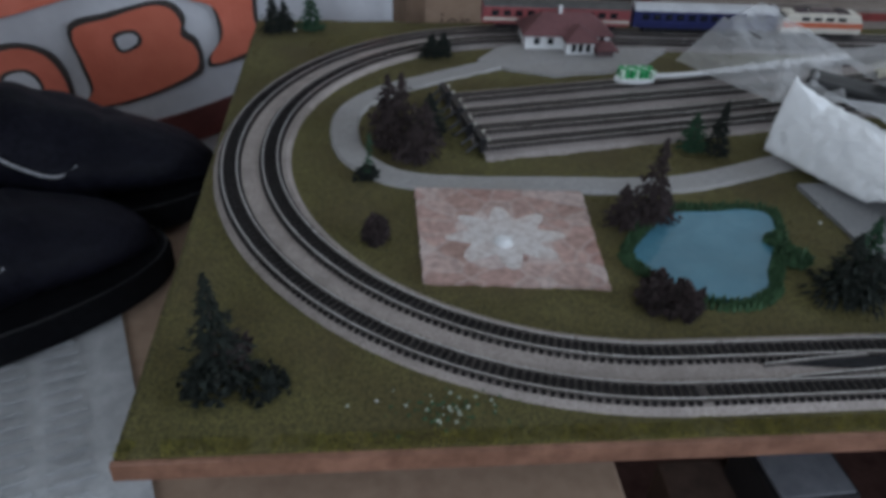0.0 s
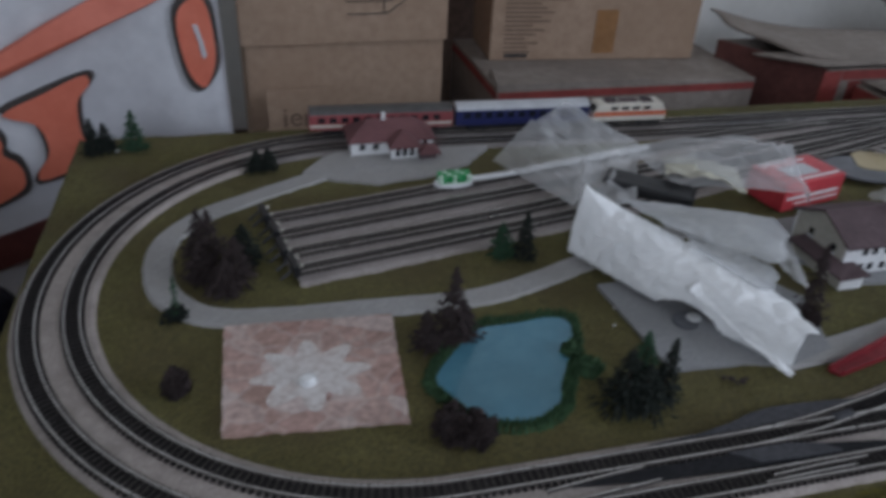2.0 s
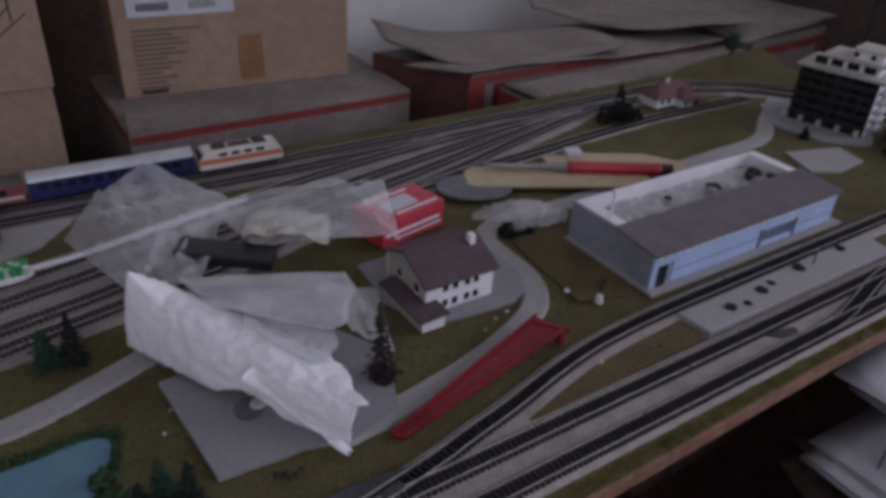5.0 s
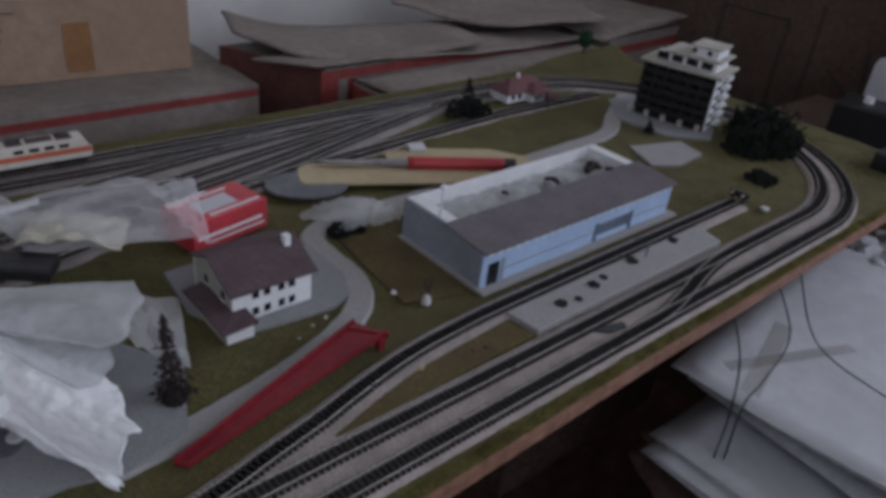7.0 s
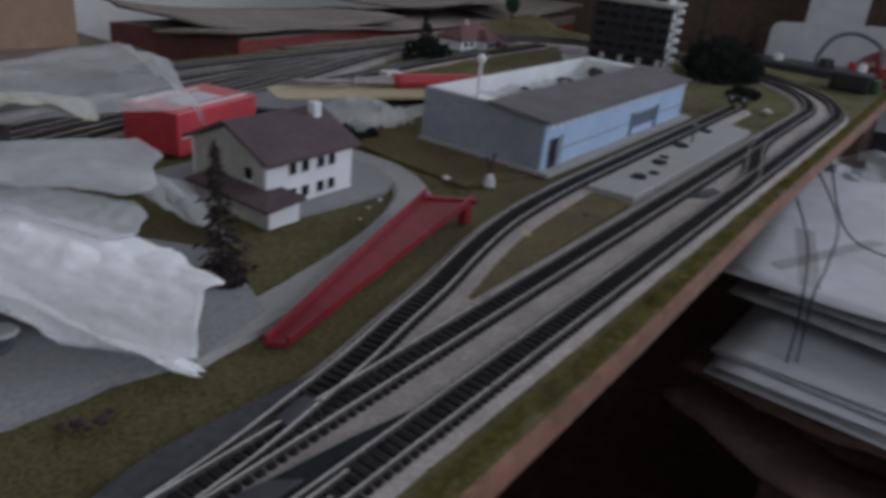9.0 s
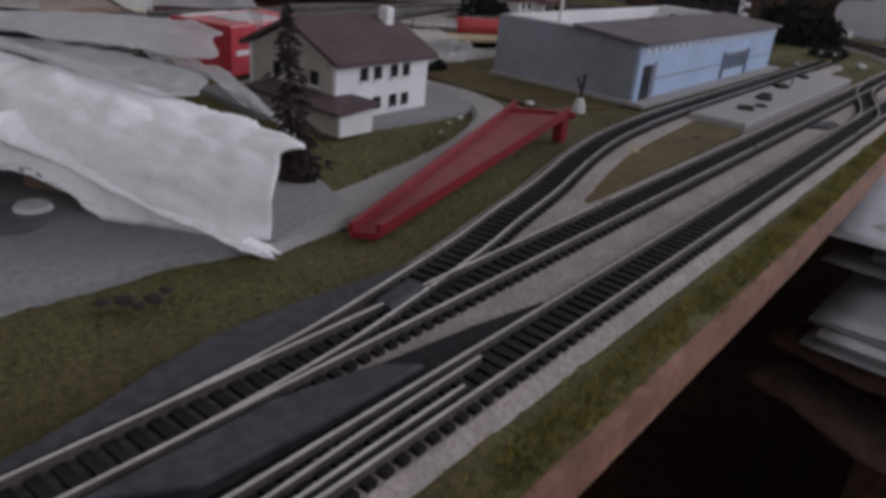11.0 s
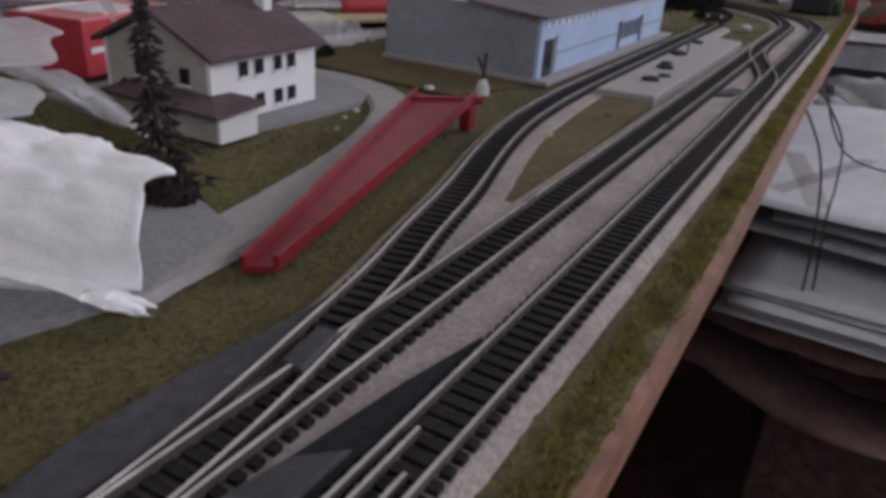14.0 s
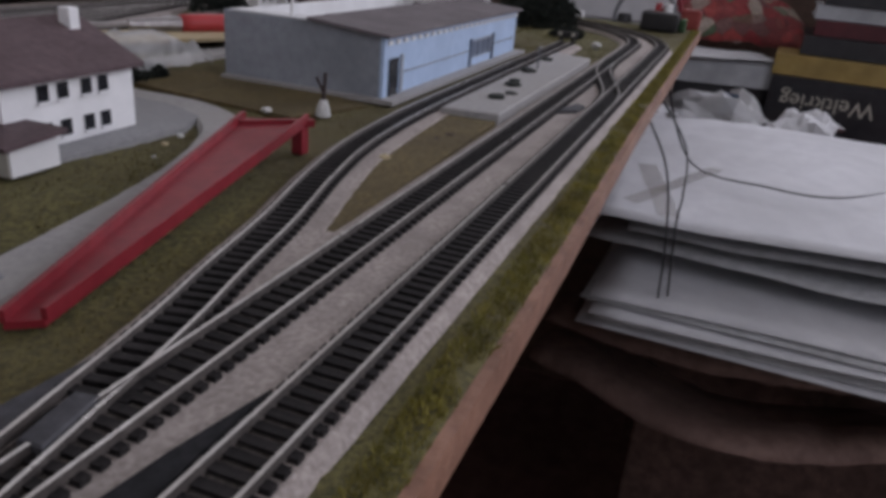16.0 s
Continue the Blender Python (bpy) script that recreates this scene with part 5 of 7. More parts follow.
def open_carton():
    """A hollow carton whose warped lid flaps gape."""
    x0, x1, y0, y1, z0, z1 = 0.920, 1.44, 0.650, 0.80, -0.27, -0.021
    ob = thing("open_carton", pose(x0, y0, z0), "open carton with warped grey flaps and red print", "cardboard box", "cartons")
    L, D, H, t = x1 - x0, y1 - y0, z1 - z0, 0.004
    part("front_wall", boxm(0.0045, L, 0, t, 0, H), CARTON_GREY, ob)
    part("back_wall", boxm(-0.07, L, D - t, D, 0, H), CARTON_GREY, ob)
    # This end's red is darkened to stand for the shadow on it.
    part("end_wall", prism([(0.0, 0.0), (t, 0.001), (t - 0.075, D), (-0.075, D)], 0, H), CARTON_RED_SHADED, ob, "red end wall with its shade painted in")
    part("end_wall", boxm(L - t, L, t, D - t, 0, H), CARTON_GREY, ob)
    part("bottom", boxm(t, L - t, t, D - t, 0, t), CARTON_DARK, ob)
    part("stripe", boxm(0.03, L - 0.002, -0.0008, 0.001, H - 0.016, H - 0.003), STRIPE_RED, ob, "faded red printed band")
    part("corner_print", boxm(-0.0008, 0.028, -0.0010, 0.001, 0.06, H - 0.003), STRIPE_RED, ob, "faded red printed corner")
    part("corner_print", boxm(0.044, 0.075, -0.0008, 0.001, 0.06, H - 0.018), STRIPE_RED, ob, "faded red printed corner")

    def flap_sheet(edge, back, zf, zb, seed, label):
        line = smooth_path([(x - x0, y - y0) for x, y in edge], 0.012)

        def f(u, v):
            p = line[round(u * (len(line) - 1))]
            n = noise.noise(Vector((u * 5, v * 2, seed)))
            ragged = 0.004 * noise.noise(Vector((u * 26, 0, seed))) * (1 - v)
            return (p.x + back[0] * v, p.y + back[1] * v + ragged, H + (zf + 0.007 * math.sin(u * 5 + seed)) * (1 - v) + zb * v + 0.004 * n)
        part("flap", sheet(None, f, len(line), 10, 0.0035), CARTON_GREY, ob, label, smooth=True)
    flap_sheet(((0.905, 0.642), (1.05, 0.638), (1.25, 0.634), (1.46, 0.632)), (-0.050, 0.085), 0.004, 0.002, 1.0, "warped grey front flap")
    flap_sheet(((0.868, 0.800), (0.890, 0.740), (0.925, 0.685), (1.05, 0.652), (1.21, 0.630)), (0.06, 0.16), 0.012, 0.006, 2.0, "warped grey lid flap")
    flap_sheet(((1.19, 0.850), (1.225, 0.790), (1.275, 0.700), (1.36, 0.650), (1.50, 0.610)), (0.10, 0.16), 0.027, 0.028, 3.0, "raised grey lid flap")
    return ob


open_carton()
ob, w, d, h = carton("red_edged_carton", 1.475, 1.72, 0.605, 0.88, -0.27, -0.020, CARTON_GREY, "grey carton with red printed borders", rz=4)
for bx in ((-w + 0.002, w - 0.002, h - 0.030, h - 0.016), (w - 0.020, w - 0.004, 0.10, h - 0.016), (-w + 0.002, w - 0.020, 0.10, 0.165)):
    part("stripe", boxm(bx[0], bx[1], -d - 0.0009, -d + 0.001, bx[2], bx[3]), STRIPE_RED, ob, "faded red printed border")
part("flap", sheet(None, lambda u, v: (-w - 0.03 + (2 * w + 0.05) * u, -d - 0.003 + 0.20 * v, h + 0.004 + 0.016 * u * (1 - v) + 0.012 * v + 0.003 * noise.noise(Vector((u * 4, v * 3, 2)))), 16, 8, 0.0035), CARTON_GREY, ob, "bent grey lid flap", smooth=True)
ob, w, d, h = carton("small_carton", 0.955, 1.45, 0.545, 0.625, -0.27, -0.034, CARTON_GREY, "long low carton with red end and creased lid")
part("red_end", boxm(-w - 0.0012, -w + 0.001, -d, d, 0.15, h - 0.004), STRIPE_RED, ob)
part("red_end", boxm(-w, -w + 0.045, -d - 0.0012, -d, 0.15, h - 0.002), STRIPE_RED, ob)
for k, (xa, xb) in enumerate(((-w + 0.010, -w + 0.105), (-w + 0.112, -w + 0.30), (-w + 0.295, w))):
    part("flap", sheet(None, lambda u, v, xa=xa, xb=xb, k=k: (xa + (xb - xa) * u + 0.012 * v * (k == 0), -d - 0.004 - 0.010 * v + 0.002 * noise.noise(Vector((u * 6, v * 3, k))), h + 0.010 - 0.034 * v + 0.004 * noise.noise(Vector((u * 7, 0, k + 5)))), 14, 8, 0.003), CARTON_PALE, ob, "pale bent card flap", smooth=True)
part("lid", sheet(None, lambda u, v: (-w + 2 * w * u, -d - 0.004 + 2 * d * v, h + 0.0105 - 0.004 * v + 0.003 * noise.noise(Vector((u * 9, v * 2, 4)))), 24, 6, 0.003), CARTON_GREY, ob, "creased grey lid", smooth=True)

ob, w, d, h = carton("cardboard_box", 0.145, 0.395, 0.735, 0.98, -0.27, 0.30, CARTON, "tall brown carton with printed line drawing", rz=2.0)
part("folded_flap", boxm(-w - 0.004, w + 0.002, -d - 0.006, -d - 0.0025, 0.28, h), CARTON, ob, "folded card flap")
for a, b in (((0.0, 0.33), (0.055, 0.33)), ((0.055, 0.33), (0.10, 0.37)), ((0.0, 0.315), (0.05, 0.315)), ((0.05, 0.315), (0.115, 0.362)), ((0.0, 0.35), (0.045, 0.352)), ((0.045, 0.352), (0.11, 0.405)),
             ((0.045, 0.315), (0.045, 0.352)), ((0.10, 0.355), (0.10, 0.405)), ((-0.06, 0.42), (0.0, 0.33))):
    part("drawing_line", tube([Vector((a[0], -d - 0.0063, a[1])), Vector((b[0], -d - 0.0063, b[1]))], 0.0009, 5), INK, ob)
part("loose_tab", boxm(-0.105, -0.02, -d - 0.030, -d - 0.027, 0.165, 0.232), CARTON, ob, "loose card tab")


def text_part(body, size, mat, parent, m):
    cu = bpy.data.curves.new("lettering", "FONT")
    cu.body, cu.size, cu.extrude, cu.align_x = body, size, 0.0003, "LEFT"
    cu.materials.append(mat)
    o = new("lettering", cu)
    o.parent = parent
    o.matrix_local = m
    return o


text_part("ier", 0.036, INK_BROWN, ob, pose(-0.088, -d - 0.0305, 0.185, 90, 0, 0))

# pale bag with orange print
bag = thing("printed_carrier_bag", pose(0, 0, 0), "pale grey carrier bag with orange print standing behind the board", "bag")
def bagf(u, v):
    x = -0.36 + u * (0.49 - 0.006 * v)
    z = -0.27 + v * 0.50
    return (x, 0.566 + 0.006 * math.sin(u * 9 + v * 3) + 0.02 * v + 0.035 * max(0, u - 0.9) * 10 * 0.4, z)
part("front_panel", sheet(None, bagf, 40, 30, 0.003), PANEL, bag, smooth=True)
def bagside(u, v):
    return (0.13 - 0.006 * v - 0.02 * math.sin(u * 3.1), 0.585 + 0.02 * v + u * 0.12, -0.27 + v * 0.50)
part("side_panel", sheet(None, bagside, 12, 10, 0.003), PANEL, bag, smooth=True)
def on_bag(x, z):
    u, v = (x + 0.36) / 0.487, (z + 0.27) / 0.50
    return 0.566 + 0.006 * math.sin(u * 9 + v * 3) + 0.02 * v + 0.014 * max(0, u - 0.9) * 10
def bag_shape(pts, mat, off, name, label=""):
    bm = bmesh.new()
    path = smooth_path([(x, z) for x, z in pts], 0.006, True)[:-1]
    vs = [bm.verts.new((p.x, on_bag(p.x, p.y) - 0.0045 - off, p.y)) for p in path]
    f = bm.faces.new(vs)
    bmesh.ops.triangulate(bm, faces=[f])
    ret = bmesh.ops.extrude_face_region(bm, geom=bm.faces[:])
    for v in (g for g in ret["geom"] if isinstance(g, bmesh.types.BMVert)):
        v.co.y += 0.004 + off
    return part(name, bm, mat, bag, label)
def grow(pts, k):
    cx, cz = sum(p[0] for p in pts) / len(pts), sum(p[1] for p in pts) / len(pts)
    return [(x + k * (1 if x > cx else -1), z + k * (1 if z > cz else -1)) for x, z in pts]
BLOB_A = [(-0.194, -0.040), (-0.155, -0.027), (-0.118, -0.016), (-0.099, -0.018), (-0.089, -0.032), (-0.091, -0.046), (-0.080, -0.055), (-0.076, -0.070), (-0.085, -0.086), (-0.138, -0.109), (-0.196, -0.122), (-0.186, -0.100), (-0.190, -0.073)]
BLOB_B = [(-0.083, -0.006), (-0.043, 0.013), (-0.004, 0.030), (0.000, 0.021), (-0.014, 0.003), (-0.016, -0.032), (-0.006, -0.052), (-0.030, -0.066), (-0.060, -0.076), (-0.063, -0.067), (-0.049, -0.046), (-0.055, -0.018)]
BLOB_C = [(-0.300, -0.085), (-0.262, -0.062), (-0.228, -0.068), (-0.213, -0.100), (-0.222, -0.135), (-0.262, -0.150), (-0.300, -0.140)]
BLOB_D = [(0.090, 0.085), (0.108, 0.103), (0.118, 0.095), (0.122, 0.068), (0.121, 0.038), (0.108, 0.014), (0.094, 0.036)]
for bl in (BLOB_A, BLOB_B, BLOB_C, BLOB_D):
    bag_shape(grow(bl, 0.0042), INK, 0.0, "print_outline", "black printed outline")
    bag_shape(bl, PANEL_ORANGE, 0.0014, "print_shape", "orange printed shape")
for hole in ([(-0.153, -0.047), (-0.137, -0.042), (-0.132, -0.050), (-0.148, -0.059)], [(-0.276, -0.094), (-0.252, -0.086), (-0.240, -0.104), (-0.256, -0.124), (-0.276, -0.118)]):
    bag_shape(grow(hole, 0.0030), INK, 0.0020, "print_outline", "black printed outline")
    bag_shape(hole, PANEL, 0.0028, "print_hole")
bag_shape([(0.104, 0.078), (0.108, 0.060), (0.110, 0.044), (0.114, 0.046), (0.111, 0.064), (0.107, 0.081)], PANEL, 0.0028, "print_hole")
bag_shape([(-0.22, 0.072), (-0.178, 0.047), (-0.165, 0.030), (-0.195, 0.012), (-0.235, 0.062)], PANEL_ORANGE, 0.0010, "orange_band")
bag_shape([(-0.35, -0.058), (-0.26, -0.030), (-0.178, -0.004), (-0.095, 0.022), (-0.033, 0.050), (0.03, 0.080), (0.085, 0.108), (0.10, 0.135), (0.03, 0.108), (-0.027, 0.080), (-0.09, 0.046), (-0.171, 0.020), (-0.26, -0.006), (-0.35, -0.03)], PANEL_ORANGE, 0.0006, "orange_band", "orange diagonal band")
bag_shape([(-0.35, -0.20), (-0.1, -0.13), (0.04, -0.085), (0.04, -0.115), (-0.1, -0.165), (-0.35, -0.24)], PANEL_DARK, 0.0007, "dark_band", "dark red band at the bag foot")

# dark cartons at the far right end
ob, w, d, h = carton("dark_carton", 1.86, 2.2, 0.10, 0.90, -0.6, 0.34, CARTON_DARK, "tall dark brown carton with black line print")
for a, b in (((0.10, 0.30), (0.10, 0.62)), ((0.10, 0.62), (-0.04, 0.62)), ((-0.04, 0.62), (-0.04, 0.30)), ((-0.10, 0.36), (-0.10, 0.66)), ((-0.28, 0.45), (-0.14, 0.55)), ((-0.22, 0.40), (-0.2, 0.6)), ((0.3, 0.36), (-0.3, 0.36))):
    part("drawing_line", tube([Vector((-w - 0.001, a[0], a[1])), Vector((-w - 0.001, b[0], b[1]))], 0.0022, 5), INK, ob)

ob, w, d, h = carton("dark_carton", 1.98, 2.25, -0.75, 0.08, -0.6, 0.34, CARTON_DARK, "tall dark brown carton behind the books")

# ---------- things on the board ----------
def toothbrush():
    ob = thing("toothbrush", pose(0.005, -0.006, 0.0035), "old white toothbrush with green bristle head lying on the sidings", "toothbrush")
    line = smooth_path(((0.316, 0.3505, 0.005), (0.35, 0.352, 0.006), (0.41, 0.356, 0.012), (0.487, 0.361, 0.019)), 0.006)
    bm = bmesh.new()
    rows = []
    n = len(line)
    for i, p in enumerate(line):
        u = i / (n - 1)
        wd = 0.0022 + 0.0030 * max(0, min(1, (u - 0.2) / 0.5)) - 0.002 * max(0, (u - 0.85) / 0.15)
        rows.append([bm.verts.new((p.x, p.y + wd * math.cos(a), p.z + 0.0022 * math.sin(a))) for a in np.linspace(0, 2 * math.pi, 9)[:-1]])
    for a, b in zip(rows, rows[1:]):
        for k in range(8):
            bm.faces.new((a[k], a[(k + 1) % 8], b[(k + 1) % 8], b[k]))
    bm.faces.new(rows[0])
    bm.faces.new(rows[-1])
    part("handle", bm, WHITE, ob, smooth=True)
    head = prism([(0.304 + 0.0165 * math.cos(a), 0.3495 + 0.0075 * math.sin(a)) for a in np.linspace(0, 2 * math.pi, 21)[:-1]], 0.0015, 0.0055, 0.0008)
    part("head", head, WHITE, ob)
    rnd = random.Random(3)
    for i in range(7):
        for j in range(3):
            x, y = 0.2925 + i * 0.0038, 0.3453 + j * 0.0042
            part("bristle_tuft", tube([Vector((x, y, 0.005)), Vector((x + rnd.uniform(-1, 1) * 0.0012, y + rnd.uniform(-1, 1) * 0.0016, 0.0115))], 0.0021, 7, taper=1.15), BRUSH_GREEN if (i + j) % 3 else BRISTLE, ob)
    return ob


toothbrush()


def foam():
    ob = thing("foam_wrap", I4, "crumpled white foam sheet rolled loosely over the gravel", "packing foam")
    a, b = Vector((0.378, 0.236, 0.0)), Vector((0.462, 0.096, 0.0))
    ax = b - a
    front = Vector((ax.y, -ax.x, 0)).normalized()
    up = Vector((0, 0, 1))

    def f(u, v):
        u *= 1 - 0.26 * max(0.0, (v - 0.40) / 0.60) ** 0.8
        c = a + ax * u
        r = 0.0185 + 0.005 * math.sin(u * 3.0)
        hgt = 0.043 - 0.018 * u
        an = math.pi * (0.02 + 0.96 * v)
        n = 0.0020 * noise.noise(Vector((u * 5, v * 3, 1))) + 0.0007 * noise.noise(Vector((u * 24, v * 14, 4))) + 0.0005 * noise.noise(Vector((u * 70, v * 50, 8))) + 0.0016 * abs(noise.noise(Vector((u * 11 + v * 4, v * 7 - u * 3, 12)))) - 0.0010 * abs(noise.noise(Vector((u * 19 - v * 6, v * 9, 15))))
        p = c + front * ((r + n) * math.copysign(abs(math.cos(an)) ** 0.8, math.cos(an))) + up * (0.002 + (hgt + n) * math.sin(an) ** 0.8)
        gap = max(0.0, 1 - ((u - 0.60) / 0.16) ** 2)
        p.z = max(p.z, 0.0025 + 0.014 * gap * (v < 0.3))
        if u < 0.14:
            p.z += 0.014 * (1 - u / 0.14) * max(0.0, 1 - abs(v - 0.38) / 0.2)
        if u > 0.97:
            p += ax.normalized() * (0.006 * max(0, 1 - abs(v - 0.40) / 0.08))
        return p
    part("rolled_sheet", sheet(None, f, 110, 70, 0.0010), FOAM, ob, smooth=True)

    tail = smooth_path(((0.4150, 0.1460, 0.024), (0.4240, 0.1320, 0.018), (0.4320, 0.1160, 0.011), (0.4375, 0.1000, 0.0065), (0.4410, 0.0880, 0.0042), (0.4432, 0.0810, 0.0030)), 0.001)

    def g(u, v):
        p = tail[round(u * (len(tail) - 1))]
        w = 0.0150 * (1 - u) ** 0.8 + 0.0036 + 0.0030 * noise.noise(Vector((u * 6, 0, 3)))
        an = math.pi * (0.05 + 1.25 * v)
        n = 0.0012 * noise.noise(Vector((u * 6, v * 4, 7))) + 0.0004 * noise.noise(Vector((u * 18, v * 12, 9)))
        q = p + Vector((-0.86, -0.40, 0.0)) * (w * 0.62 * math.cos(an) + n) + up * ((w * 0.30 + n) * math.sin(an) * (1 - 0.55 * u))
        if u > 0.94:
            q += Vector((0.002, -0.003, 0)) * noise.noise(Vector((v * 9, 1, 4)))
        q.z = max(q.z, 0.0022)
        return q
    part("torn_tail", sheet(None, g, 90, 26, 0.0007), FOAM, ob, "ragged torn tail of the foam", smooth=True)

    for nm, q, s in (("loose_fold", ((0.398, 0.232, 0.043), (0.507, 0.188, 0.041), (0.408, 0.188, 0.046), (0.468, 0.136, 0.037)), 1.0),
                     ("loose_fold", ((0.425, 0.185, 0.040), (0.470, 0.142, 0.034), (0.418, 0.168, 0.041), (0.446, 0.118, 0.031)), 2.0)):
        c00, c10, c01, c11 = (Vector(p) for p in q)

        def h(u, v, s=s):
            u2 = u * (1 + 0.14 * noise.noise(Vector((v * 2.6, 0, s))) - 0.10 * (2 * v - 1) ** 4)
            p = c00.lerp(c10, u2).lerp(c01.lerp(c11, u2), v)
            p.z += 0.0022 * noise.noise(Vector((u * 3, v * 3, s))) + 0.0008 * noise.noise(Vector((u * 14, v * 9, s))) - 0.006 * max(0, u - 0.8) * (1 - v)
            return p
        part(nm, sheet(None, h, 40, 20, 0.0006), FOAM_THIN, ob, "thin translucent foam layer", smooth=True)
    return ob


foam()


bb = thing("brown_card_scrap", pose(0.4400, 0.149, 0.0016, 0, 0, -58), "brown card scrap under the foam", "card")
part("scrap", boxm(-0.022, 0.022, -0.009, 0.009, 0, 0.013, 0.001), CARTON, bb)
wr = thing("small_tin_lid", pose(0.4085, 0.1405, 0.0016), "small grey ring with a white disc on the gravel", "lid")
part("rim", lathe(((0.0050, 0), (0.0084, 0), (0.0084, 0.0022), (0.0050, 0.0022)), 24), GREY_PLASTIC, wr)
part("disc", lathe(((0.0001, 0), (0.0048, 0), (0.0042, 0.0012), (0.0001, 0.0015)), 20, centre=(0.0055, 0.0004, 0.0023)), STONE, wr)


def film_thing(label, quads, seed):
    """Clear film: creased panels, each a grid of small straight facets."""
    ob = thing("plastic_film", I4, label, "plastic film", "crumpled film")
    for k, (q, lift) in enumerate(quads):
        c00, c10, c01, c11 = (Vector(p) for p in q)

        def fn(u, v):
            p = c00.lerp(c10, u).lerp(c01.lerp(c11, u), v)
            rim = min(1, 6 * min(u, 1 - u, v, 1 - v) + 0.25)
            p.z += lift * math.sin(math.pi * u) * math.sin(math.pi * v) + rim * 0.006 * noise.noise(Vector((u * 4.2, v * 4.2, seed + k))) + 0.0012 * noise.noise(Vector((u * 17, v * 17, seed + k)))
            p += Vector((1, 1, 0)) * 0.003 * noise.noise(Vector((u * 5, v * 5, seed + 30 + k)))
            p.z = max(p.z, 0.006)
            return p
        bm = sheet(None, fn, 18, 14, 0.0)
        bmesh.ops.triangulate(bm, faces=bm.faces[:])
        part("panel", bm, FILM, ob)
    return ob


film_thing("crumpled clear film bag over the toothbrush handle", (
    (((0.350, 0.368, 0.012), (0.372, 0.250, 0.030), (0.380, 0.365, 0.050), (0.425, 0.300, 0.032)), 0.004),
    (((0.383, 0.362, 0.049), (0.425, 0.300, 0.033), (0.420, 0.388, 0.055), (0.480, 0.320, 0.030)), 0.006),
    (((0.372, 0.250, 0.029), (0.415, 0.235, 0.036), (0.405, 0.318, 0.034), (0.460, 0.322, 0.034)), 0.002)), 3)
film_thing("crumpled clear film bag holding small parts", (
    (((0.458, 0.258, 0.036), (0.548, 0.222, 0.040), (0.446, 0.325, 0.040), (0.532, 0.258, 0.066)), 0.004),
    (((0.446, 0.327, 0.039), (0.532, 0.260, 0.066), (0.500, 0.345, 0.024), (0.575, 0.285, 0.050)), 0.005),
    (((0.532, 0.258, 0.065), (0.549, 0.220, 0.039), (0.577, 0.285, 0.049), (0.566, 0.238, 0.020)), 0.003)), 11)
film_thing("crumpled clear film hanging from the foam", (
    (((0.475, 0.205, 0.034), (0.525, 0.200, 0.012), (0.480, 0.150, 0.026), (0.505, 0.140, 0.006)), 0.004),), 21)
wag = thing("goods_wagon_body", pose(0.440, 0.263, 0.028, 6, 2, -36), "loose dark wagon roof lying on the film", "wagon")
part("shell", boxm(-0.034, 0.034, -0.010, 0.010, 0, 0.009, 0.0022), BLACK, wag)
part("rib", boxm(-0.030, 0.030, -0.0015, 0.0015, 0.008, 0.0092), BLACK, wag)
pc = thing("paper_slip", pose(0.488, 0.268, 0.037, -6, 6, -28), "crumpled cream paper slip inside the film", "paper")
part("slip", sheet(None, lambda u, v: (-0.03 + 0.06 * u, -0.022 + 0.044 * v, 0.006 * math.sin(u * 3) + 0.004 * noise.noise(Vector((u * 5, v * 5, 0)))), 16, 12, 0.0006), CREAM_SLIP, pc)


def red_box():
    m = pose(0.5915, 0.2865, 0.001, 0, 0, 11.5)
    ob = thing("red_carton", m, "small red model kit carton with white print", "box")
    part("body", boxm(-0.0335, 0.0335, -0.020, 0.020, 0, 0.0245, 0.0008), BOX_RED, ob)
    part("label", boxm(-0.018, 0.014, -0.010, 0.008, 0.0244, 0.0249), PAPER, ob, "pale label")
    for x0, x1, y0, y1 in ((-0.03, 0.02, 0.0125, 0.015), (-0.028, 0.005, 0.017, 0.019), (-0.015, 0.03, -0.016, -0.0135)):
        part("print_bar", boxm(x0, x1, y0, y1, 0.0243, 0.02485), WHITE, ob)
    for x0, x1, z0, z1 in ((-0.03, 0.028, 0.010, 0.0125), (-0.02, 0.03, 0.005, 0.0065)):
        part("print_bar", boxm(x0, x1, -0.0204, -0.0198, z0, z1), WHITE, ob)
    return ob


red_box()

# yellow card with cutter, in a clear blister
yc = thing("yellow_card", pose(0.763, 0.296, 0.0052, 0, 0, -27), "yellow-cream instruction card under a cutter", "card")
part("sheet", prism([(-0.080, -0.016), (-0.074, -0.020), (0.10, -0.022), (0.10, 0.010), (0.03, 0.020), (-0.070, 0.022), (-0.080, 0.012)], 0, 0.002), YELLOW_CARD, yc)
wc = thing("white_card", pose(0.838, 0.296, 0.004, 0, 0, -24), "pale paper sheet under the cutter", "paper")
part("sheet", prism([(-0.06, -0.02), (0.075, -0.035), (0.085, 0.0), (0.05, 0.022), (-0.02, 0.028), (-0.06, 0.02)], 0, 0.0012), YELLOW_CARD, wc)
part("tab", boxm(-0.035, -0.018, 0.018, 0.032, 0.001, 0.006, 0.001), PAPER, wc)
bt = thing("clear_blister_pack", pose(0.688, 0.313, 0.0045, 0, 0, -24), "clear rounded blister pack under the card", "packaging")
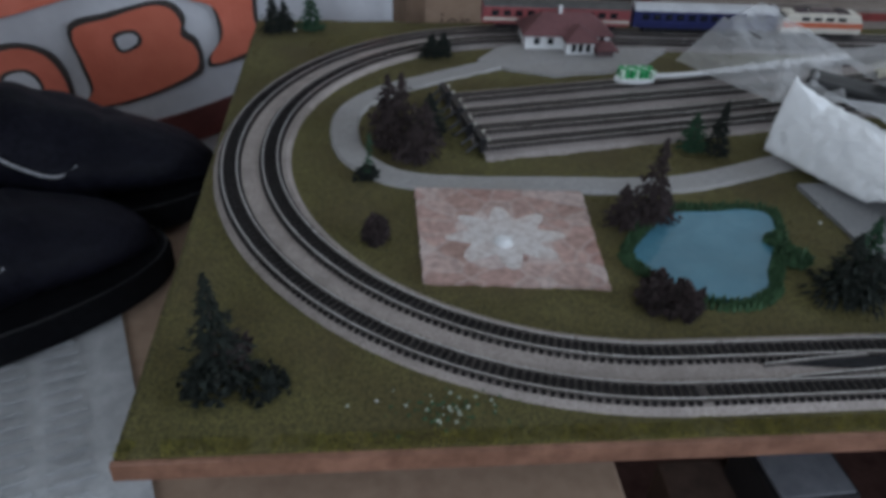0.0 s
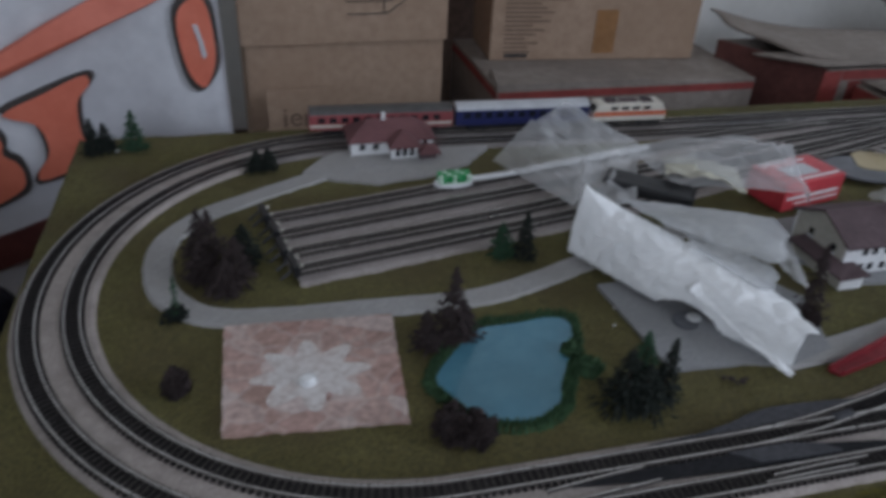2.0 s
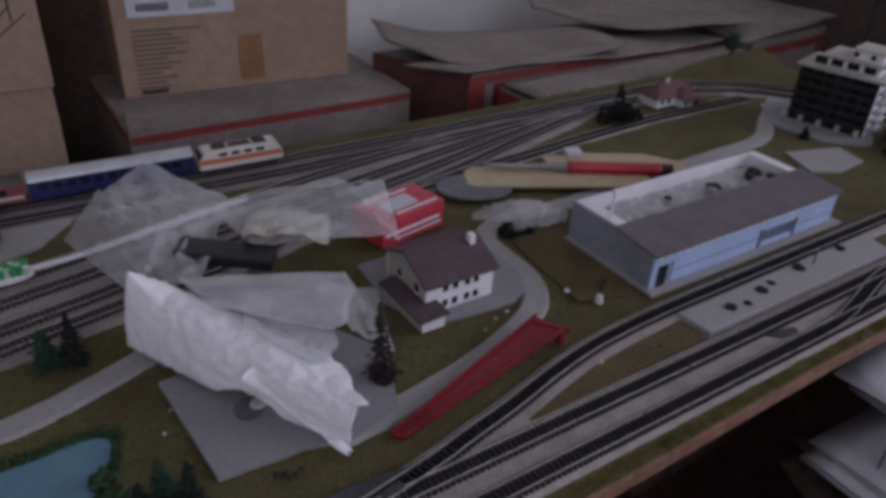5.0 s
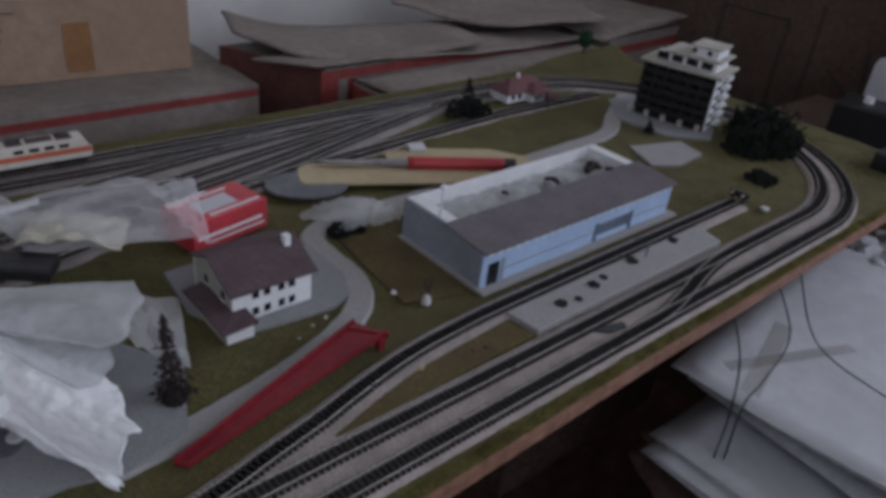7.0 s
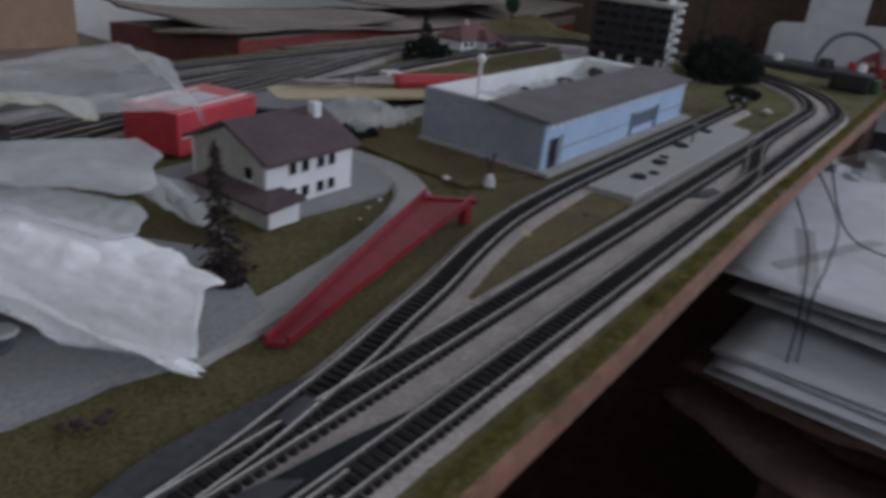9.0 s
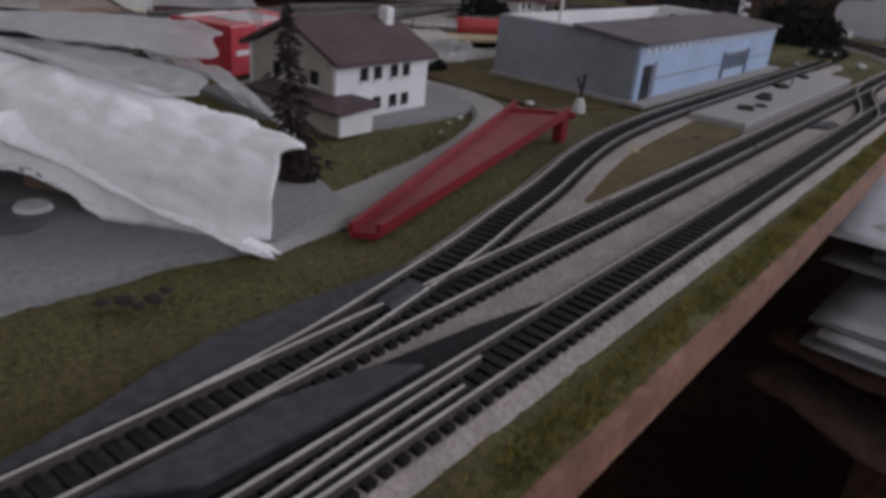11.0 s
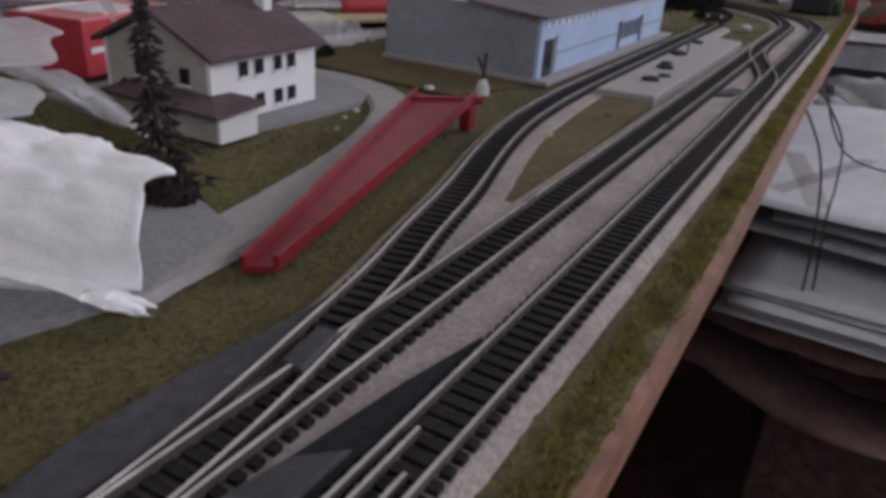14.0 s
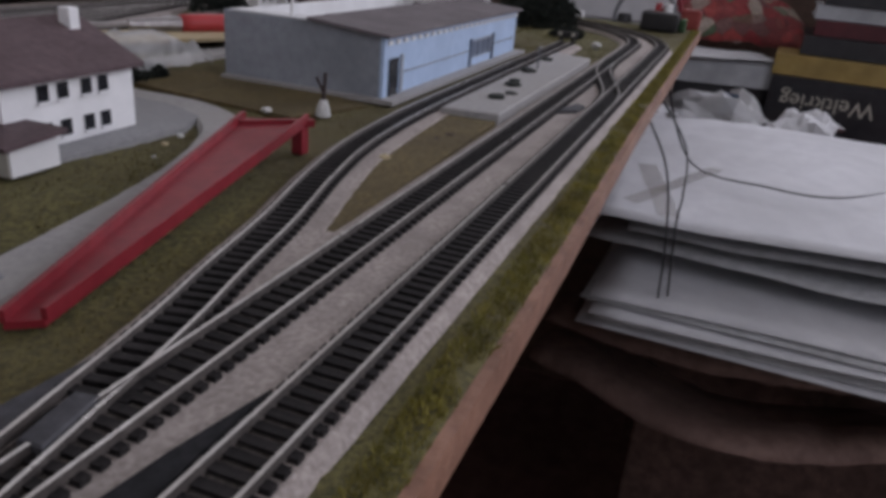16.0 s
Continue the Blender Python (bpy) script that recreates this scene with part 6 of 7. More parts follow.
part("shell", prism([(0.0 + 0.036 * math.cos(a), 0.026 * math.sin(a)) for a in np.linspace(0, 2 * math.pi, 25)[:-1]], 0, 0.0022, 0.0006), GREY_PLASTIC, bt, "dark tray of the pack")
cu_ = thing("hobby_cutter", pose(0.797, 0.291, 0.0118, 0, 0, -30), "hobby cutter with red handle and steel blade lying on the card", "cutter")
part("handle", tube([Vector((-0.012, 0, 0)), Vector((-0.004, 0, 0)), Vector((0.078, 0, 0)), Vector((0.080, 0, 0))], 0.0062, 12), PEN_RED, cu_, smooth=True)
part("end_cap", tube([Vector((0.080, 0, 0)), Vector((0.090, 0, 0)), Vector((0.092, 0, 0))], 0.0058, 12), BLACK, cu_)
part("ferrule", tube([Vector((-0.045, 0, 0)), Vector((-0.012, 0, 0))], 0.0032, 10, taper=1.5), STEEL, cu_)
part("blade", prism([(-0.095, 0.002), (-0.045, 0.004), (-0.045, -0.004), (-0.085, -0.004)], -0.001, 0.001), STEEL, cu_)

bl = thing("clear_plastic_bag", I4, "crumpled clear plastic lying beside the factory", "plastic film")
part("sheet", sheet(None, lambda u, v: (0.665 + 0.055 * u + 0.012 * math.sin(v * 6), 0.232 + 0.042 * v - 0.01 * u, 0.004 + 0.014 * math.sin(u * 3.1) * math.sin(v * 3.1) + 0.008 * abs(noise.noise(Vector((u * 7, v * 7, 2))))), 24, 20, 0.0), FILM, bl, smooth=True)
bl = thing("clear_plastic_bag", I4, "clear plastic scraps lying in the factory court", "plastic film")
part("sheet", sheet(None, lambda u, v: (0.722 + 0.21 * u, 0.160 + 0.042 * v, 0.0235 + 0.004 * math.sin(v * 3.1) + 0.006 * noise.noise(Vector((u * 18, v * 6, 6)))), 60, 14, 0.0), FILM, bl, smooth=True)

# small litter
rnd = random.Random(44)
def crumb(x, y, s, mat, label, z=0.001, flat=0.6):
    bm = bmesh.new()
    bmesh.ops.create_icosphere(bm, subdivisions=2, radius=s)
    for v in bm.verts:
        v.co *= 1 + 0.5 * noise.noise(v.co * (1.5 / s) + Vector((x * 50, y * 50, 0)))
        v.co.z *= flat
    o = part("crumb", bm, mat)
    o.matrix_world = pose(x, y, z + s * 0.55 * flat, 0, 0, rnd.uniform(0, 360))
    return tagged(o, label, "litter", "litter on the layout")
for x, y, s, mt in ((0.655, 0.145, 0.0032, STONE), (0.362, 0.146, 0.0016, STONE), (0.37, 0.163, 0.0014, STONE), (0.60, 0.146, 0.002, STONE), (0.588, 0.143, 0.0018, YELLOW_CARD), (0.574, 0.136, 0.0012, STONE),
                    (0.10, 0.02, 0.0010, STONE), (0.088, 0.018, 0.0010, FLECK), (0.70, 0.438, 0.003, STONE), (1.04, 0.068, 0.006, STONE), (0.03, 0.052, 0.0018, STONE), (0.02, 0.465, 0.003, STONE), (0.036, 0.458, 0.0025, STONE), (0.62, 0.071, 0.003, YELLOW_CARD)):
    crumb(x, y, s * 0.7, mt, "pale chalky crumb lying on the layout")
for x, y in ((0.745, 0.067), (0.76, 0.064), (0.785, 0.070), (0.80, 0.073), (0.84, 0.076), (0.90, 0.078)):
    crumb(x, y, rnd.uniform(0.003, 0.0055), FIR_DARK, "dark scrap lying on the platform slab", 0.0045, 0.3)
for x, y, s in ((0.845, 0.176, 0.006), (0.856, 0.181, 0.007), (0.868, 0.178, 0.005), (0.905, 0.180, 0.007), (0.918, 0.184, 0.008), (0.924, 0.170, 0.006), (0.80, 0.184, 0.005)):
    crumb(x, y, s, FIR_BROWN, "dark flock clump lying in the factory court", 0.022, 0.8)
for x, y, s in ((0.659, 0.066, 0.0022), (0.652, 0.069, 0.0016), (0.668, 0.063, 0.0026), (0.664, 0.067, 0.0014), (0.408, 0.087, 0.0024), (0.404, 0.089, 0.0018), (0.413, 0.084, 0.0022), (0.417, 0.086, 0.0014), (0.409, 0.083, 0.0013)):
    crumb(x, y, s, FIR_BROWN, "dry brown twig scrap lying on the grass", 0.0006, 0.35)
for k in range(90):
    x, y = rnd.gauss(0.128, 0.013), max(0.002, rnd.gauss(0.015, 0.006))
    crumb(x, y, rnd.uniform(0.0004, 0.0009), rnd.choice((FLECK, REED, REED, REED)), "pale green and white flower flock", -0.0005)
sgn = thing("broken_signal", pose(0.668, 0.124, 0), "small broken stick on a white foot", "signal")
part("foot", lathe(((0.0001, 0), (0.0035, 0), (0.0028, 0.004), (0.0016, 0.007), (0.0001, 0.0072)), 10), STONE, sgn)
part("stick", tube([Vector((0, 0, 0.006)), Vector((0.005, 0.002, 0.018))], 0.0009, 6), FIR_BROWN, sgn)
part("stick", tube([Vector((0.001, 0, 0.009)), Vector((-0.001, 0.003, 0.017))], 0.0007, 6), FIR_BROWN, sgn)
wl = thing("platform_post", pose(0.856, 0.074, 0.0045), "thin grey post with crossbar on the slab", "signal")
part("post", tube([Vector((0, 0, 0)), Vector((0, 0, 0.014))], 0.0007, 6), GREY_PLASTIC, wl)
part("arm", tube([Vector((-0.004, 0, 0.0135)), Vector((0.003, 0, 0.0135))], 0.0006, 6), GREY_PLASTIC, wl)

# ---------- left of the board ----------
def boot(m, label):
    ob = thing("boot", m, label, "shoe", "boots beside the board")

    def f(u, v):
        an = 2 * math.pi * v
        x = -0.135 + 0.27 * u
        wdt = 0.048 * (math.sin(math.pi * min(1, max(0.0, u * 0.96 + 0.04))) ** 0.45) * (0.86 + 0.2 * u)
        hgt = 0.085 - 0.045 * max(0, (u - 0.35)) / 0.65
        hgt *= math.sin(math.pi * min(1, u * 0.97 + 0.03)) ** 0.35
        top = max(0.0, math.sin(an))
        crease = 0.0022 * math.sin(u * 46 + 1.5 * math.cos(an)) * max(0.0, 1 - abs(u - 0.62) / 0.14) * top
        toe_cap = -0.0016 * max(0.0, 1 - abs(u - 0.76 + 0.03 * math.cos(an) ** 2) / 0.012)
        n = 0.003 * noise.noise(Vector((u * 7, v * 7, 2))) + 0.0012 * noise.noise(Vector((u * 24, v * 20, 5))) + crease + toe_cap
        return (x, (wdt + n) * math.cos(an), max(0.016, 0.016 + hgt * 0.5 + (hgt * 0.5 + n) * math.sin(an)))
    part("upper", sheet(None, f, 84, 56, 0.0), LEATHER, ob, smooth=True)
    rim = [(-0.142 + 0.284 * (0.5 + 0.5 * math.cos(a)), 0.053 * math.sin(a) * (0.85 + 0.2 * math.cos(a))) for a in np.linspace(0, 2 * math.pi, 61)[:-1]]
    part("sole", prism(rim, 0, 0.017, 0.003), SOLE, ob)
    part("welt_stitching", tube([Vector((x * 0.985, y * 0.965, 0.0175)) for x, y in rim + rim[:1]], 0.0006, 5), BLACK, ob, "black welt seam")

    def sh(u, v):
        an = 2 * math.pi * v
        fold = 0.004 * math.sin(u * 17 + 2 * math.cos(an)) * u
        return (-0.085 + (0.055 + fold) * math.cos(an) - 0.02 * u, (0.04 + fold) * math.sin(an), 0.07 + 0.10 * u + 0.005 * noise.noise(Vector((u * 5, v * 7, 1))))
    part("shaft", sheet(None, sh, 24, 40, 0.003), LEATHER, ob, smooth=True)
    part("tongue", sheet(None, lambda u, v: (-0.045 + 0.055 * u, 0.020 * (2 * v - 1), 0.118 - 0.028 * u - 0.006 * (2 * v - 1) ** 2), 14, 10, 0.003), LEATHER, ob, smooth=True)
    for k in range(5):
        x, z = -0.03 + 0.020 * k, 0.100 - 0.0105 * k
        part("lace", tube(smooth_path(((x, -0.026, z - 0.007), (x + 0.008, 0, z + 0.004), (x + 0.013, 0.026, z - 0.007)), 0.004), 0.0012, 6), LACE, ob, "grey lace")
        for sy in (-0.027, 0.027):
            part("eyelet", tube([Vector((x, sy, z - 0.010)), Vector((x, sy, z - 0.006))], 0.0022, 8), STEEL, ob)
    for sy in (-1, 1):
        part("lace", tube(smooth_path(((-0.030, sy * 0.010, 0.104), (-0.020, sy * 0.030, 0.097), (0.010, sy * 0.044, 0.070), (0.040, sy * 0.046, 0.050), (0.056, sy * 0.040, 0.053)), 0.004), 0.0011, 6), LACE, ob, "loose grey lace end")
    return ob


boot(pose(-0.135, 0.235, -0.045, 0, 0, 12), "worn black leather boot with grey laces")
boot(pose(-0.145, 0.115, -0.045, 0, 0, 30), "worn black leather boot with dark grey laces")
ob, w, d, h = carton("low_carton", -0.40, 0.213, -0.26, 0.30, -0.27, -0.052, CARTON, "pale brown carton under the board corner")
nw = thing("newspaper", pose(-0.15, 0.12, -0.0515, 0, 0, 20), "folded grey newspaper under the boots", "newspaper")
for k in range(3):
    part("page", sheet(None, lambda u, v, k=k: (-0.20 + 0.30 * u + 0.004 * k, -0.16 + 0.36 * v - 0.004 * k, 0.0015 * k + 0.0012 * noise.noise(Vector((u * 4, v * 4, k)))), 14, 14, 0.0007), PAPER_GREY, nw)
for k in range(24):
    for c in range(2):
        part("print_bar", boxm(0.042 + 0.025 * c, 0.062 + 0.025 * c - 0.004 * ((k * 5 + c * 3) % 4) / 3, -0.14 + 0.0085 * k, -0.1375 + 0.0085 * k, 0.0048, 0.0052), PRINT_FAINT, nw)

# ---------- right front: papers, cartons, books ----------
def loose_sheet(name, x, y, z, w, h, rz, mat, label, seed, curl=0.006, n=16, rx=0.0, ry=0.0):
    ob = thing(name, pose(x, y, z, rx, ry, rz), label, "paper", "loose papers")
    part("sheet", sheet(None, lambda u, v: (w * (u - 0.5), h * (v - 0.5), curl * noise.noise(Vector((u * 2.2, v * 2.2, seed))) + curl * 0.3 * noise.noise(Vector((u * 7, v * 7, seed)))), n, n, 0.0006), mat, ob, smooth=True)
    return ob


loose_sheet("paper_sheet", 1.075, -0.165, -0.088, 0.35, 0.44, 6, PAPER, "large white paper sheet beside the board", 1, 0.006, ry=-1.5)
big = bpy.data.objects["paper_sheet"]
inv = pose(1.075, -0.165, -0.088, 0, -1.5, 6).inverted()
for p0, p1, wd in (((0.918, 0.006), (1.040, -0.050), 0.012), ((1.020, 0.006), (0.905, -0.024), 0.016)):
    q0, q1 = inv @ Vector((*p0, -0.088)), inv @ Vector((*p1, -0.088))
    side = Vector((-(q1 - q0).y, (q1 - q0).x, 0)).normalized() * wd

    def tp(u, v, q0=q0, q1=q1, side=side):
        p = q0.lerp(q1, u) + side * (v - 0.5)
        s, t = p.x / 0.35 + 0.5, p.y / 0.44 + 0.5
        return (p.x, p.y, 0.0011 + 0.006 * noise.noise(Vector((s * 2.2, t * 2.2, 1))) + 0.0018 * noise.noise(Vector((s * 7, t * 7, 1))))
    part("tape_strip", sheet(None, tp, 20, 5, 0.0004), TAPE_CLEAR, big, "yellowed clear tape")
for k in range(7):
    loose_sheet("paper_sheet", 1.012 + 0.006 * ((k * 5) % 4), -0.170 + 0.004 * ((k * 3) % 3), -0.158 + 0.0032 * k, 0.355, 0.37, 2.5 * ((k * 37) % 5 - 2) * 0.4, PAPER_GREY if k % 2 else PAPER, "grey-white sheet in a loose paper pile", 3 + k, 0.0016)
loose_sheet("paper_sheet", 1.070, -0.160, -0.122, 0.34, 0.36, -5, PAPER_GREY, "grey-white sheet in a loose paper pile", 12, 0.008)
loose_sheet("paper_sheet", 1.085, -0.165, -0.108, 0.34, 0.36, 4, PAPER_GREY, "grey-white sheet in a loose paper pile", 13, 0.006)
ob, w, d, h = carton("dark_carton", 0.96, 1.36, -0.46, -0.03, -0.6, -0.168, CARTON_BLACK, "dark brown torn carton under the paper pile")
for zr, pts in ((-0.180, ((0.890, 0.05), (0.876, 0.0), (0.870, -0.07), (0.887, -0.146), (0.910, -0.22), (0.95, -0.30))),
                (-0.222, ((0.900, 0.06), (0.868, 0.0), (0.849, -0.04), (0.842, -0.09), (0.862, -0.157), (0.905, -0.235), (0.95, -0.31)))):
    rim = smooth_path(pts, 0.012)
    def cf(u, v, rim=rim, zr=zr):
        p = rim[round(u * (len(rim) - 1))]
        z = zr + 0.004 * noise.noise(Vector((u * 4, v, zr * 40))) - 0.022 * v ** 1.4 - 0.010 * max(0, 1 - v * 5) ** 2
        return (p.x + 0.10 * v - 1.16, p.y + 0.245 - 0.02 * v, z + 0.6 + 0.0025 * noise.noise(Vector((u * 22, v * 6, 3))) + 0.006 * abs(noise.noise(Vector((u * 9, v * 2.5, zr * 30)))))
    part("torn_flap", sheet(None, cf, len(rim), 12, 0.003), CARTON_TORN, ob, "torn curled brown card flap", smooth=True)
ob, w, d, h = carton("dark_carton", 0.25, 0.66, 0.23, 0.46, -0.27, -0.0130, CARTON_BLACK, "very dark brown carton carrying the board")
ob, w, d, h = carton("dark_carton", 0.95, 1.30, 0.24, 0.46, -0.5, -0.0130, CARTON_BLACK, "very dark brown carton carrying the board")


def book(m, L, H, T, mat, label, title=""):
    ob = thing("book", m, label, "book", "books")
    part("cover", boxm(0, L, 0, 0.0025, 0, T, 0.0006), mat, ob)
    part("cover", boxm(0, L, 0.0025, H, 0, 0.0025), mat, ob)
    part("cover", boxm(0, L, 0.0025, H, T - 0.0025, T), mat, ob)
    part("page_block", boxm(0.003, L - 0.003, 0.0026, H - 0.004, 0.0026, T - 0.0026), PAPER, ob)
    if title:
        text_part(title, 0.032, GABLE, ob, pose(0.148, -0.0006, 0.074, 90, 180, 0))
    return ob


book(pose(1.60, 0.040, -0.098, 0, 0, -78), 0.155, 0.16, 0.034, BOOK_GREY, "grey cloth-bound book beside the board end")
loose_sheet("paper_sheet", 1.685, -0.022, -0.0610, 0.17, 0.15, -74, PAPER, "white papers lying on the grey book", 14, 0.003)
loose_sheet("paper_sheet", 1.670, -0.030, -0.0560, 0.15, 0.13, -66, PAPER, "white papers lying on the grey book", 15, 0.003)
book(pose(1.61, 0.038, -0.170, 0, 0, -78), 0.155, 0.16, 0.0715, BOOK_BLACK, "black book in a stack")
book(pose(1.62, -0.108, -0.170, 0, 0, -94), 0.27, 0.16, 0.098, BOOK_BLACK, "black hardback with pale upside-down title on its spine", "Weltkrieg")
book(pose(1.622, -0.106, -0.071, 0, 0, -94), 0.27, 0.16, 0.030, BOOK_YELLOW, "yellow-spined book in a stack")
book(pose(1.632, -0.138, -0.040, 0, 0, -94), 0.24, 0.16, 0.028, BOOK_BLACK, "black book in a stack")
book(pose(1.632, -0.150, -0.011, 0, 0, -94), 0.23, 0.16, 0.022, BOOK_RED, "dark red book in a stack")
book(pose(1.634, -0.146, 0.012, 0, 0, -93), 0.23, 0.16, 0.020, BOOK_GREY, "grey cloth-bound book in a stack")
book(pose(1.63, -0.155, 0.033, 0, 0, -94), 0.23, 0.16, 0.052, BOOK_BLACK, "black book in a stack")
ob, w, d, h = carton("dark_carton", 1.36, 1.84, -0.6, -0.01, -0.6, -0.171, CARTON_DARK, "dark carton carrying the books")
rc = thing("red_cloth", pose(1.42, -0.20, -0.165), "crumpled dark red cloth between books and papers", "cloth")
part("folds", sheet(None, lambda u, v: (-0.06 + 0.12 * u, -0.16 + 0.28 * v, 0.045 * math.sin(u * 3.1) * (0.6 + 0.4 * math.sin(v * 7)) + 0.01 * noise.noise(Vector((u * 6, v * 6, 1)))), 24, 30, 0.0015), CLOTH_RED, rc, smooth=True)
rc = thing("red_patterned_cloth", pose(1.80, -0.030, -0.045), "red patterned cloth bundle on the books", "cloth")
part("folds", sheet(None, lambda u, v: (-0.08 + 0.16 * u, -0.13 + 0.26 * v, 0.088 * math.sin(u * 3.1) ** 0.5 * math.sin(v * 3.1) ** 0.4 * (0.85 + 0.3 * noise.noise(Vector((u * 3, v * 3, 6)))) + 0.014 * abs(noise.noise(Vector((u * 7, v * 7, 1))))), 40, 50, 0.0015), CLOTH_PRINT, rc, smooth=True)
def crumple(name, x, y, z, rz, sx, sy, hgt, mat, label, category, seed):
    """A sheet crushed into sharp facets."""
    ob = thing(name, pose(x, y, z, 0, 0, rz), label, category, "loose papers")

    def f(u, v):
        ridge = abs(noise.noise(Vector((u * 3.1, v * 3.1, seed)))) + 0.5 * abs(noise.noise(Vector((u * 7, v * 7, seed + 3))))
        dome = math.sin(math.pi * u) ** 0.6 * math.sin(math.pi * v) ** 0.6
        return (sx * (u - 0.5) + 0.12 * sx * noise.noise(Vector((u * 4, v * 4, seed + 9))), sy * (v - 0.5) + 0.12 * sy * noise.noise(Vector((u * 4, v * 4, seed + 17))), hgt * (0.55 * dome + 0.7 * ridge))
    bm = sheet(None, f, 9, 9, 0.0)
    bmesh.ops.triangulate(bm, faces=bm.faces[:])
    part("folds", bm, mat, ob)
    return ob


crumple("clear_plastic_bag", 1.290, -0.035, -0.093, 20, 0.12, 0.12, 0.042, FILM, "crumpled clear plastic bag lying on the papers", "plastic film", 2)
crumple("crumpled_paper", 1.255, 0.012, -0.092, 50, 0.09, 0.05, 0.018, PAPER, "crumpled white paper scrap", "paper", 5)
crumple("crumpled_paper", 1.415, -0.150, -0.118, -15, 0.12, 0.07, 0.036, PAPER, "torn white paper scrap with raised corners", "paper", 9)
wp = thing("paper_wrapper", pose(1.285, -0.052, -0.070, 0, 70, -20), "small blue and orange printed wrapper on the papers", "wrapper", "loose papers")
part("sheet", boxm(-0.013, 0.013, -0.010, 0.010, 0, 0.0006), WINDOW_BLUE, wp)
part("print_bar", boxm(-0.008, 0.010, -0.004, 0.006, 0.0006, 0.0010), YELLOW_CARD, wp)

# white boards, controller and cable past the right end
wb = thing("white_card_board", pose(1.75, 0.150, -0.08, 0, 0, -80), "white card panel leaning behind the controller", "card")
part("panel", prism([(-0.095, 0.0), (0.095, 0.0), (0.095, 0.108), (0.090, 0.116), (0.082, 0.119), (-0.082, 0.105), (-0.091, 0.101), (-0.095, 0.092)], 0, 0.004), PAPER, wb).matrix_local = pose(0, 0.004, 0, 90, 0, 0)
part("upper_panel", boxm(-0.046, 0.043, 0.005, 0.009, 0.05, 0.30, 0.001), PAPER, wb)
ct = thing("train_controller", pose(1.62, 0.165, -0.08, 0, 0, 8), "dark grey train controller with knobs", "controller")
part("case", boxm(-0.04, 0.04, -0.07, 0.068, 0, 0.058, 0.005), BLACK, ct)
part("knob", lathe(((0.0001, 0), (0.012, 0), (0.010, 0.012), (0.0001, 0.013)), 16, centre=(0, -0.04, 0.058)), BLACK, ct)
part("knob", lathe(((0.0001, 0), (0.008, 0), (0.007, 0.009), (0.0001, 0.0095)), 16, centre=(0, 0.03, 0.058)), WHITE, ct)
cb = thing("grey_cable", I4, "thick grey cable looping up beside the controller", "cable")
part("cord", tube(smooth_path(((1.62, 0.135, -0.04), (1.62, 0.14, -0.01), (1.625, 0.125, 0.022), (1.63, 0.095, 0.032), (1.63, 0.06, 0.018), (1.61, 0.048, -0.01), (1.58, 0.05, -0.05)), 0.005), 0.0032, 8), GREY_PLASTIC, cb, smooth=True)
cl = thing("terminal_clip", pose(1.352, 0.012, -0.002), "orange-red terminal clip at the board corner", "clip")
part("body", boxm(-0.006, 0.010, -0.012, 0.012, 0, 0.024, 0.004), STRIPE_RED, cl)
part("lever", tube([Vector((-0.004, 0.012, 0.018)), Vector((0.0, 0.018, 0.036))], 0.003, 8), CLOTH_RED, cl)
cl = thing("switch_box", pose(1.285, 0.038, 0.0), "black and green switch box at the board corner", "switch box")
part("case", boxm(-0.022, 0.022, -0.018, 0.022, 0, 0.02, 0.003), BLACK, cl)
part("button", lathe(((0.0001, 0), (0.005, 0), (0.0045, 0.008), (0.0001, 0.0085)), 12, centre=(0.006, -0.004, 0.02)), WHITE, cl)
part("button", lathe(((0.0001, 0), (0.004, 0), (0.0035, 0.008), (0.0001, 0.0085)), 12, centre=(0.014, 0.008, 0.02)), PEN_RED, cl)
part("side_case", boxm(0.0, 0.022, -0.026, -0.0185, 0, 0.014, 0.002), REED, cl)
ob, w, d, h = carton("dark_carton", 1.48, 1.80, 0.03, 0.34, -0.6, -0.081, CARTON_DARK, "dark carton carrying the controller")

for nm, pts in (("hanging_wire", ((0.885, 0.008, -0.012), (0.878, -0.016, -0.05), (0.872, -0.026, -0.10), (0.862, -0.03, -0.16))),
                ("hanging_wire", ((0.955, 0.006, -0.012), (0.945, -0.024, -0.05), (0.905, -0.03, -0.075), (0.882, -0.03, -0.09), (0.870, -0.036, -0.15))),
                ("hanging_wire", ((0.985, 0.0, -0.012), (1.0, -0.03, -0.075), (0.985, -0.09, -0.080), (0.99, -0.14, -0.080), (1.06, -0.20, -0.080)))):
    ww = thing(nm, I4, "thin dark wire hanging over the board edge", "wire", "wires")
    part("strand", tube(smooth_path(pts, 0.005), 0.0008, 6), BLACK, ww, smooth=True)

cs = thing("glossy_case", pose(0.305, 0.012, -0.085, 0, 0, 3), "small glossy black case under the board front", "case")
part("body", boxm(-0.022, 0.022, -0.012, 0.03, 0, 0.03, 0.003), BLACK, cs)
part("lid", boxm(-0.019, 0.019, -0.010, 0.02, 0.0295, 0.0312, 0.0006), GREY_PLASTIC, cs)
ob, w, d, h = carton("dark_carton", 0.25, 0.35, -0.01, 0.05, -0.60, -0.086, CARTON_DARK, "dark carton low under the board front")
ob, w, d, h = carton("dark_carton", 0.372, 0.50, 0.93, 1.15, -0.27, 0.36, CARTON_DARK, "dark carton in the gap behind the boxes")

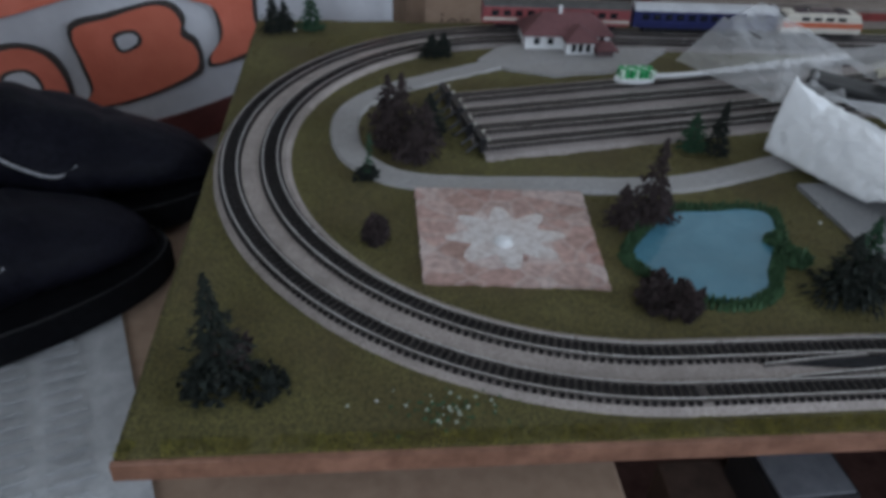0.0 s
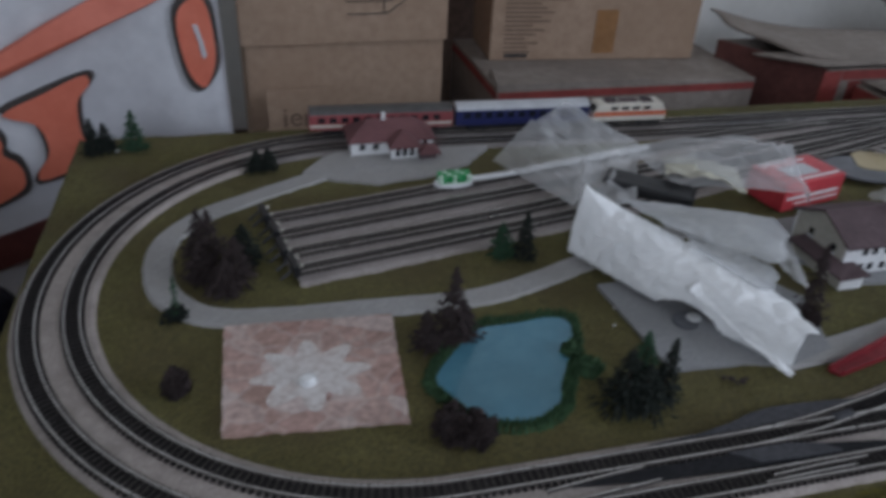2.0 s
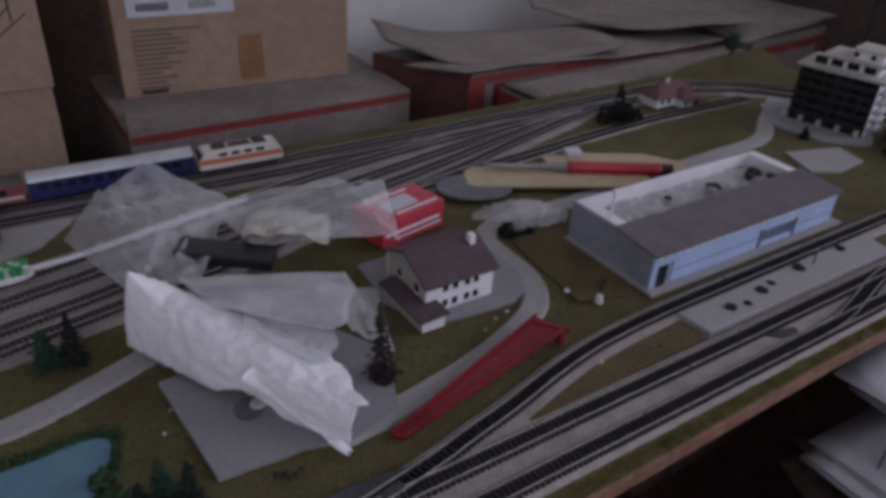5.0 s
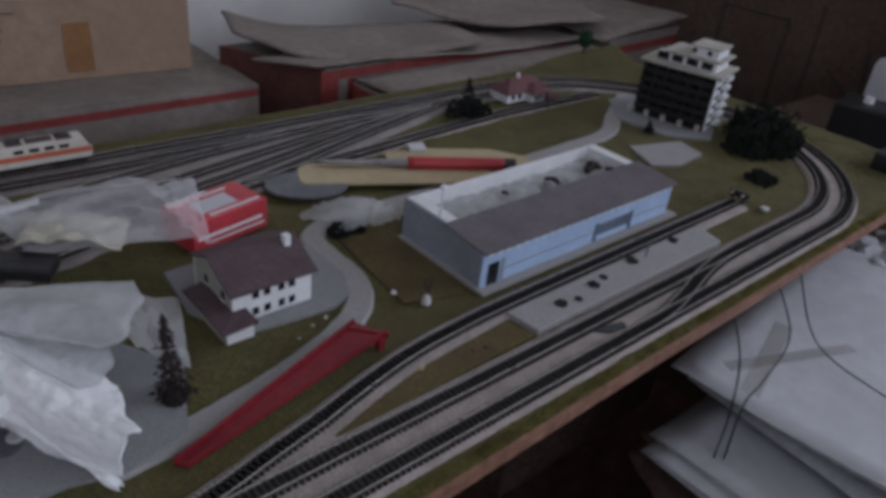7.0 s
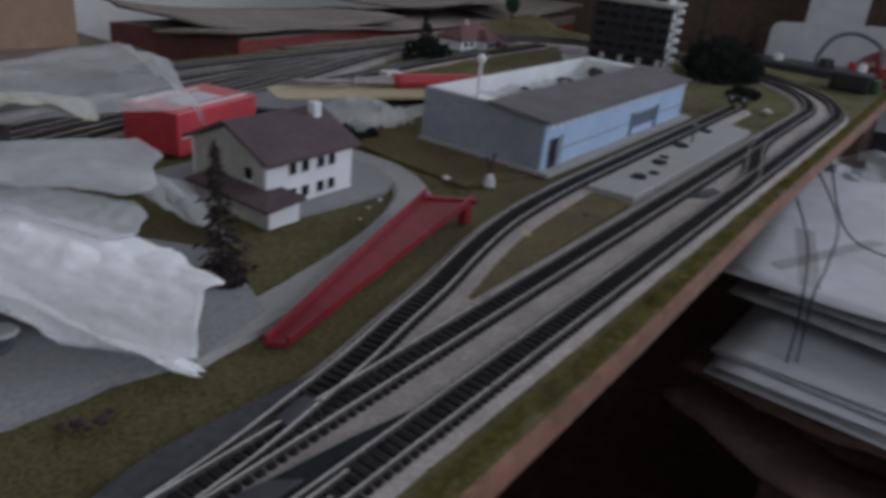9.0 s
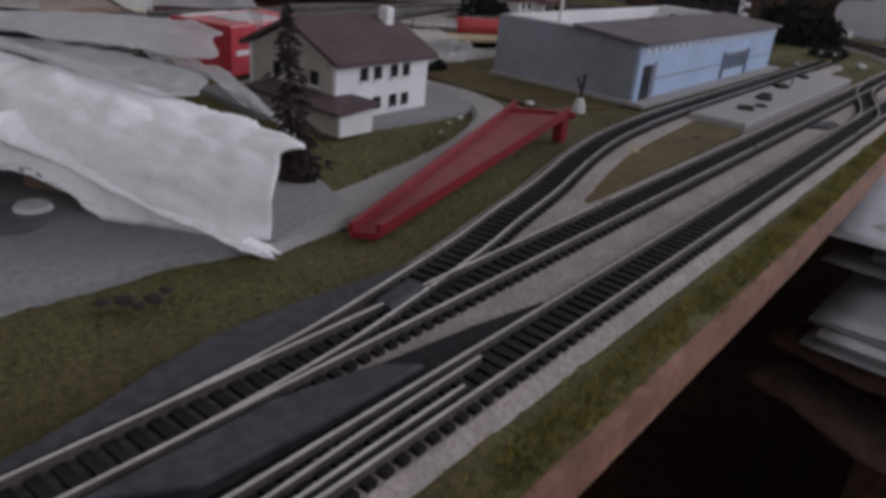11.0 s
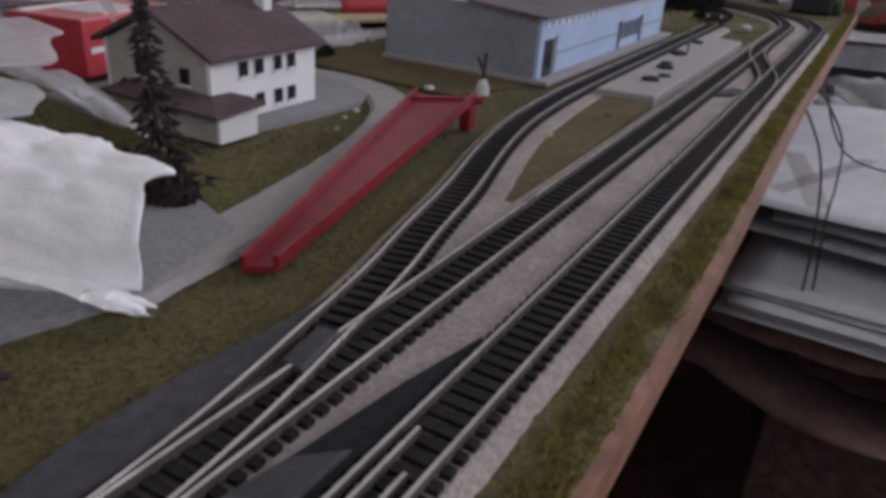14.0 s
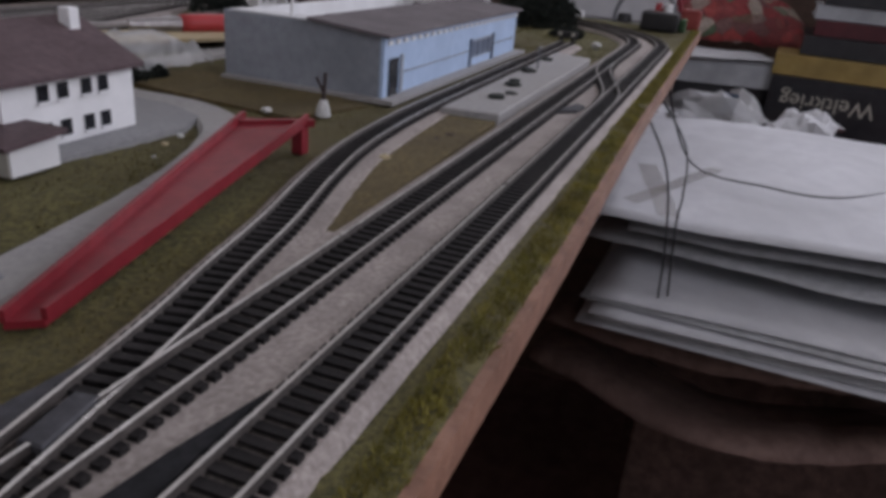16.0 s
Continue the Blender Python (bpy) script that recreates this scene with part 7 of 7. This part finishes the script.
# ---------- fuzzy grass ----------
def grass_tufts():
    """Short flock fibres on the bare lawns and along the front edge."""
    rnd = random.Random(71)
    nx, ny = 700, 260
    taken = np.zeros((nx, ny), bool)
    y_low = -0.008

    def block(pts, radius):
        for p in pts:
            i0, i1 = int((p.x - radius) / BX * nx), int((p.x + radius) / BX * nx) + 1
            j0, j1 = int((p.y - radius - y_low) / (BY - y_low) * ny), int((p.y + radius - y_low) / (BY - y_low) * ny) + 1
            taken[max(0, i0):max(0, i1), max(0, j0):max(0, j1)] = True
    for line in (OUTER, INNER):
        block(line, 0.0115)
    for line in SIDINGS:
        block(line, 0.0135)
    block(SPUR, 0.0105)
    block(LOOPLINE, 0.008)
    for line in (ROAD_A, ROAD_B):
        block(line, 0.0085)
    for x0, x1, y0, y1 in ((0.120, 0.232, 0.088, 0.194), (0.236, 0.340, 0.074, 0.170), (0.365, 0.512, 0.088, 0.20), (0.53, 0.66, 0.15, 0.262), (0.70, 0.96, 0.05, 0.215), (0.185, 0.372, 0.355, 0.445),
                           (0.34, 0.55, 0.046, 0.0625), (0.40, 0.55, 0.0, 0.055), (0.60, 0.96, 0.215, 0.345), (1.02, 1.23, 0.17, 0.36)):
        taken[int(x0 / BX * nx):int(x1 / BX * nx), int((y0 - y_low) / (BY - y_low) * ny):int((y1 - y_low) / (BY - y_low) * ny)] = True
    def blade(x, y, hmax, verts, faces):
        d = math.hypot((x - 1.30) / 0.16, (y - 0.50) / 0.06)
        z = -0.0022 + 0.016 * max(0.0, 1 - d * d)
        a, h, w = rnd.uniform(0, 6.283), rnd.uniform(0.5, 1.0) * hmax, rnd.uniform(0.00025, 0.0005)
        lx, ly = rnd.gauss(0, 0.5) * h, rnd.gauss(0, 0.5) * h
        k = len(verts)
        verts.extend(((x + w * math.cos(a), y + w * math.sin(a), z), (x - w * math.cos(a), y - w * math.sin(a), z), (x + lx, y + ly, z + 0.001 + h)))
        faces.append((k, k + 1, k + 2))

    lawn, edge = ([], []), ([], [])
    for _ in range(170000):
        x, y = rnd.uniform(0.002, BX - 0.002), rnd.uniform(0.0, BY - 0.002)
        if not taken[int(x / BX * nx), int((y - y_low) / (BY - y_low) * ny)] and noise.noise(Vector((x * 16, y * 16, 4))) > -0.28:
            blade(x, y, 0.0013, *lawn)
    for _ in range(32000):
        x = rnd.uniform(0.0, BX)
        y = front_edge(x) + rnd.uniform(0.0, 0.0085)
        if noise.noise(Vector((x * 45, y * 45, 9))) > -0.40:
            blade(x, y, 0.0016, *edge)
    for (verts, faces), mat, label in ((lawn, TUFT_LAWN, "olive flock fibres on the lawns"), (edge, TUFT, "yellow-green flock fibres along the front edge")):
        me = bpy.data.meshes.new("grass_flock")
        me.from_pydata(verts, [], faces)
        me.materials.append(mat)
        o = new("grass_flock", me)
        o.parent = board
        tagged(o, label, kind="stuff")


grass_tufts()
